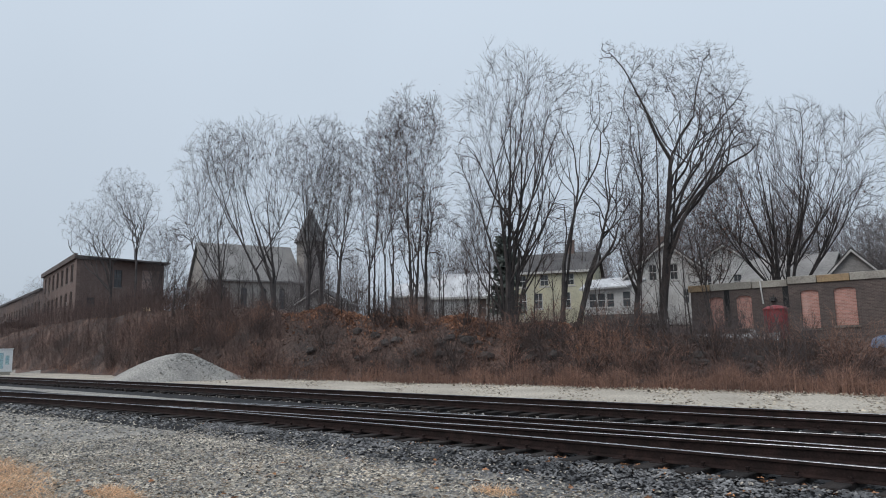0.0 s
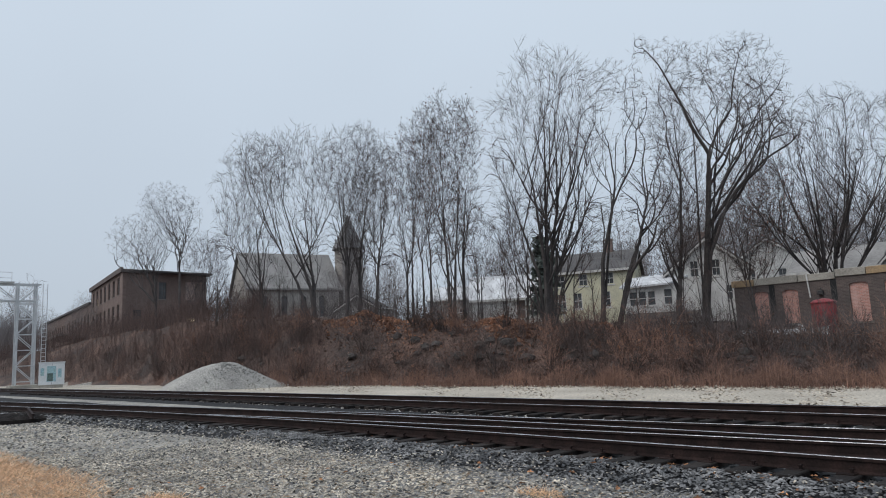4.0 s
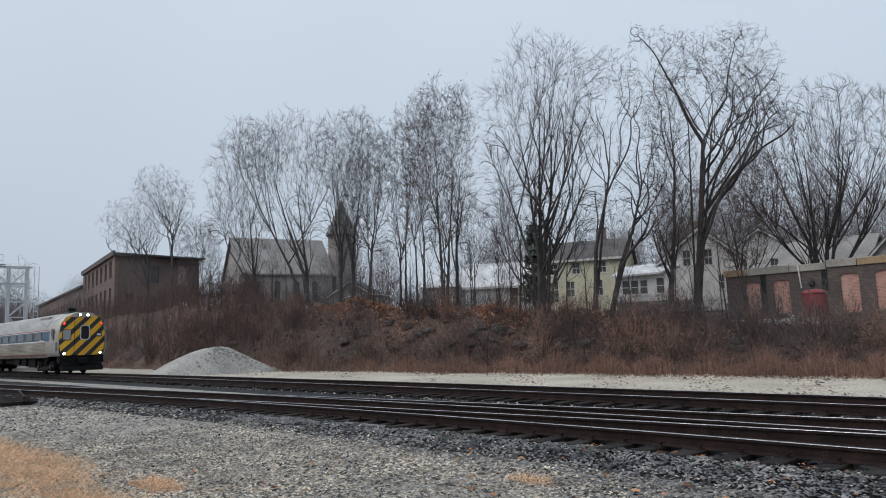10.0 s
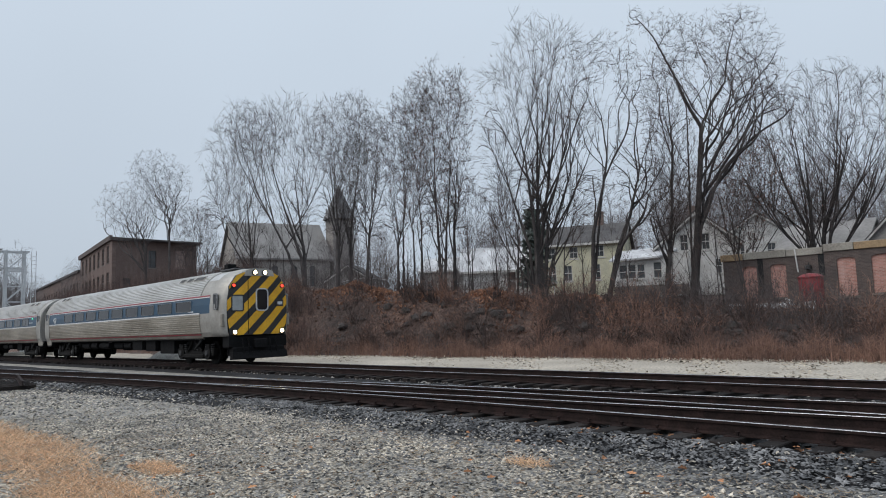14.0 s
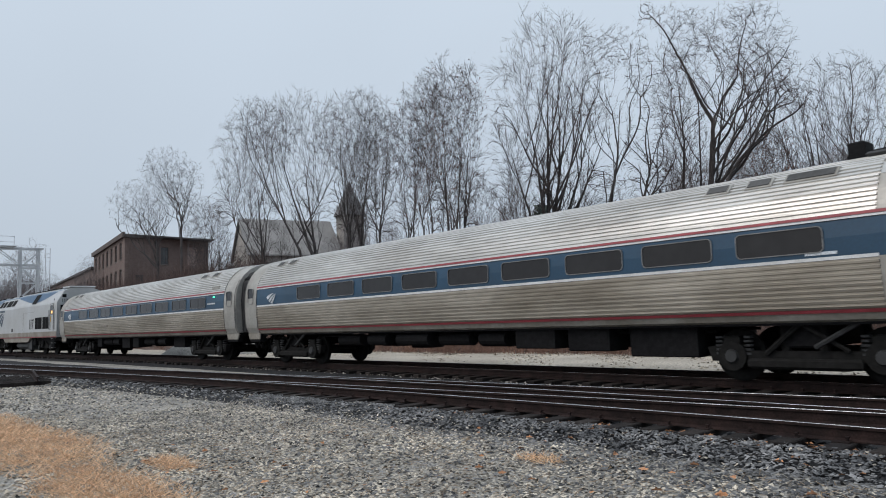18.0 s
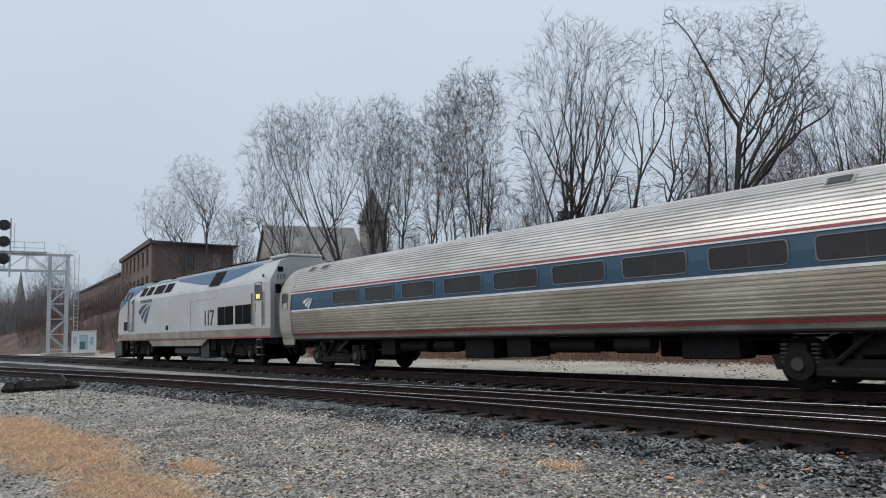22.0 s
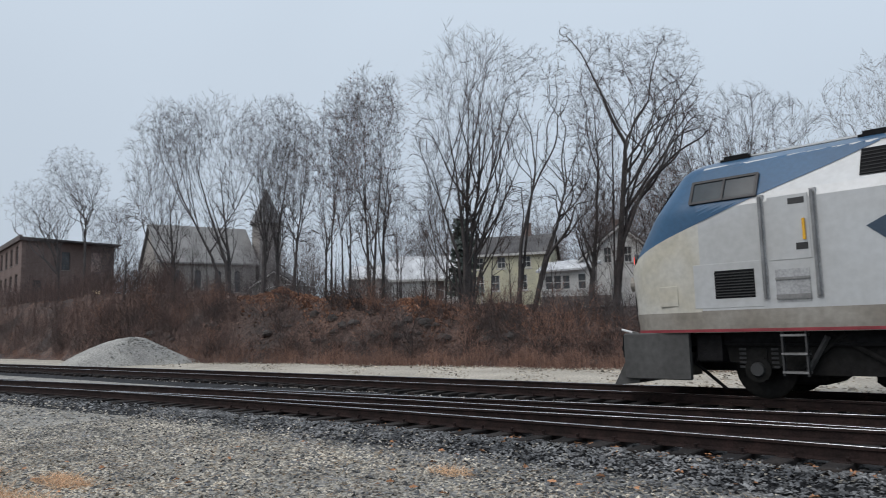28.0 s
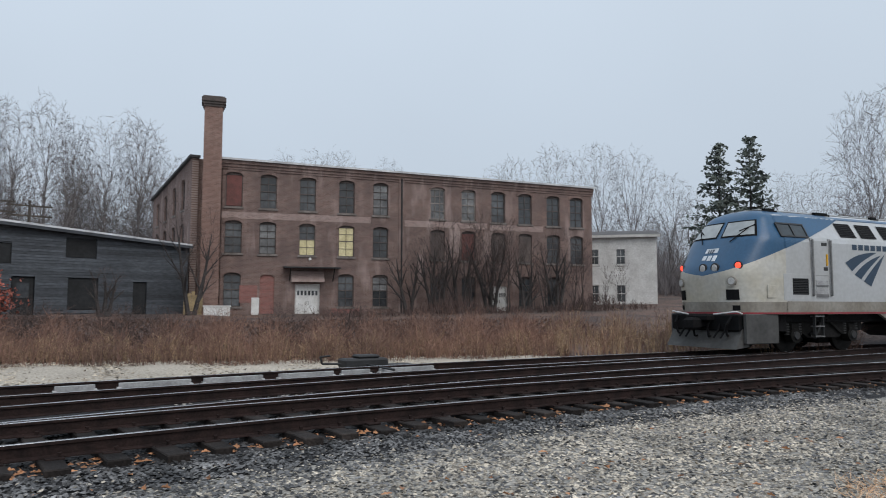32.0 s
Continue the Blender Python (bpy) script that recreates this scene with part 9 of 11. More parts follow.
def tree(x, y, stems, crown, habit, seed, label, leaves=0.0, twig=None, bark=None, low=0.0, dense=1.0, sink=0.25):
    """A winter tree that faces the yard. stems: radius and points (across, up); crown: lobes (across, up, half width, half height)."""
    z = float(land(x, y)) - sink
    nodes, up, r, way, first = limbs(stems, crown, habit, seed, dense)
    rng = np.random.default_rng(seed + 7)
    joint = np.nonzero(up >= 0)[0]
    rows = np.concatenate([nodes[up[joint]], nodes[joint], r[up[joint]][:, None] * 0.96, r[joint][:, None]], 1)
    # a child limb starts no thicker than it goes on
    side = np.abs(rows[:, 6] - rows[:, 7]) > 0.35 * rows[:, 6]
    rows[side, 6] = rows[side, 7] * 1.15
    thick = rows[:, 7] > 0.018
    t = thing("tree", label, "bare tree", pose(x, y, z, rz=math.degrees(math.atan2(-x, y))))
    flare = np.array([(s[1][0], 0, -0.3, s[1][0] + 0.02, 0, 0.7, s[0] * 1.5, s[0] * 1.02) for s in stems])
    stout = thick & (rows[:, 7] > 0.05)
    v5, f5 = tubes(np.concatenate([rows[stout], flare]), 6)
    v3, f3 = tubes(rows[thick & ~stout], 3) if (thick & ~stout).any() else (v5[:0], f5[:0])
    part("trunk", raw("trunk", np.concatenate([v5, v3]), np.concatenate([f5, f3 + len(v5)]), bark or M_BARK), None, t)
    # twigs along the young wood, each with two finer ones
    length, spread = habit[6], habit[7]
    young = np.nonzero(r < 0.045)[0]
    if low >= 0.015:
        young = young[rng.random(len(young)) < 0.75]
    d = way[young] + rng.normal(0, spread, (len(young), 3)) + np.array((0, 0, 0.12))
    d /= np.linalg.norm(d, axis=1)[:, None]
    ln = length * rng.uniform(0.7, 1.7, len(young))[:, None]
    a = nodes[young] - way[young] * rng.uniform(0, 0.3, (len(young), 1))
    b = a + d * ln * 0.55
    e = d + rng.normal(0, spread * 0.4, d.shape) + np.array((0, 0, 0.15))
    e /= np.linalg.norm(e, axis=1)[:, None]
    c = b + e * ln * 0.5
    one = np.ones((len(young), 1))
    fine = [rows[~thick], np.concatenate([a, b, one * 0.006, one * 0.005], 1), np.concatenate([b, c, one * 0.0045, one * 0.0025], 1)]
    for f in ((0.45, 0.9) if low < 0.0105 else (0.6,) if low < 0.015 else ()):
        p = a + (b - a) * f
        g = d + rng.normal(0, spread * 0.8, d.shape) + np.array((0, 0, 0.1))
        g /= np.linalg.norm(g, axis=1)[:, None]
        fine.append(np.concatenate([p, p + g * ln * rng.uniform(0.35, 0.75, (len(young), 1)), one * 0.005, one * 0.003], 1))
    part("crown", raw("crown", *ribbons(np.concatenate(fine), max(low * (0.6 if low < 0.015 else 0.55), 0.0044), rng), twig or M_TWIG), None, t, "fine bare twigs")
    if leaves:
        pick = c[rng.random(len(c)) < leaves * 0.5]
        part("clinging_leaves", raw("clinging_leaves", *tufts(pick, 0.06, rng, 0.15, 2), M_REDLEAF), None, t, "sparse russet leaves")
    return t


def near_trees():
    two = ((-0.12, 0.05, 1.0, 0.17, -0.15), (0.13, -0.05, 0.97, 0.16, 0.15))
    three = ((-0.2, 0.05, 0.96, 0.16, -0.2), (0.02, 0.1, 1.0, 0.18, 0), (0.22, -0.05, 0.95, 0.15, 0.2))
    tree(-98.1, 31.3, ((0.22, (-0.0, 0), (-0.2, 8.3), (-1.2, 10.6), (-3.3, 12.4)), (0.15, (-0.0, 0), (0.1, 8.3), (1.3, 12.2))), ((-2.2, 13.0, 4.3, 3.8), (0.1, 14.1, 3.1, 3.5)), S_GNARL, 101, "bare tree with low spreading limbs by the dark mill", twig=M_MIDTWIG, bark=M_MIDBARK, low=0.014)
    tree(-98.1, 34.4, ((0.24, (0.0, 0), (-0.0, 10.0), (-0.4, 12.9), (-1.7, 14.2), (-2.5, 16.2)), (0.15, (0.0, 0), (-0.0, 10.0), (0.4, 13.1), (1.1, 17.1))), ((-1.7, 17.4, 3.7, 3.2), (0.3, 15.5, 2.8, 3.5), (-3.6, 17.3, 2.0, 2.0)), S_GNARL, 102, "bare crooked tree rising over the dark mill's roof", twig=M_MIDTWIG, bark=M_MIDBARK, low=0.014)
    tree(-93.4, 35.8, ((0.13, (0.0, 0), (-0.0, 6.8)), (0.1, (0.0, 0), (0.7, 6.8))), ((-0.0, 9.4, 3.0, 2.9), (1.8, 7.5, 2.1, 2.1)), S_MAPLE, 103, "small bare tree with wispy twigs", twig=M_MIDTWIG, bark=M_MIDBARK, low=0.012)
    tree(-57.5, 23.2, ((0.13, (0.0, 0), (0.1, 3.3), (0.1, 4.3)),), ((1.1, 3.5, 1.4, 0.8), (0.2, 4.2, 0.9, 1.3), (2.2, 3.3, 1.1, 0.6)), S_GNARL, 104, "short broken tree with crooked dark limbs", twig=M_MIDTWIG, bark=M_MIDBARK)
    tree(-56.0, 26.6, ((0.2, (-0.0, 0), (-0.2, 4.3), (-0.5, 8.7)), (0.1, (-0.0, 0), (-0.2, 4.3), (-1.2, 6.7))), ((-1.8, 10.3, 2.3, 3.1), (-1.3, 13.1, 1.9, 2.8), (0.4, 12.6, 2.1, 3.3), (-2.2, 7.2, 2.0, 2.1), (-0.1, 14.6, 1.3, 1.8)), S_MAPLE, 105, "bare grey-brown tree with a fine twiggy crown on the bank", twig=M_MIDTWIG, bark=M_MIDBARK, low=0.011)
    tree(-52.3, 29.5, ((0.24, (0.0, 0), (-0.3, 2.9), (-1.5, 6.7), (-2.6, 10.5)), (0.2, (-0.3, 0), (-1.4, 3.4), (-3.0, 6.7), (-4.4, 9.5)), (0.2, (0.0, 0), (-0.1, 3.3), (-0.6, 8.1), (-0.9, 11.0))), ((-4.3, 12.9, 2.0, 2.7), (-2.6, 13.7, 2.0, 2.7), (-1.1, 14.2, 1.8, 2.8), (0.8, 12.5, 1.9, 3.4), (1.3, 14.5, 1.4, 1.7)), S_MAPLE, 106, "bare tree with three leaning stems and a wide fan of twigs", twig=M_MIDTWIG, bark=M_MIDBARK, low=0.011)
    tree(-49.2, 30.7, ((0.2, (0.0, 0), (-0.0, 5.2), (-0.7, 8.9)), (0.18, (0.0, 0), (0.2, 5.2), (0.9, 9.4))), ((-0.4, 12.7, 1.8, 3.5), (1.2, 12.9, 1.7, 3.5)), S_MAPLE, 107, "bare twin-stemmed tree with an upright crown", twig=M_MIDTWIG, bark=M_MIDBARK, low=0.011)
    tree(-49.5, 32.1, ((0.2, (-0.0, 0), (0.1, 5.2), (0.7, 9.5)), (0.1, (-0.0, 0), (0.1, 3.8), (-0.6, 7.6))), ((1.0, 13.4, 1.6, 3.7), (-0.1, 10.9, 1.7, 2.8)), S_MAPLE, 108, "bare grey-brown tree with a fine twiggy crown on the bank", twig=M_MIDTWIG, bark=M_MIDBARK, low=0.011)
    tree(-47.1, 32.0, ((0.17, (0.0, 0), (0.4, 5.4), (1.1, 9.1)),), ((1.1, 11.4, 1.5, 3.6), (0.0, 9.6, 1.4, 2.7)), S_SLIM, 109, "bare grey-brown tree with a fine twiggy crown on the bank", twig=M_MIDTWIG, bark=M_MIDBARK, low=0.01)
    tree(-40.9, 30.5, ((0.12, (0.0, 0), (0.1, 5.0), (-0.2, 7.9)), (0.11, (0.4, 0), (0.5, 5.4), (0.8, 8.7))), ((0.3, 11.2, 1.3, 3.6), (1.2, 12.9, 1.3, 3.0), (-0.8, 10.0, 1.0, 2.4)), S_SLIM, 110, "tall bare tree with russet leaves clinging to its twigs", leaves=0.22, low=0.01)
    tree(-39.0, 31.3, ((0.12, (-0.1, 0), (-0.0, 5.0), (-0.3, 9.1)), (0.1, (-0.6, 0), (-0.6, 4.2), (-1.0, 7.5))), ((-0.5, 9.5, 1.3, 3.2), (0.4, 12.4, 1.4, 3.4)), S_SLIM, 111, "tall bare tree with several slim upright stems", leaves=0.2, low=0.01)
    tree(-36.7, 31.0, ((0.19, (-0.0, 0), (-0.1, 4.9), (-0.4, 9.7)), (0.13, (0.2, 0), (0.5, 4.9), (1.0, 9.6))), ((-0.1, 13.5, 1.4, 2.7), (0.9, 12.8, 1.3, 3.0), (-0.6, 9.3, 1.5, 2.7)), S_SLIM, 112, "tall bare tree with russet leaves clinging to its twigs", leaves=0.3, low=0.01)
    tree(-36.8, 32.3, ((0.15, (-0.0, 0), (0.1, 4.7), (0.5, 9.1)),), ((0.8, 12.8, 1.0, 3.3), (0.3, 9.1, 1.2, 2.7)), S_SLIM, 113, "tall bare tree with russet leaves clinging to its twigs", leaves=0.3, low=0.01)
    tree(-33.9, 31.1, ((0.07, (0.1, 0), (0.2, 4.4)), (0.05, (-0.1, 0), (-0.1, 4.4))), ((0.4, 5.5, 0.9, 2.6), (-0.3, 4.8, 0.7, 1.8)), S_SLIM, 114, "slender bare sapling pair on the bank", leaves=0.1)
    tree(-32.0, 31.6, ((0.05, (0.0, 0), (0.0, 3.7), (0.1, 5.5)),), ((0.1, 5.8, 0.7, 1.8),), S_SLIM, 115, "slender bare sapling on the bank")
    tree(-30.5, 31.7, ((0.09, (0.1, 0), (0.3, 3.9), (-0.1, 7.5)), (0.05, (0.1, 0), (0.4, 3.9))), ((-0.6, 8.3, 1.1, 2.1), (-0.3, 5.4, 1.0, 1.7)), S_SLIM, 116, "slender bare tree beside the large maple")
    tree(-28.8, 31.9, ((0.22, (-0.1, 0), (0.0, 3.8), (-0.4, 8.7), (-0.9, 11.9)), (0.24, (-0.0, 0), (0.1, 3.8), (0.3, 8.7), (0.5, 12.6)), (0.22, (0.1, 0), (0.3, 3.8), (1.1, 8.6), (1.7, 12.5)), (0.18, (0.3, 0), (0.6, 3.4), (2.1, 7.5), (2.9, 10.6)), (0.16, (-0.2, 0), (-0.4, 3.5), (-1.4, 7.0), (-2.0, 9.5)), (0.12, (0.3, 0), (0.9, 2.7), (2.6, 5.0)), (0.12, (-0.2, 0), (-0.7, 2.8), (-1.8, 4.9))), ((-1.4, 13.8, 1.3, 2.0), (-0.1, 15.5, 1.4, 2.1), (1.5, 15.6, 1.4, 2.1), (3.0, 14.5, 1.3, 2.1), (-2.1, 10.6, 1.2, 2.0), (0.3, 11.9, 1.9, 2.7), (2.3, 11.0, 1.7, 2.8), (2.5, 6.4, 1.7, 1.9), (-2.1, 6.3, 1.0, 1.7)), S_FAN, 117, "large bare maple with many stems fanning from its foot", dense=1.3)
    tree(-27.1, 33.4, ((0.06, (-0.8, 0), (-0.6, 3.4), (0.3, 4.7)),), ((0.5, 5.0, 0.9, 1.2),), S_GNARL, 118, "thin bare sapling beside the maple")
    tree(-25.8, 33.1, ((0.2, (-0.0, 0), (0.3, 4.1), (1.0, 6.7), (1.3, 8.4), (1.1, 10.8), (0.7, 12.0)), (0.12, (-0.0, 0), (0.3, 4.1), (0.5, 5.7), (0.4, 7.4), (-1.0, 7.7)), (0.1, (-0.0, 0), (0.9, 6.4), (1.3, 8.4), (1.6, 11.4), (2.6, 12.7))), ((0.2, 13.8, 0.9, 2.0), (1.5, 14.9, 1.2, 1.5), (2.4, 14.1, 1.1, 1.9), (-0.4, 11.3, 0.9, 1.5)), S_GNARL, 119, "tall bare tree with crooked dark limbs and a hooked branch", dense=0.9)
    tree(-25.4, 34.1, ((0.21, (-0.1, 0), (0.7, 3.3), (1.5, 5.3), (2.2, 7.9), (2.1, 10.5)), (0.12, (-0.1, 0), (1.5, 5.3), (2.2, 7.9), (3.3, 10.9))), ((2.3, 12.7, 1.2, 2.1), (3.1, 11.2, 1.0, 2.3), (1.5, 9.3, 1.0, 1.7), (2.9, 7.5, 1.3, 1.7), (1.0, 7.3, 0.9, 1.4)), S_GNARL, 120, "bare dark tree leaning along the bank", dense=0.9)
    tree(-22.4, 35.5, ((0.19, (-0.1, 0), (0.5, 5.1), (0.8, 9.0), (0.7, 12.4)),), ((0.7, 10.7, 1.5, 2.6), (0.8, 8.0, 1.7, 2.1), (0.4, 12.7, 1.0, 2.1), (0.1, 5.1, 1.4, 1.4)), S_SLIM, 121, "straight bare tree before the white porch house")
    tree(-21.7, 37.1, ((0.3, (-0.1, 0), (0.5, 5.2), (0.9, 9.2), (1.0, 10.3), (0.3, 11.9), (-0.3, 13.7), (-1.3, 16.2), (-2.1, 17.4)), (0.22, (-0.0, 0), (0.5, 5.2), (0.9, 9.1), (1.1, 10.4), (1.6, 11.4), (2.4, 12.5), (2.7, 14.3), (3.1, 15.5)), (0.2, (0.0, 0), (0.5, 5.2), (1.0, 8.8), (2.0, 10.0), (3.3, 10.7), (4.5, 11.1)), (0.12, (-0.0, 0), (0.9, 9.2), (1.6, 11.4), (1.7, 12.8), (1.1, 13.9)), (0.11, (-0.0, 0), (1.6, 11.4), (2.6, 12.8), (4.0, 13.8)), (0.1, (-0.1, 0), (0.3, 11.9), (-0.3, 13.7), (-0.2, 15.9))), ((-2.0, 17.3, 0.8, 0.9), (-0.8, 16.5, 0.9, 1.2), (0.2, 16.7, 0.9, 1.0), (0.8, 15.0, 1.3, 1.5), (2.1, 15.9, 1.1, 1.3), (3.4, 15.8, 1.3, 1.2), (4.4, 14.8, 1.1, 1.2), (2.8, 14.0, 1.6, 1.5), (4.4, 12.9, 1.3, 1.3), (4.8, 11.2, 1.5, 0.8), (3.5, 11.8, 1.7, 1.3), (-0.6, 14.5, 1.1, 1.4)), S_GNARL, 122, "large forked bare tree with a gnarled crown", dense=2.4)
    tree(-24.1, 46.1, ((0.12, (0.0, 0), (0.3, 4.4), (0.0, 6.7)), (0.1, (0.2, 0), (0.6, 4.4), (1.5, 7.0))), ((0.2, 8.7, 2.2, 2.2), (2.0, 8.5, 2.2, 2.2), (1.1, 10.2, 2.2, 1.8), (2.5, 6.5, 1.8, 1.8)), S_ROUND, 123, "bare twiggy tree with brown leaves behind the ruin", leaves=0.7, dense=1.5)
    tree(-20.7, 51.1, ((0.3, (-0.0, 0), (-0.1, 4.3), (-1.2, 7.6), (-1.8, 9.6)), (0.26, (0.1, 0), (0.0, 4.3), (-0.0, 7.6), (-0.1, 11.0)), (0.26, (0.3, 0), (0.7, 4.7), (1.8, 8.1), (2.3, 11.2)), (0.2, (0.4, 0), (1.2, 5.2), (3.2, 7.8), (4.8, 10.0)), (0.18, (-0.0, 0), (-0.4, 4.7), (-2.3, 6.7), (-3.4, 7.9))), ((-2.6, 10.8, 2.1, 2.8), (-0.6, 12.9, 2.1, 3.0), (2.0, 13.5, 2.3, 2.5), (4.3, 12.6, 2.3, 2.5), (5.8, 10.1, 1.8, 2.0), (4.0, 9.1, 2.3, 1.8), (-3.1, 7.9, 1.9, 1.9), (0.7, 10.2, 2.8, 2.8)), S_FAN, 124, "bare multi-stemmed tree with a wide crown behind the ruin", leaves=0.04, dense=1.2, low=0.01)
    tree(-15.6, 80.6, ((0.3, (-0.1, 0), (-0.1, 8.9), (-0.7, 12.2), (-3.0, 16.1)), (0.28, (-0.1, 0), (0.1, 8.9), (0.3, 14.2), (0.5, 17.5)), (0.24, (-0.1, 0), (0.4, 10.3), (2.5, 14.3), (4.1, 17.6))), ((-3.7, 19.4, 3.0, 3.6), (-0.5, 21.5, 3.3, 3.3), (3.1, 21.0, 3.1, 3.1), (5.4, 18.0, 2.6, 2.6), (0.5, 16.9, 4.6, 3.3)), S_FAN, 125, "broad rounded bare tree behind the warehouse", twig=M_HAZED_TWIG, bark=M_HAZED_BARK, low=0.016)
    tree(-9.7, 85.6, ((0.16, (0.0, 0), (-0.1, 12.2), (-0.4, 14.9)),), ((-0.4, 15.6, 1.9, 3.8), (0.7, 18.5, 1.7, 2.7)), S_SLIM, 126, "slim bare tree in the distant wood", twig=M_HAZED_TWIG, bark=M_HAZED_BARK, low=0.016)
    tree(-6.5, 83.9, ((0.2, (0.0, 0), (0.0, 10.8), (-1.3, 15.6)), (0.18, (0.0, 0), (0.4, 11.5), (2.1, 16.3))), ((-1.3, 18.7, 2.7, 3.2), (1.7, 18.3, 3.0, 3.3), (0.0, 15.6, 3.3, 3.3)), S_ROUND, 127, "bare tree with faded red leaves on its crown", leaves=0.35, bark=M_HAZED_BARK, twig=M_HAZED_TWIG, low=0.016)
    tree(-2.5, 84.1, ((0.17, (0.1, 0), (0.4, 12.2), (-0.1, 15.6)), (0.14, (0.1, 0), (0.4, 11.5), (1.1, 15.6))), ((-0.1, 17.8, 1.1, 3.6), (1.0, 16.8, 1.0, 3.6), (0.4, 13.8, 1.6, 3.0)), S_SLIM, 128, "hazy bare tree in the distant wood", twig=M_HAZED_TWIG, bark=M_HAZED_BARK, low=0.02, dense=0.75)
    tree(0.4, 88.2, ((0.17, (0.0, 0), (0.5, 13.0), (-0.0, 16.7)), (0.14, (0.0, 0), (0.5, 12.2), (1.4, 16.7))), ((-0.0, 19.1, 1.5, 3.9), (1.3, 18.0, 1.4, 3.9), (0.6, 14.7, 2.1, 3.3)), S_SLIM, 129, "hazy bare tree in the distant wood", twig=M_HAZED_TWIG, bark=M_HAZED_BARK, low=0.02, dense=0.75)
    tree(3.6, 84.1, ((0.17, (0.1, 0), (0.3, 12.2), (-0.3, 15.5)), (0.14, (0.1, 0), (0.3, 11.4), (1.2, 15.5))), ((-0.2, 17.6, 1.5, 3.5), (1.1, 16.7, 1.4, 3.5), (0.3, 13.7, 2.1, 2.9)), S_SLIM, 130, "hazy bare tree in the distant wood", twig=M_HAZED_TWIG, bark=M_HAZED_BARK, low=0.02, dense=0.75)
    tree(6.5, 85.9, ((0.17, (0.1, 0), (0.6, 12.2), (0.0, 15.4)), (0.14, (0.1, 0), (0.5, 11.4), (1.4, 15.4))), ((0.0, 17.5, 1.4, 3.5), (1.4, 16.6, 1.3, 3.5), (0.6, 13.6, 2.1, 2.9)), S_SLIM, 131, "hazy bare tree in the distant wood", twig=M_HAZED_TWIG, bark=M_HAZED_BARK, low=0.02, dense=0.75)
    tree(9.0, 82.7, ((0.17, (0.2, 0), (0.8, 12.1), (0.2, 15.5)), (0.14, (0.2, 0), (0.7, 11.4), (1.7, 15.4))), ((0.2, 17.6, 1.5, 3.6), (1.6, 16.6, 1.4, 3.6), (0.8, 13.6, 2.1, 3.0)), S_SLIM, 132, "hazy bare tree in the distant wood", twig=M_HAZED_TWIG, bark=M_HAZED_BARK, low=0.02, dense=0.75)
    tree(12.9, 89.2, ((0.17, (0.2, 0), (0.4, 11.7), (-0.1, 14.5)), (0.14, (0.2, 0), (0.4, 11.0), (1.2, 14.5))), ((-0.0, 16.3, 1.3, 3.1), (1.1, 15.5, 1.2, 3.1), (0.4, 12.9, 1.9, 2.6)), S_SLIM, 133, "hazy bare tree in the distant wood", twig=M_HAZED_TWIG, bark=M_HAZED_BARK, low=0.02, dense=0.75)
    tree(15.4, 82.8, ((0.17, (0.2, 0), (-0.1, 11.4), (-0.7, 14.3)), (0.14, (0.2, 0), (-0.1, 10.8), (0.9, 14.2))), ((-0.7, 16.1, 1.7, 3.2), (0.8, 15.3, 1.6, 3.2), (-0.1, 12.7, 2.5, 2.7)), S_SLIM, 134, "hazy bare tree in the distant wood", twig=M_HAZED_TWIG, bark=M_HAZED_BARK, low=0.02, dense=0.75)
    tree(19.1, 84.0, ((0.17, (0.2, 0), (0.0, 11.7), (-0.6, 14.7)), (0.14, (0.2, 0), (0.0, 11.0), (1.1, 14.6))), ((-0.5, 16.5, 1.8, 3.4), (1.0, 15.6, 1.7, 3.4), (0.1, 13.0, 2.5, 2.8)), S_SLIM, 135, "hazy bare tree in the distant wood", twig=M_HAZED_TWIG, bark=M_HAZED_BARK, low=0.02, dense=0.75)
    tree(11.2, 79.4, ((0.17, (0.2, 0), (-0.0, 9.7), (-0.4, 11.6)), (0.14, (0.2, 0), (-0.0, 9.2), (0.7, 11.6))), ((-0.4, 12.9, 1.2, 2.2), (0.6, 12.3, 1.1, 2.2), (0.0, 10.6, 1.7, 1.8)), S_SLIM, 136, "hazy bare tree in the distant wood", twig=M_HAZED_TWIG, bark=M_HAZED_BARK, low=0.02, dense=0.75)
    tree(12.9, 87.3, ((0.17, (-0.1, 0), (-0.0, 10.9), (-0.7, 14.4)), (0.14, (-0.1, 0), (-0.0, 10.1), (0.6, 14.5))), ((-0.8, 16.6, 1.4, 4.0), (0.5, 15.7, 1.3, 4.0), (-0.1, 12.5, 2.0, 3.3)), S_SLIM, 137, "hazy bare tree in the distant wood", twig=M_HAZED_TWIG, bark=M_HAZED_BARK, low=0.02, dense=0.75)
    tree(18.9, 82.1, ((0.17, (-0.1, 0), (-0.3, 11.2), (-1.2, 14.7)), (0.14, (-0.1, 0), (-0.3, 10.4), (0.7, 14.7))), ((-1.2, 16.9, 1.9, 3.9), (0.5, 16.0, 1.8, 3.9), (-0.4, 12.8, 2.7, 3.2)), S_SLIM, 138, "hazy bare tree in the distant wood", twig=M_HAZED_TWIG, bark=M_HAZED_BARK, low=0.02, dense=0.75)
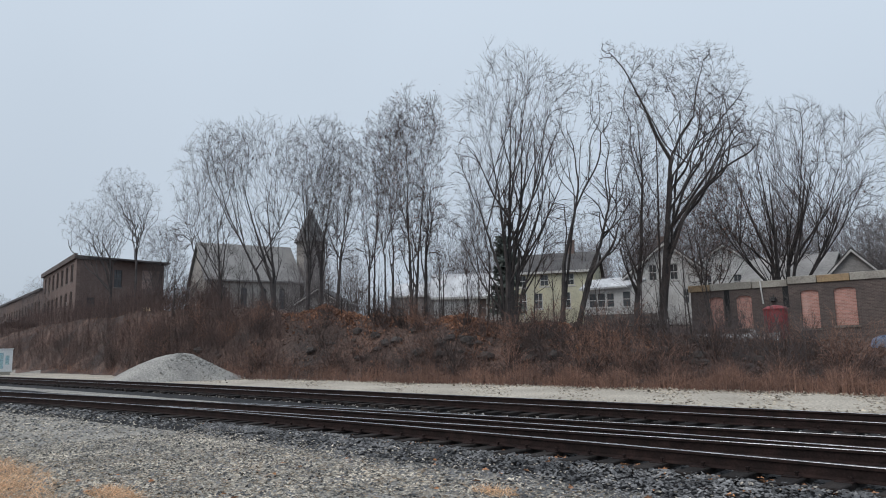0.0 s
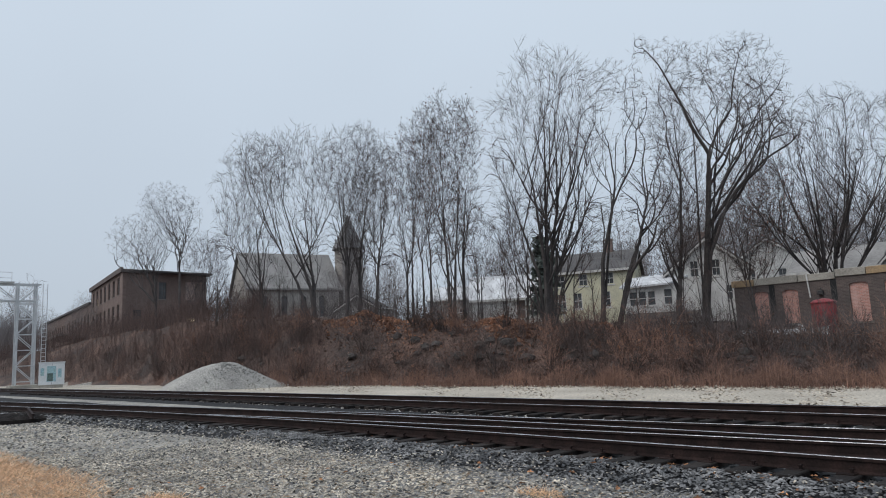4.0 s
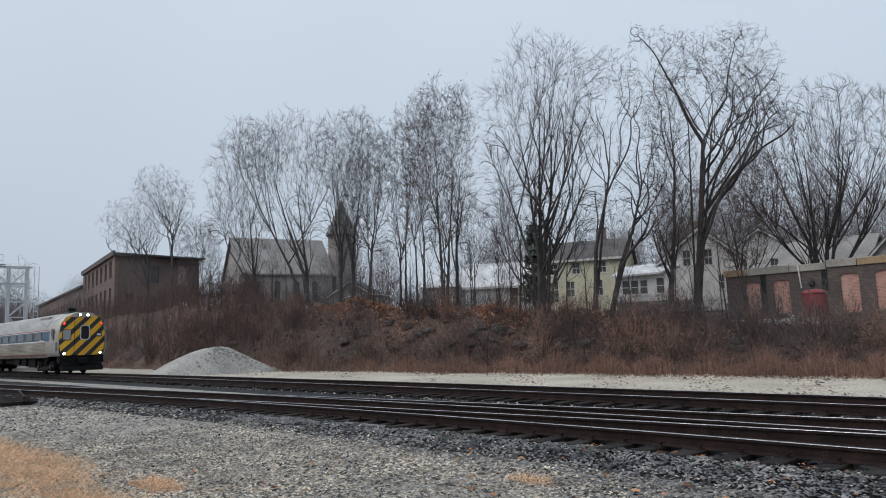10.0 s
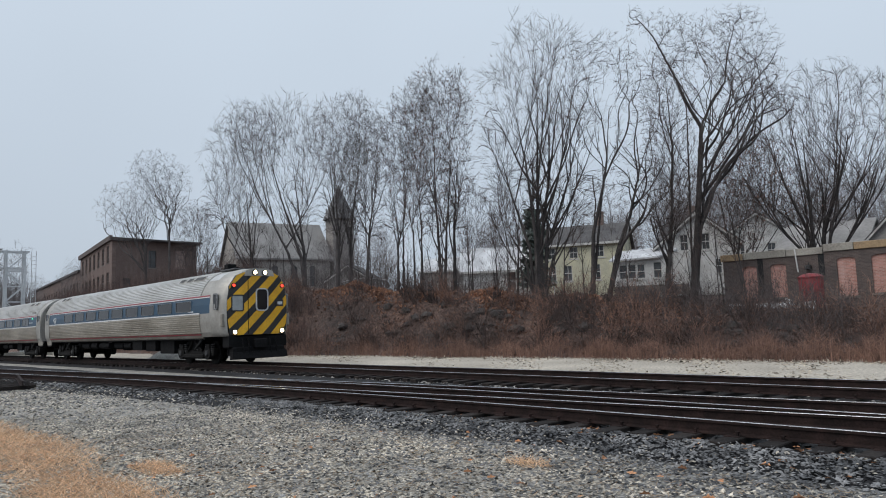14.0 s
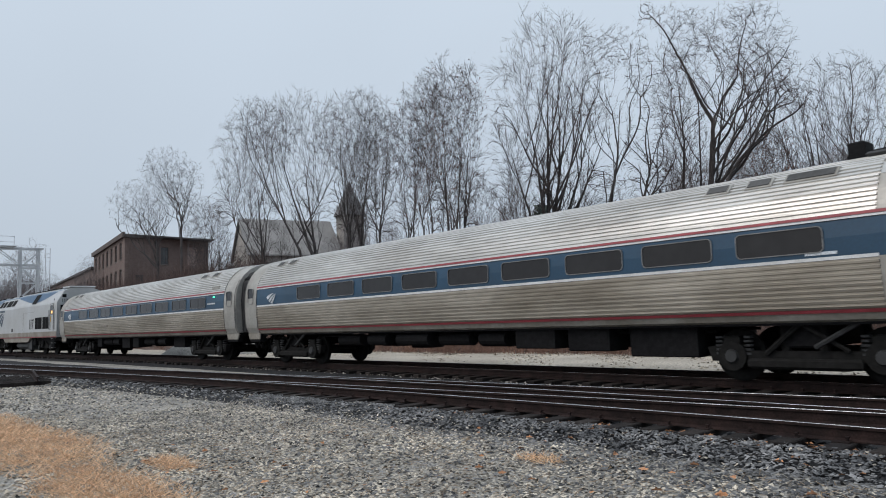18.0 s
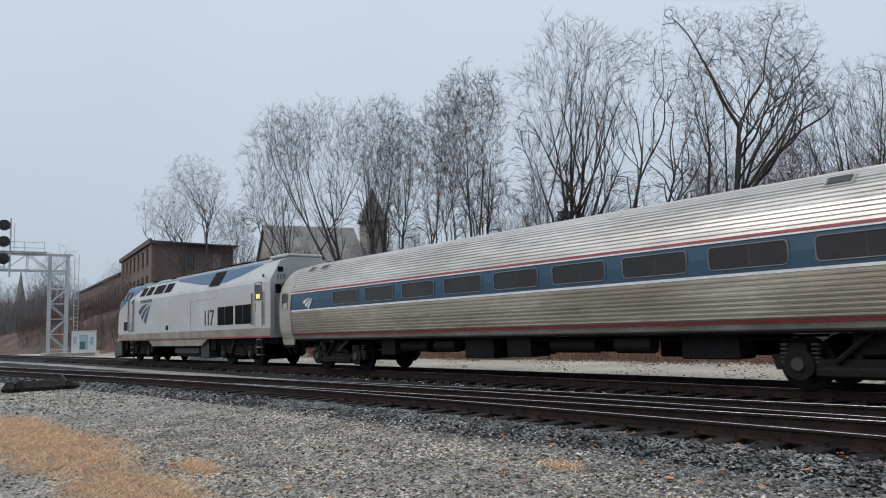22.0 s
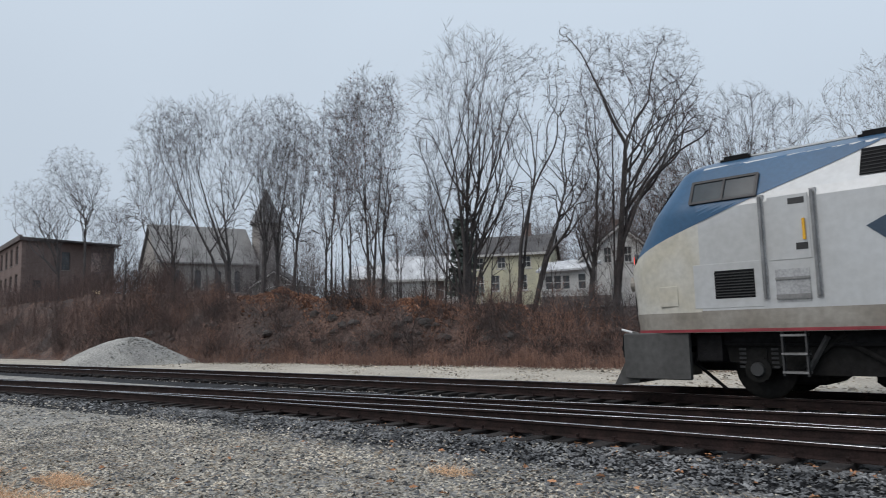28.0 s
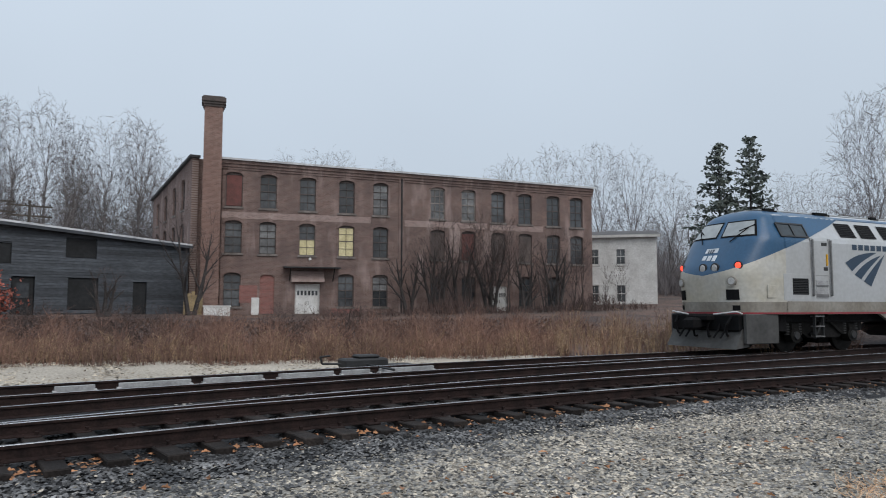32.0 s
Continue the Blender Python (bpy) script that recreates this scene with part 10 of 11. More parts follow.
    tree(20.6, 79.6, ((0.17, (-0.1, 0), (0.1, 9.5), (-0.6, 12.1)), (0.14, (-0.1, 0), (0.1, 8.9), (0.8, 12.1))), ((-0.6, 13.7, 1.4, 2.8), (0.7, 13.1, 1.3, 2.8), (0.0, 10.7, 2.0, 2.4)), S_SLIM, 139, "hazy bare tree in the distant wood", twig=M_HAZED_TWIG, bark=M_HAZED_BARK, low=0.02, dense=0.75)
    tree(5.5, 92.0, ((0.17, (-0.2, 0), (-0.1, 11.6), (-1.0, 15.5)), (0.14, (-0.2, 0), (-0.1, 10.7), (0.6, 15.6))), ((-1.1, 18.0, 1.8, 4.8), (0.4, 17.1, 1.7, 4.8), (-0.2, 13.4, 2.6, 4.0)), S_SLIM, 140, "hazy bare tree in the distant wood", twig=M_HAZED_TWIG, bark=M_HAZED_BARK, low=0.02, dense=0.75)
    tree(-0.9, 95.2, ((0.17, (-0.3, 0), (-0.2, 11.5), (-0.9, 15.5)), (0.14, (-0.3, 0), (-0.1, 10.5), (0.4, 15.7))), ((-1.0, 18.2, 1.7, 5.2), (0.3, 17.2, 1.6, 5.2), (-0.3, 13.3, 2.4, 4.3)), S_SLIM, 141, "hazy bare tree in the distant wood", twig=M_HAZED_TWIG, bark=M_HAZED_BARK, low=0.02, dense=0.75)
    tree(41.8, 96.6, ((0.22, (0.1, 0), (0.1, 8.8), (-0.9, 14.4)), (0.18, (0.1, 0), (0.2, 7.7), (1.0, 14.5))), ((-1.0, 16.7, 1.5, 4.4), (1.0, 16.3, 1.5, 4.4), (-0.0, 17.9, 1.3, 3.5), (0.1, 11.1, 2.6, 4.7)), S_ROUND, 142, "hazy bare tree in the distant wood", twig=M_HAZED_TWIG, bark=M_HAZED_BARK, low=0.022, dense=0.9)
    tree(47.4, 97.4, ((0.22, (0.0, 0), (-0.6, 9.2), (-1.8, 15.1)), (0.18, (0.0, 0), (-0.6, 8.0), (0.5, 15.1))), ((-1.8, 17.4, 1.8, 4.6), (0.4, 17.0, 1.8, 4.6), (-0.7, 18.7, 1.5, 3.6), (-0.6, 11.5, 3.0, 4.8)), S_ROUND, 143, "hazy bare tree in the distant wood", twig=M_HAZED_TWIG, bark=M_HAZED_BARK, low=0.022, dense=0.9)
    tree(49.7, 94.0, ((0.22, (0.0, 0), (-0.4, 9.3), (-1.6, 15.3)), (0.18, (0.0, 0), (-0.4, 8.2), (0.6, 15.3))), ((-1.7, 17.6, 1.7, 4.6), (0.6, 17.2, 1.7, 4.5), (-0.5, 18.9, 1.4, 3.6), (-0.5, 11.7, 2.9, 4.8)), S_ROUND, 144, "hazy bare tree in the distant wood", twig=M_HAZED_TWIG, bark=M_HAZED_BARK, low=0.022, dense=0.9)
    tree(59.3, 95.4, ((0.22, (0.0, 0), (-0.4, 8.7), (-1.6, 14.5)), (0.18, (0.0, 0), (-0.4, 7.5), (0.8, 14.5))), ((-1.6, 16.9, 1.8, 4.4), (0.8, 16.4, 1.8, 4.4), (-0.4, 18.1, 1.5, 3.5), (-0.4, 11.0, 3.0, 4.7)), S_ROUND, 145, "hazy bare tree in the distant wood", twig=M_HAZED_TWIG, bark=M_HAZED_BARK, low=0.022, dense=0.9)
    tree(65.1, 76.4, ((0.22, (0.0, 0), (-0.2, 7.7), (-1.4, 12.7)), (0.18, (0.0, 0), (-0.2, 6.7), (0.9, 12.7))), ((-1.4, 14.7, 1.7, 3.8), (0.9, 14.3, 1.7, 3.8), (-0.2, 15.7, 1.4, 3.0), (-0.2, 9.7, 2.9, 4.0)), S_ROUND, 146, "hazy bare tree in the distant wood", twig=M_HAZED_TWIG, bark=M_HAZED_BARK, low=0.022, dense=0.9)
    tree(69.4, 77.9, ((0.22, (-0.0, 0), (0.3, 8.5), (-0.7, 14.1)), (0.18, (-0.0, 0), (0.3, 7.4), (1.4, 14.0))), ((-0.7, 16.3, 1.6, 4.2), (1.4, 15.8, 1.6, 4.2), (0.4, 17.4, 1.3, 3.3), (0.3, 10.7, 2.6, 4.4)), S_ROUND, 147, "hazy bare tree in the distant wood", twig=M_HAZED_TWIG, bark=M_HAZED_BARK, low=0.022, dense=0.9)
    tree(67.2, 67.6, ((0.22, (0.0, 0), (0.3, 8.5), (-1.0, 13.8)), (0.18, (0.0, 0), (0.3, 7.4), (1.7, 13.8))), ((-1.0, 16.0, 2.1, 4.1), (1.7, 15.5, 2.1, 4.1), (0.4, 17.0, 1.8, 3.2), (0.3, 10.6, 3.5, 4.3)), S_ROUND, 148, "hazy bare tree in the distant wood", twig=M_HAZED_TWIG, bark=M_HAZED_BARK, low=0.022, dense=0.9)
    tree(71.9, 64.1, ((0.22, (-0.0, 0), (0.0, 8.5), (-1.4, 13.9)), (0.18, (-0.0, 0), (0.0, 7.4), (1.6, 13.9))), ((-1.3, 16.1, 2.3, 4.2), (1.6, 15.6, 2.3, 4.3), (0.1, 17.2, 1.9, 3.4), (0.0, 10.6, 3.9, 4.5)), S_ROUND, 149, "hazy bare tree in the distant wood", twig=M_HAZED_TWIG, bark=M_HAZED_BARK, low=0.022, dense=0.9)
    tree(76.3, 62.0, ((0.22, (-0.0, 0), (-0.1, 8.2), (-1.3, 13.5)), (0.18, (-0.0, 0), (-0.1, 7.1), (1.4, 13.4))), ((-1.3, 15.7, 2.2, 4.2), (1.4, 15.1, 2.2, 4.3), (0.1, 16.7, 1.8, 3.3), (-0.0, 10.3, 3.7, 4.5)), S_ROUND, 150, "hazy bare tree in the distant wood", twig=M_HAZED_TWIG, bark=M_HAZED_BARK, low=0.022, dense=0.9)
    tree(80.8, 59.5, ((0.22, (0.0, 0), (-0.1, 6.7), (-1.2, 11.2)), (0.18, (0.0, 0), (-0.1, 5.8), (1.1, 11.1))), ((-1.2, 13.0, 2.0, 3.7), (1.2, 12.5, 2.0, 3.7), (0.0, 13.8, 1.7, 2.9), (-0.1, 8.4, 3.3, 3.9)), S_ROUND, 151, "hazy bare tree in the distant wood", twig=M_HAZED_TWIG, bark=M_HAZED_BARK, low=0.022, dense=0.9)
    tree(86.6, 60.0, ((0.22, (-0.0, 0), (-0.2, 5.4), (-1.0, 9.4)), (0.18, (-0.0, 0), (-0.2, 4.6), (0.8, 9.3))), ((-1.0, 11.0, 1.6, 3.3), (0.8, 10.6, 1.6, 3.4), (-0.0, 11.7, 1.3, 2.6), (-0.2, 7.0, 2.6, 3.5)), S_ROUND, 152, "hazy bare tree in the distant wood", twig=M_HAZED_TWIG, bark=M_HAZED_BARK, low=0.022, dense=0.9)
    tree(105.7, 57.5, ((0.22, (-0.0, 0), (0.6, 5.9), (-0.5, 10.9)), (0.18, (-0.0, 0), (0.6, 4.9), (2.0, 10.8))), ((-0.4, 12.9, 2.5, 4.6), (2.1, 12.3, 2.5, 4.6), (0.9, 13.8, 2.1, 3.6), (0.7, 7.9, 4.2, 4.9)), S_ROUND, 153, "hazy bare tree in the distant wood", twig=M_HAZED_TWIG, bark=M_HAZED_BARK, low=0.022, dense=0.9)
    tree(106.4, 51.8, ((0.22, (-0.1, 0), (0.1, 5.7), (-1.0, 10.5)), (0.18, (-0.1, 0), (0.1, 4.7), (1.5, 10.3))), ((-0.9, 12.4, 2.7, 4.6), (1.5, 11.8, 2.7, 4.6), (0.4, 13.2, 2.2, 3.6), (0.2, 7.6, 4.4, 4.8)), S_ROUND, 154, "hazy bare tree in the distant wood", twig=M_HAZED_TWIG, bark=M_HAZED_BARK, low=0.022, dense=0.9)
    tree(106.1, 47.7, ((0.22, (-0.1, 0), (0.0, 4.1), (-0.9, 8.0)), (0.18, (-0.1, 0), (-0.0, 3.4), (1.1, 7.9))), ((-0.8, 9.5, 2.3, 3.8), (1.2, 9.1, 2.3, 3.8), (0.2, 10.2, 1.9, 3.0), (0.1, 5.7, 3.8, 4.0)), S_ROUND, 155, "hazy bare tree in the distant wood", twig=M_HAZED_TWIG, bark=M_HAZED_BARK, low=0.022, dense=0.9)
    tree(55.5, 23.7, ((0.2, (0.0, 0), (0.3, 5.1), (-0.1, 9.3)), (0.16, (0.0, 0), (0.5, 5.9), (1.4, 10.0))), ((-0.2, 11.0, 2.2, 4.4), (1.2, 10.8, 2.2, 5.0), (0.0, 6.8, 2.2, 3.3)), S_MAPLE, 156, "pale bare tree beyond the line", twig=M_HAZED_TWIG, bark=M_HAZED_BARK, low=0.014)
    # saplings before the mill and the warehouse
    for k, (x, y, top) in enumerate(((13.0, 43.0, 8.0), (27.5, 38.6, 6.5), (29.2, 38.2, 7.5), (31.2, 37.4, 7.8), (33.6, 36.5, 6.2), (36.0, 36.0, 6.8), (26.0, 39.6, 5.6), (8.0, 41.5, 3.6))):
        small_tree(x, y, top, three if k % 2 else two, style(kids=(8, 6, 4, 0, 0), depth=3, angle=(18, 40), lift=0.03, wiggle=0.06, fine=0.007, ratio=(0.5, 0.5, 0.45, 0.4, 0.4), start=0.15), 60 + k, "thin bare sapling against the brick wall", name="sapling", category="sapling", twig=M_TWIG, wide=0.35)
    rng = random.Random(44)
    slim = style(kids=(9, 6, 4, 0, 0), depth=3, angle=(14, 34), lift=0.04, wiggle=0.05, fine=0.007, ratio=(0.42, 0.5, 0.45, 0.4, 0.4), start=0.2)
    for k in range(18):
        u = rng.uniform(0.42, 1.0)
        x, y = 13.0 + 27.5 * u, 42.2 - 8.0 * u + rng.uniform(-0.8, 1.0)
        small_tree(x, y, rng.uniform(4.0, 8.6), ((rng.uniform(-0.12, 0.12), 0, 1.0, rng.uniform(0.03, 0.055), 0), (rng.uniform(-0.2, 0.2), 0, 0.85, 0.03, 0.15)), slim, 480 + k, "thin bare sapling before the brick mill", name="sapling", category="sapling", wide=0.24)
    rng = random.Random(40)
    thin = style(kids=(10, 6, 4, 0, 0), depth=3, angle=(20, 45), lift=0.03, wiggle=0.05, fine=0.006, ratio=(0.35, 0.5, 0.45, 0.4, 0.4), start=0.2)
    for k in range(30):
        b = rng.uniform(26, 66)
        d = float(np.interp(b, BEARING, EDGE)) + rng.uniform(6.5, 15)
        x, y = -d * math.sin(math.radians(b)), d * math.cos(math.radians(b))
        if -23.5 < x < -10 and y > 38:
            continue
        small_tree(x, y, float(land(x, y)) + rng.uniform(3.0, 9.0), ((rng.uniform(-0.15, 0.15), 0, 1.0, rng.uniform(0.03, 0.06), 0),), thin, 400 + k, "thin bare sapling on the wooded bank", name="sapling", category="sapling", wide=0.22)
    red = small_tree(2.3, 33.1, 2.3, three, style(kids=(7, 5, 3, 0, 0), depth=3, fine=0.006, start=0.1), 71, "small shrub still full of red leaves", name="red_shrub", category="shrub", sink=0.05, wide=0.5)
    w = np.random.default_rng(3)
    pts = w.normal(0, 1, (420, 3)) * np.array([0.42, 0.35, 0.4]) + np.array([0, 0, 1.1])
    part("red_leaves", raw("red_leaves", *tufts(pts, 0.07, w, 0.05, 3), M_REDBUSH), None, red, "dull red leaves")


def conifer(x, y, top, spread, seed, label):
    z = float(land(x, y)) - 0.2
    h = top - z
    rng = random.Random(seed)
    t = thing("conifer", label, "conifer", pose(x, y, z))
    m = Mesh().bar((0, 0, 0), (0, 0, h * 0.97), 0.25, 0.03, 7)
    part("trunk", m, M_BARK, t)
    rows, tips = [], []
    k = 0.12
    while k < 0.98:
        zc = h * k
        for j in range(6):
            a = rng.uniform(0, 6.28)
            r = spread * (1 - k) ** 0.8 * rng.uniform(0.6, 1.15) + 0.2
            e = (r * math.cos(a), r * math.sin(a), zc + 0.12 * r - 0.1 * rng.random())
            rows.append((0, 0, zc, *e, 0.04, 0.01))
            for q in np.linspace(0.25, 1, max(3, int(r * 3.2))):
                tips.append((e[0] * q, e[1] * q, zc + (e[2] - zc) * q - 0.12))
        k += 0.035
    part("branches", raw("branches", *tubes(rows, 4), M_BARK), None, t)
    part("needles", raw("needles", *tufts(tips, 0.26, np.random.default_rng(seed), 0.16, 3), M_NEEDLE), None, t)


def far_trees():
    conifer(71.7, 46.2, 20.0, 5.0, 1, "tall dark conifer beyond the mill")
    conifer(73.6, 43.6, 20.5, 4.6, 2, "tall dark conifer beyond the mill")
    conifer(-36.9, 40.6, 10.0, 1.2, 3, "slim dark evergreen before the yellow house")
    grey = "hazy bare tree in the distant wood"
    models = []
    for k, (x, y, h, w) in enumerate(((-40.0, 92.0, 12.0, 3.0), (-52.0, 90.0, 13.0, 3.4), (-30.0, 95.0, 11.0, 3.2), (-62.0, 88.0, 12.5, 2.8))):
        stems = ((0.16, (0.0, 0.0), (0.1, h * 0.35), (-w * 0.3, h * 0.6)), (0.13, (0.0, 0.0), (0.2, h * 0.3), (w * 0.4, h * 0.6)))
        models.append(tree(x, y, stems, ((-w * 0.4, h * 0.68, w * 0.65, h * 0.25), (w * 0.4, h * 0.72, w * 0.6, h * 0.28), (0.0, h * 0.5, w * 0.9, h * 0.2)), S_MAPLE, 190 + k, grey, twig=M_HAZED_TWIG, bark=M_HAZED_BARK, low=0.02, dense=0.75))
    rng = random.Random(77)
    spots = []
    for lo, hi, d0, d1, n, s0, s1 in ((-60, -30, 80, 100, 22, 0.75, 1.0), (-32, -10, 76, 100, 34, 0.95, 1.25), (-12, 20, 88, 108, 34, 1.0, 1.35), (18, 50, 100, 128, 14, 0.7, 0.9), (50, 78, 105, 140, 22, 0.7, 1.05), (-88, -79, 140, 250, 18, 0.8, 1.2), (-78, -66, 128, 160, 8, 0.6, 0.8)):
        for k in range(n):
            a, d = math.radians(rng.uniform(lo, hi)), rng.uniform(d0, d1)
            spots.append((d * math.sin(a), d * math.cos(a), rng.uniform(s0, s1)))
    for x, y, s in spots:
        src = models[rng.randrange(4)]
        m = pose(x, y, float(land(x, y)) - 0.3, rz=rng.uniform(0, 360))
        c = copy_thing(src, m)
        c.scale = (s, s, s * rng.uniform(0.92, 1.08))
    # low haze of twigs under the woods: one sheet of thickets in haze-paled colour
    w = np.random.default_rng(5)
    rows = []
    for lo, hi, d0, d1, n, h in ((-10, 28, 70, 110, 1300, 2.6), (28, 76, 85, 130, 3000, 5.0), (-45, -10, 84, 115, 900, 2.6), (-89, -80, 130, 230, 1500, 6.0)):
        a = np.radians(w.uniform(lo, hi, n))
        d = w.uniform(d0, d1, n)
        x, y = d * np.sin(a), d * np.cos(a)
        z = land(x, y)
        for i in range(4):
            hh = h * w.uniform(0.5, 1.2, n)
            rows.append(np.stack([x, y, z - 0.2, x + w.normal(0, 0.35, n) * hh, y + w.normal(0, 0.35, n) * hh, z + hh, np.full(n, 0.03), np.full(n, 0.012)], -1))
    tagged(new("undergrowth", raw("undergrowth", *ribbons(np.concatenate(rows), 0.012, w), M_HAZED_TWIG)), "grey-brown bare undergrowth between distant trees", "undergrowth", kind="stuff")


def brush():
    """Weeds along the road's far edge and brambles over the bank."""
    w = np.random.default_rng(21)

    def stand(n, b0, b1, lo, hi, h0, h1, lean, r, forks, keep=None):
        b = w.uniform(b0, b1, n)
        e = np.interp(b, BEARING, EDGE)
        d = e + lo + (hi - lo) * w.random(n) ** 1.3
        # patchy growth
        patch = 0.5 + 0.5 * np.sin(b * 1.1 + 0.8 * np.sin(d * 0.7)) * np.sin(b * 0.37 + d * 0.5)
        ok = w.random(n) < 0.35 + 0.65 * patch
        b, d = b[ok], d[ok]
        n = len(b)
        x, y = -d * np.sin(np.radians(b)), d * np.cos(np.radians(b))
        z = land(x, y) - 0.05
        h = w.uniform(h0, h1, n) * (0.6 + 0.5 * np.sin(b * 0.83 + 2) ** 2)
        tx, ty = x + w.normal(0, lean, n) * h, y + w.normal(0, lean, n) * h
        rows = [np.stack([x, y, z, tx, ty, z + h, np.full(n, r), np.full(n, r * 0.5)], -1)]
        for k in range(forks):
            f = w.uniform(0.35, 0.9, n)
            px, py, pz = x + (tx - x) * f, y + (ty - y) * f, z + h * f
            g = h * w.uniform(0.2, 0.45, n)
            rows.append(np.stack([px, py, pz, px + w.normal(0, 0.6, n) * g, py + w.normal(0, 0.6, n) * g, pz + g * w.uniform(0.3, 0.9, n), np.full(n, r * 0.7), np.full(n, r * 0.35)], -1))
        return np.concatenate(rows)

    def stuff(name, rows, mat, label):
        tagged(new(name, raw(name, *ribbons(rows, 0.0035, w), mat)), label, "weeds", kind="stuff")

    stuff("red_brown_weeds", np.concatenate([stand(15000, 4, 76, -0.9, 2.2, 0.3, 0.9, 0.14, 0.007, 3), stand(9000, -45, 10, -1.4, 5.5, 0.5, 1.25, 0.2, 0.007, 3), stand(5500, -66, -30, 0.5, 8.0, 0.5, 1.2, 0.22, 0.007, 3)]), M_WEED, "dense red-brown dead weeds along the gravel road")
    stuff("brambles", np.concatenate([stand(16000, 8, 76, 1.0, 9.0, 0.3, 0.95, 0.5, 0.007, 4), stand(6500, -48, 14, 4.0, 15, 0.3, 0.85, 0.45, 0.007, 4)]), M_BRAMBLE, "tangled bare brambles over the leaf-covered bank")
    stuff("russet_brambles", stand(4000, -10, 74, 1.5, 9.0, 0.3, 0.85, 0.45, 0.007, 3), M_WEED, "russet bare brambles over the bank")
    stuff("straw_weeds", np.concatenate([stand(5000, -46, 4, 0.0, 2.4, 0.35, 0.9, 0.2, 0.007, 2), stand(1600, -62, -44, 0.0, 7.0, 0.5, 1.3, 0.15, 0.008, 2)]), M_STRAW, "straw-coloured dry grass at the road's edge")
    # tall thicket that hides the foot of the far mill, and scrub between the trees on the bank's top
    def thicket(n, b0, b1, lo, hi, h0, h1, r, forks):
        b = w.uniform(b0, b1, n)
        d = np.interp(b, BEARING, EDGE) + lo + (hi - lo) * w.random(n)
        x, y = -d * np.sin(np.radians(b)), d * np.cos(np.radians(b))
        z = land(x, y) - 0.1
        h = w.uniform(h0, h1, n) * (0.65 + 0.5 * np.sin(b * 0.9 + 0.3 * d) ** 2)
        lx, ly = w.normal(0, 0.14, n), w.normal(0, 0.14, n)
        rows = [np.stack([x, y, z, x + lx * h, y + ly * h, z + h, np.full(n, r), np.full(n, r * 0.4)], -1)]
        for k in range(forks):
            f = w.uniform(0.2, 0.95, n)
            px, py, pz = x + lx * h * f, y + ly * h * f, z + h * f
            g = h * (1.05 - f) * w.uniform(0.25, 0.6, n) + 0.25
            rows.append(np.stack([px, py, pz, px + w.normal(0, 0.45, n) * g, py + w.normal(0, 0.45, n) * g, pz + g * w.uniform(0.5, 1.0, n), np.full(n, r * 0.6), np.full(n, r * 0.3)], -1))
        return np.concatenate(rows)

    stuff("russet_thicket", np.concatenate([thicket(3000, 64, 83, 4, 26, 1.5, 3.2, 0.012, 9), thicket(1500, 60, 80, 1, 8, 0.9, 2.2, 0.011, 8)]), M_BRAMBLE, "tall red-brown thicket below the distant mill")
    stuff("bank_scrub", np.concatenate([thicket(330, 46, 64, 9, 18, 0.8, 3.0, 0.011, 9), thicket(140, 34, 46, 9, 18, 0.6, 1.5, 0.01, 8), thicket(500, 20, 36, 4, 12, 0.8, 2.2, 0.01, 8), thicket(420, 46, 66, 20, 44, 0.8, 2.6, 0.012, 9)]), M_MIDTWIG, "grey bare scrub between the trees on the bank")
    n = 700
    u = 0.4 + 0.6 * w.random(n)
    x, y = 4.0 + 38.0 * u, 42.2 - 9.0 * u + w.normal(0, 0.7, n)
    z = land(x, y) - 0.1
    h = w.uniform(0.4, 1.1, n) * (0.6 + 0.9 * np.clip(np.sin(u * 23), 0, 1))
    rows = []
    for k in range(8):
        f = w.uniform(0, 0.8, n) * (k > 0)
        g = h * (1 - f)
        rows.append(np.stack([x, y, z + h * f, x + w.normal(0, 0.25, n) * g, y + w.normal(0, 0.2, n) * g, z + h * f + g * w.uniform(0.6, 1.0, n), np.full(n, 0.011), np.full(n, 0.005)], -1))
    stuff("mill_scrub", np.concatenate(rows), M_BRAMBLE, "dark bare scrub along the foot of the brick mill")
    # fallen leaves over the bank
    n = 26000
    b = w.uniform(-46, 80, n)
    d = np.interp(b, BEARING, EDGE) + 16 * w.random(n) ** 1.2 + 0.3
    x, y = -d * np.sin(np.radians(b)), d * np.cos(np.radians(b))
    tagged(new("bank_leaves", raw("bank_leaves", *tufts(np.stack([x, y, land(x, y) + 0.05], -1), 0.09, w, 0.03, 1), M_BANKLEAF)), "rust-brown fallen leaves scattered over the bank", "fallen leaves", kind="stuff")
    # drifts of rust-coloured leaves along the bank's brow
    n = 15000
    b = w.uniform(30, 60, n)
    rim = np.interp(b, BEARING, EDGE) + np.interp(b, BEARING, REACH)
    d = rim + w.normal(0.2, 1.7, n) + 1.2 * np.sin(b * 0.8)
    ok = w.random(n) < 0.15 + 0.85 * np.clip(np.sin(b * 0.55 + 1.9) + 0.35 * np.sin(b * 2.3), 0, 1)
    x, y = -d[ok] * np.sin(np.radians(b[ok])), d[ok] * np.cos(np.radians(b[ok]))
    tagged(new("leaf_drifts", raw("leaf_drifts", *tufts(np.stack([x, y, land(x, y) + 0.06], -1), 0.12, w, 0.04, 2), M_RUSTLEAF)), "rust-orange leaf drifts along the top of the bank", "fallen leaves", kind="stuff")
    # shrubs on the bank, one thing each
    rng = random.Random(31)
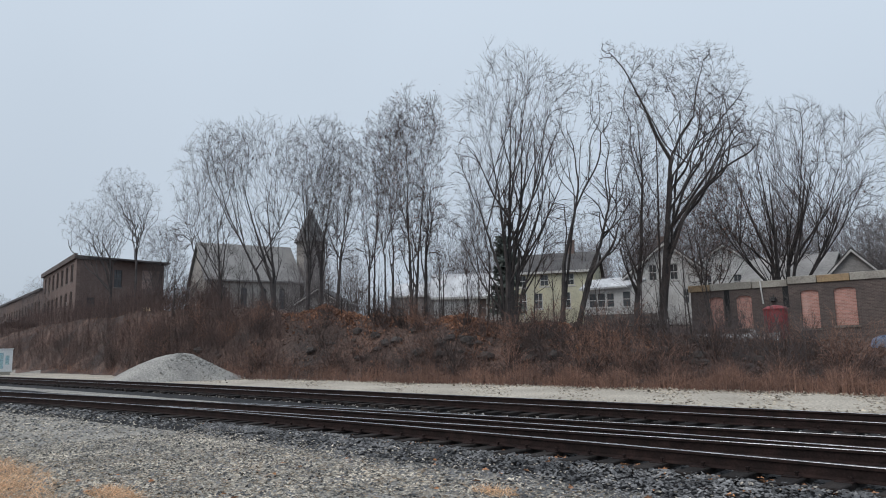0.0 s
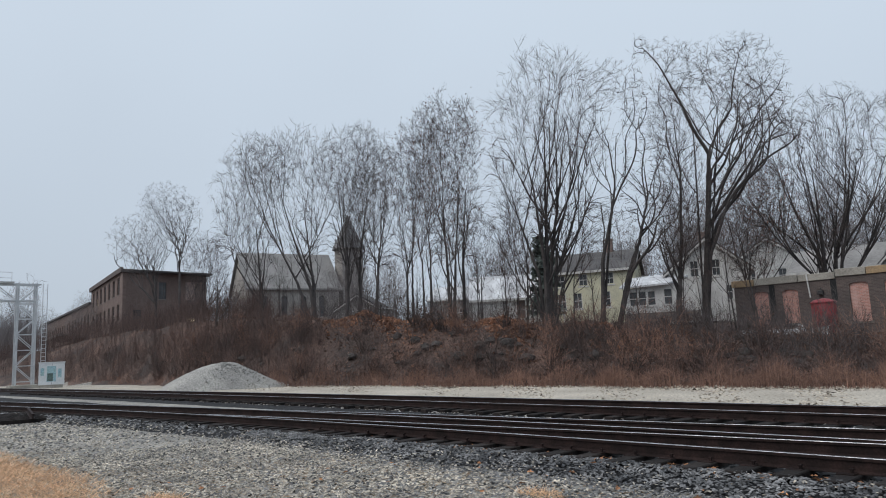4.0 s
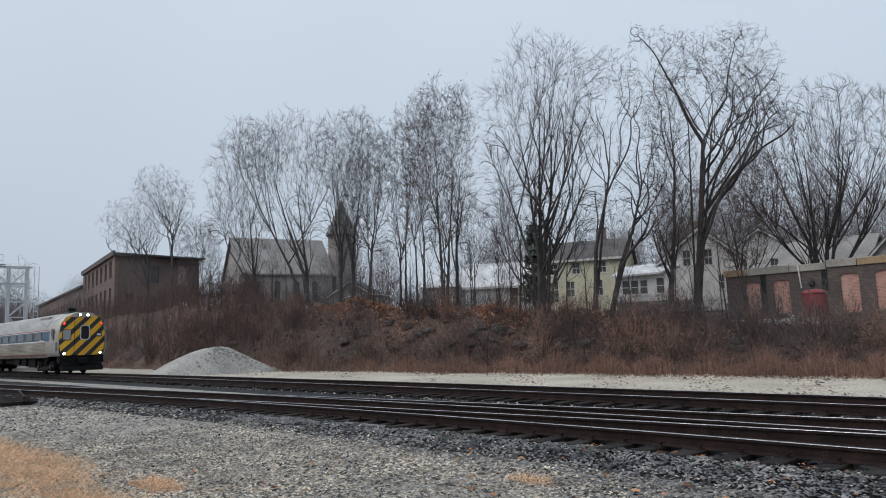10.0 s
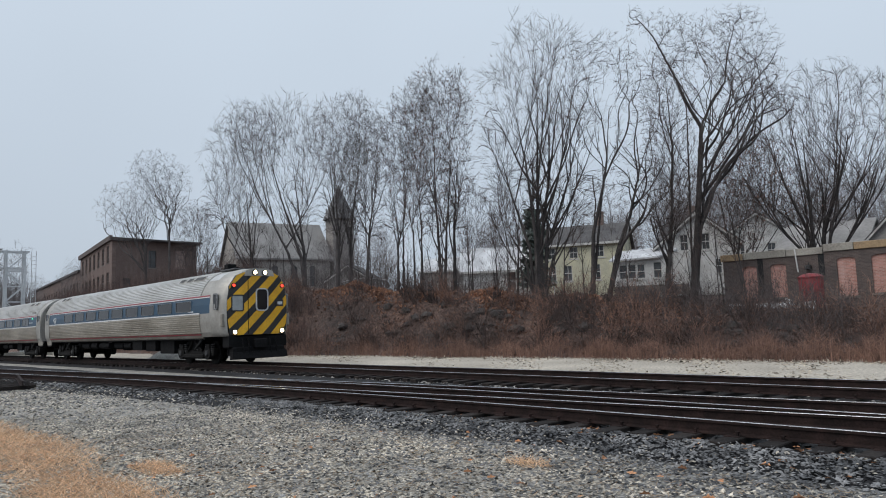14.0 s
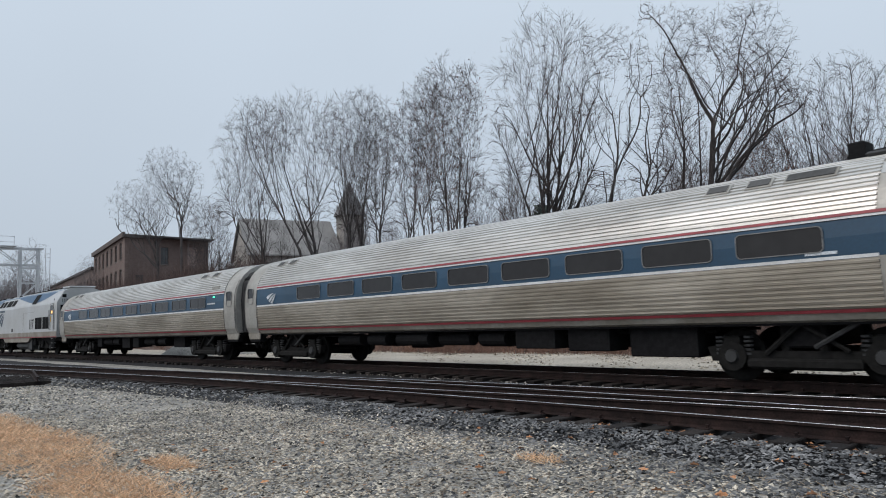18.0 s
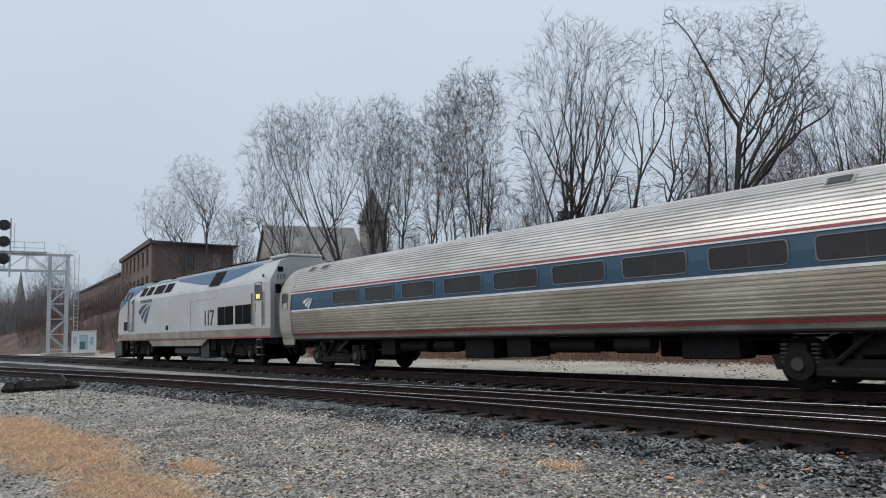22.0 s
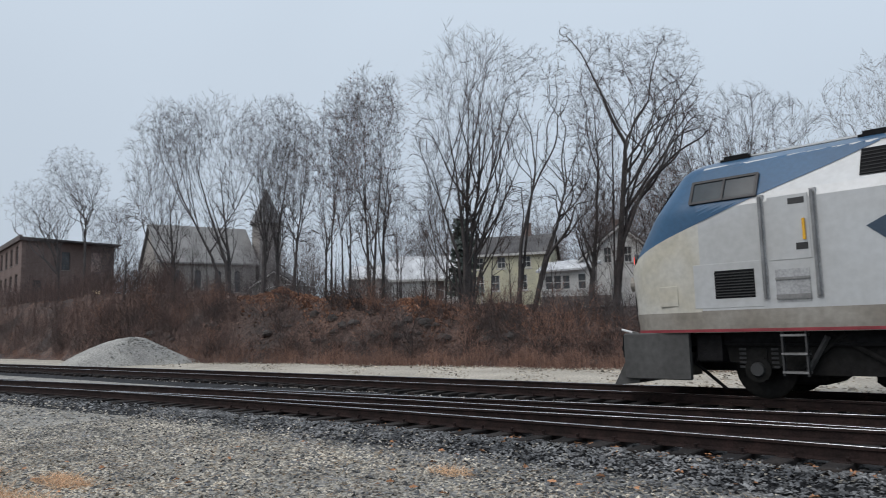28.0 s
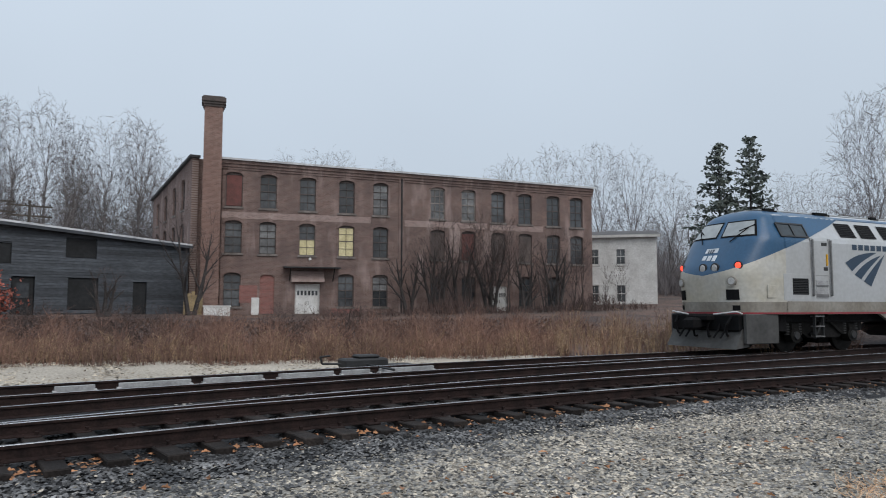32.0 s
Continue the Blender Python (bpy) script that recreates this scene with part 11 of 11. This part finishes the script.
    sty = style(kids=(7, 5, 4, 0, 0), depth=3, angle=(25, 55), lift=0.02, wiggle=0.12, fine=0.006, ratio=(0.55, 0.5, 0.45, 0.4, 0.4), start=0.1, step=(0.3, 0.25, 0.2, 0.2, 0.2), cut=0.02)
    models = []
    for k in range(4):
        stems = [(rng.uniform(-0.7, 0.7), rng.uniform(-0.6, 0.6), rng.uniform(0.7, 1.0), 0.03, rng.uniform(-0.3, 0.3)) for _ in range(6)]
        bx = -math.sin(math.radians(30 + 4 * k)) * 33
        by = math.cos(math.radians(30 + 4 * k)) * 33
        models.append(small_tree(bx, by, float(land(bx, by)) + 2.4, stems, sty, 300 + k, "tangled bare shrub on the bank", name="shrub", category="shrub", bark=M_TWIG, twig=(M_TWIG, M_WEED)[k % 2], wide=0.8))
        tagged(models[-1], group="shrubs on the bank")
    for k in range(150):
        b = rng.uniform(-45, 76) if k < 100 else rng.uniform(30, 74)
        d = float(np.interp(b, BEARING, EDGE)) + rng.uniform(1.5, 7.5)
        x, y = -d * math.sin(math.radians(b)), d * math.cos(math.radians(b))
        s = rng.uniform(0.4, 0.95) * (0.75 if b < 10 else 1.0)
        c = copy_thing(models[rng.randrange(4)], pose(x, y, float(land(x, y)) - 0.1, rz=rng.uniform(0, 360)))
        c.scale = (s, s, s)
    # rocks on the bank
    for k in range(90):
        b = rng.uniform(22, 68)
        d = float(np.interp(b, BEARING, EDGE)) + (rng.gauss(4.4, 0.8) if k % 3 else rng.uniform(1.0, 8))
        x, y = -d * math.sin(math.radians(b)), d * math.cos(math.radians(b))
        m = Mesh()
        s = rng.uniform(0.14, 0.42)
        rings = []
        for j, (r, z) in enumerate(((0.9, -0.3), (1.0, 0.1), (0.75, 0.5), (0.3, 0.72))):
            rings.append([(s * r * math.cos(a) * rng.uniform(0.8, 1.2) * 1.3, s * r * math.sin(a) * rng.uniform(0.8, 1.2), s * (z + rng.uniform(-0.1, 0.1))) for a in np.linspace(0, 2 * math.pi, 8)[:-1]])
        m.loft(rings)
        m.add(rings[-1], [tuple(range(7))])
        o = new("rock", m.data("rock", M_ROCK))
        o.matrix_basis = pose(x, y, float(land(x, y)), rz=rng.uniform(0, 360))
        tagged(o, "grey weathered rock half buried in leaves", "rock", "rocks on the bank")


near_trees()
far_trees()
brush()


# ==== loose stones, leaves and dry grass near the camera ====
def stones_at(x, y, z, size, w, flat=0.5):
    """Angular chips: each an uneven four-sided flake set in the ground."""
    n = len(x)
    base = np.array([(1, 0, 0), (0, 1, 0), (-1, 0, 0), (0, -1, 0), (0.1, 0.05, 1)]) - np.array((0, 0, 0.25))
    v = base[None] * w.uniform(0.6, 1.25, (n, 5, 1))
    v[:, :, 2] *= flat * w.uniform(0.6, 1.3, (n, 1))
    v[:, :, 0] *= w.uniform(0.8, 1.7, (n, 1))
    # lean each chip a little
    a, t = w.uniform(0, 2 * np.pi, n), w.normal(0, 0.35, n)
    vx, vz = v[:, :, 0].copy(), v[:, :, 2].copy()
    v[:, :, 0] = vx * np.cos(t)[:, None] - vz * np.sin(t)[:, None]
    v[:, :, 2] = vx * np.sin(t)[:, None] + vz * np.cos(t)[:, None]
    c, s = np.cos(a)[:, None], np.sin(a)[:, None]
    vx, vy = v[:, :, 0].copy(), v[:, :, 1].copy()
    v[:, :, 0], v[:, :, 1] = vx * c - vy * s, vx * s + vy * c
    v *= size[:, None, None]
    v += np.stack([x, y, z], -1)[:, None]
    f = np.array([(0, 1, 4), (1, 2, 4), (2, 3, 4), (3, 0, 4)])
    return v.reshape(-1, 3), ((np.arange(n) * 5)[:, None, None] + f[None]).reshape(-1, 3)


def yard_cover():
    w = np.random.default_rng(9)
    # dark ballast chips along the near track's shoulder, tan and grey chips over the yard
    def spread(n, b0, b1, d0, d1, power):
        b = np.radians(w.uniform(b0, b1, n))
        d = d0 + (d1 - d0) * w.random(n) ** power
        return -d * np.sin(b), d * np.cos(b)

    def near_edge(x):
        return y2(x) - 1.5

    def field(n, lo, hi, deep):
        xs = w.uniform(lo, hi, n)
        return xs, near_edge(xs) - (near_edge(xs) + deep) * w.random(n) + 0.28

    x, y = (np.r_[a, b, c] for a, b, c in zip(field(95000, -15, 14, -1.2), field(40000, -27, 22, 1.5), field(24000, -60, 32, 4)))
    gap = near_edge(x) - y
    ok = (gap > -0.28)
    x, y, gap = x[ok], y[ok], gap[ok]
    dark = w.random(len(x)) < np.clip(1.15 - gap / np.interp(x, [-14, -6, -2, 1, 4, 8], [0.9, 1.7, 3.2, 2.8, 1.8, 1.0]), 0.22, 0.95)
    size = w.uniform(0.011, 0.03, len(x)) * (1 + 0.25 * dark) * np.clip(np.hypot(x, y) / 15, 1, 2.2)
    z = np.maximum(land(x, y), np.interp(1.5 + gap, [1.2, 1.75, 2.6, 3.0], [-0.25, -0.265, -0.34, -0.5]) + np.interp(x, [-2.5, 2], [0.065, 0.0]) * np.clip(1 - gap / 0.9, 0, 1)) + 0.008
    for name, k, mat, label in (("ballast_chips", dark, M_STONE, "dark grey angular ballast chips along the track"), ("yard_chips", ~dark, M_STONE_TAN, "tan and grey gravel chips over the yard")):
        tagged(new(name, raw(name, *stones_at(x[k], y[k], z[k], size[k], w), mat)), label, "gravel", kind="stuff")
    # chips between the rails and ties
    for line, lo, hi, n, mat, label in ((y2, -26, 22, 15000, M_STONE_DARK, "dark ballast chips between the ties"), (y1, -30, 26, 4000, M_BALLAST_PALE, "pale ballast chips between the ties")):
        xs = w.uniform(lo, hi, n)
        ys = line(xs) + w.uniform(-1.5, 1.5, n)
        zz = np.full(n, -0.23)
        tagged(new("track_chips", raw("track_chips", *stones_at(xs, ys, zz, w.uniform(0.02, 0.045, n), w), mat)), label, "gravel", kind="stuff")
    # fallen leaves: many along the tie ends, some over the yard
    n = 950
    xs = w.uniform(-16, 20, n)
    ys = near_edge(xs) + np.clip(w.normal(0.38, 0.16, n), 0.05, 0.62)
    n2 = 420
    x2, yy2 = spread(n2, -70, 75, 2.6, 11, 0.8)
    ok = yy2 < near_edge(x2)
    px = np.concatenate([xs, x2[ok]])
    py = np.concatenate([ys, yy2[ok]])
    pz = np.maximum(land(px, py), np.interp(y2(px) - py, [1.2, 1.75, 2.6, 3.0], [-0.25, -0.265, -0.34, -0.5])) + 0.035
    tagged(new("fallen_leaves", raw("fallen_leaves", *curled(px, py, pz, w), M_LEAF)), "orange and brown fallen oak leaves by the track", "fallen leaves", kind="stuff")
    # stones over the service road
    n = 9000
    b = w.uniform(-45, 66, n)
    xs, ys = -np.sin(np.radians(b)), np.cos(np.radians(b))
    far = np.interp(b, BEARING, EDGE) + w.normal(0, 0.5, n)
    near = far - 7.5 * w.random(n) ** 1.6
    xs, ys = xs * near, ys * near
    ok = ys > y1(xs) + 1.9
    xs, ys = xs[ok], ys[ok]
    n = len(xs)
    tagged(new("road_stones", raw("road_stones", *stones_at(xs, ys, np.full(n, -0.235), w.uniform(0.02, 0.075, n), w, 0.6), M_ROADSTONE)), "tan and grey stones strewn over the service road", "gravel", kind="stuff")
    n = 9000
    gx, gy = w.uniform(-17, -3.2, n), w.normal(2.0, 1.0, n)
    ok = (gy < near_edge(gx) - 1.2) & (gy > 0.2)
    gx, gy = gx[ok], gy[ok]
    tagged(new("pale_grit", raw("pale_grit", *stones_at(gx, gy, land(gx, gy) + 0.012, w.uniform(0.012, 0.03, len(gx)), w, 0.5), M_ROADSTONE)), "pale sandy grit between mats of dead grass", "gravel", kind="stuff")
    # mats of orange dry grass
    rows = []
    for cx, cy, rx, ry, n in ((-12.0, 2.0, 2.6, 0.75, 5200), (-15.5, 1.8, 2.6, 0.7, 3800), (-7.9, 2.0, 1.5, 0.55, 2600), (-5.0, 1.9, 1.3, 0.4, 1100), (-8.9, 3.0, 0.5, 0.22, 420), (-3.6, 3.8, 0.35, 0.2, 160), (-5.7, 6.0, 0.3, 0.15, 160), (7.6, 3.2, 0.6, 0.4, 300), (9.5, 2.6, 0.9, 0.4, 420)):
        a, r = w.uniform(0, 2 * np.pi, n), np.sqrt(w.random(n)) * (1 + 0.25 * np.sin(5 * w.random(n)))
        gx, gy = cx + rx * r * np.cos(a), cy + ry * r * np.sin(a)
        g = land(gx, gy)
        h = w.uniform(0.02, 0.09, n)
        ln = w.uniform(0.04, 0.14, n)
        t = w.uniform(0, 2 * np.pi, n)
        rows.append(np.stack([gx, gy, g + 0.01, gx + ln * np.cos(t), gy + ln * np.sin(t), g + h, np.full(n, 0.0035), np.full(n, 0.0015)], -1))
    tagged(new("dry_grass", raw("dry_grass", *tubes(np.concatenate(rows), 3), M_DRYGRASS)), "mats of orange-brown dead grass in the gravel", "grass", kind="stuff")
    # thin pale straws over the middle of the yard
    n = 9000
    gx, gy = spread(n, -10, 78, 2.6, 13, 0.8)
    ok = gy < near_edge(gx) - 0.9
    gx, gy = gx[ok], gy[ok]
    n = len(gx)
    g = land(gx, gy)
    t = w.uniform(0, 2 * np.pi, n)
    ln = w.uniform(0.03, 0.1, n)
    rows = np.stack([gx, gy, g + 0.02, gx + ln * np.cos(t), gy + ln * np.sin(t), g + w.uniform(0.02, 0.06, n), np.full(n, 0.0025), np.full(n, 0.001)], -1)
    tagged(new("straws", raw("straws", *tubes(rows, 3), M_STRAW)), "pale straws and weeds between the stones", "grass", kind="stuff")


def curled(x, y, z, w):
    """Lobed leaves, folded along the midrib."""
    n = len(x)
    outline = np.array([(0, -0.5, 0), (0.22, -0.3, 0.06), (0.13, -0.12, 0.05), (0.34, 0.06, 0.1), (0.16, 0.2, 0.06), (0.12, 0.42, 0.02), (0, 0.55, 0), (-0.12, 0.42, 0.02), (-0.16, 0.2, 0.06), (-0.34, 0.06, 0.1), (-0.13, -0.12, 0.05), (-0.22, -0.3, 0.06)])
    v = np.repeat(outline[None], n, 0)
    v[:, :, 2] *= w.uniform(0.3, 3.2, (n, 1))
    t = w.normal(0, 0.4, n)
    vx, vz = v[:, :, 0].copy(), v[:, :, 2].copy()
    v[:, :, 0] = vx * np.cos(t)[:, None] - vz * np.sin(t)[:, None]
    v[:, :, 2] = vx * np.sin(t)[:, None] + vz * np.cos(t)[:, None]
    a = w.uniform(0, 2 * np.pi, n)
    c, s = np.cos(a)[:, None], np.sin(a)[:, None]
    vx, vy = v[:, :, 0].copy(), v[:, :, 1].copy()
    v[:, :, 0], v[:, :, 1] = vx * c - vy * s, vx * s + vy * c
    v *= w.uniform(0.045, 0.115, (n, 1, 1))
    v += np.stack([x, y, z], -1)[:, None]
    half_a, half_b = np.array([0, 1, 2, 3, 4, 5, 6]), np.array([0, 6, 7, 8, 9, 10, 11])
    k = (np.arange(n) * 12)[:, None]
    return v.reshape(-1, 3), np.concatenate([k + half_a, k + half_b])


yard_cover()


def motions():
    """The train rolls by, its wheels turning."""
    ts = [r[0] for r in RUN]
    walk(cab, [(t, car_pose(front_at(t) - 12.05, 8.65)) for t in ts])
    walk(car_2, [(t, car_pose(front_at(t) - 24.25 - 12.25, 8.35)) for t in ts])
    walk(engine, [(t, car_pose(front_at(t) - 68.5 + 9.85, 6.05)) for t in ts])
    steps = [k / 10 for k in range(0, 321)]
    for ax, x, r in WHEELSETS:
        rows, first = [], front_at(0)
        for t in steps:
            rows.append((t, Matrix.Translation((x, 0, r)) @ Euler((0, (front_at(t) - first) / r, 0)).to_matrix().to_4x4()))
        walk(ax, rows)


motions()
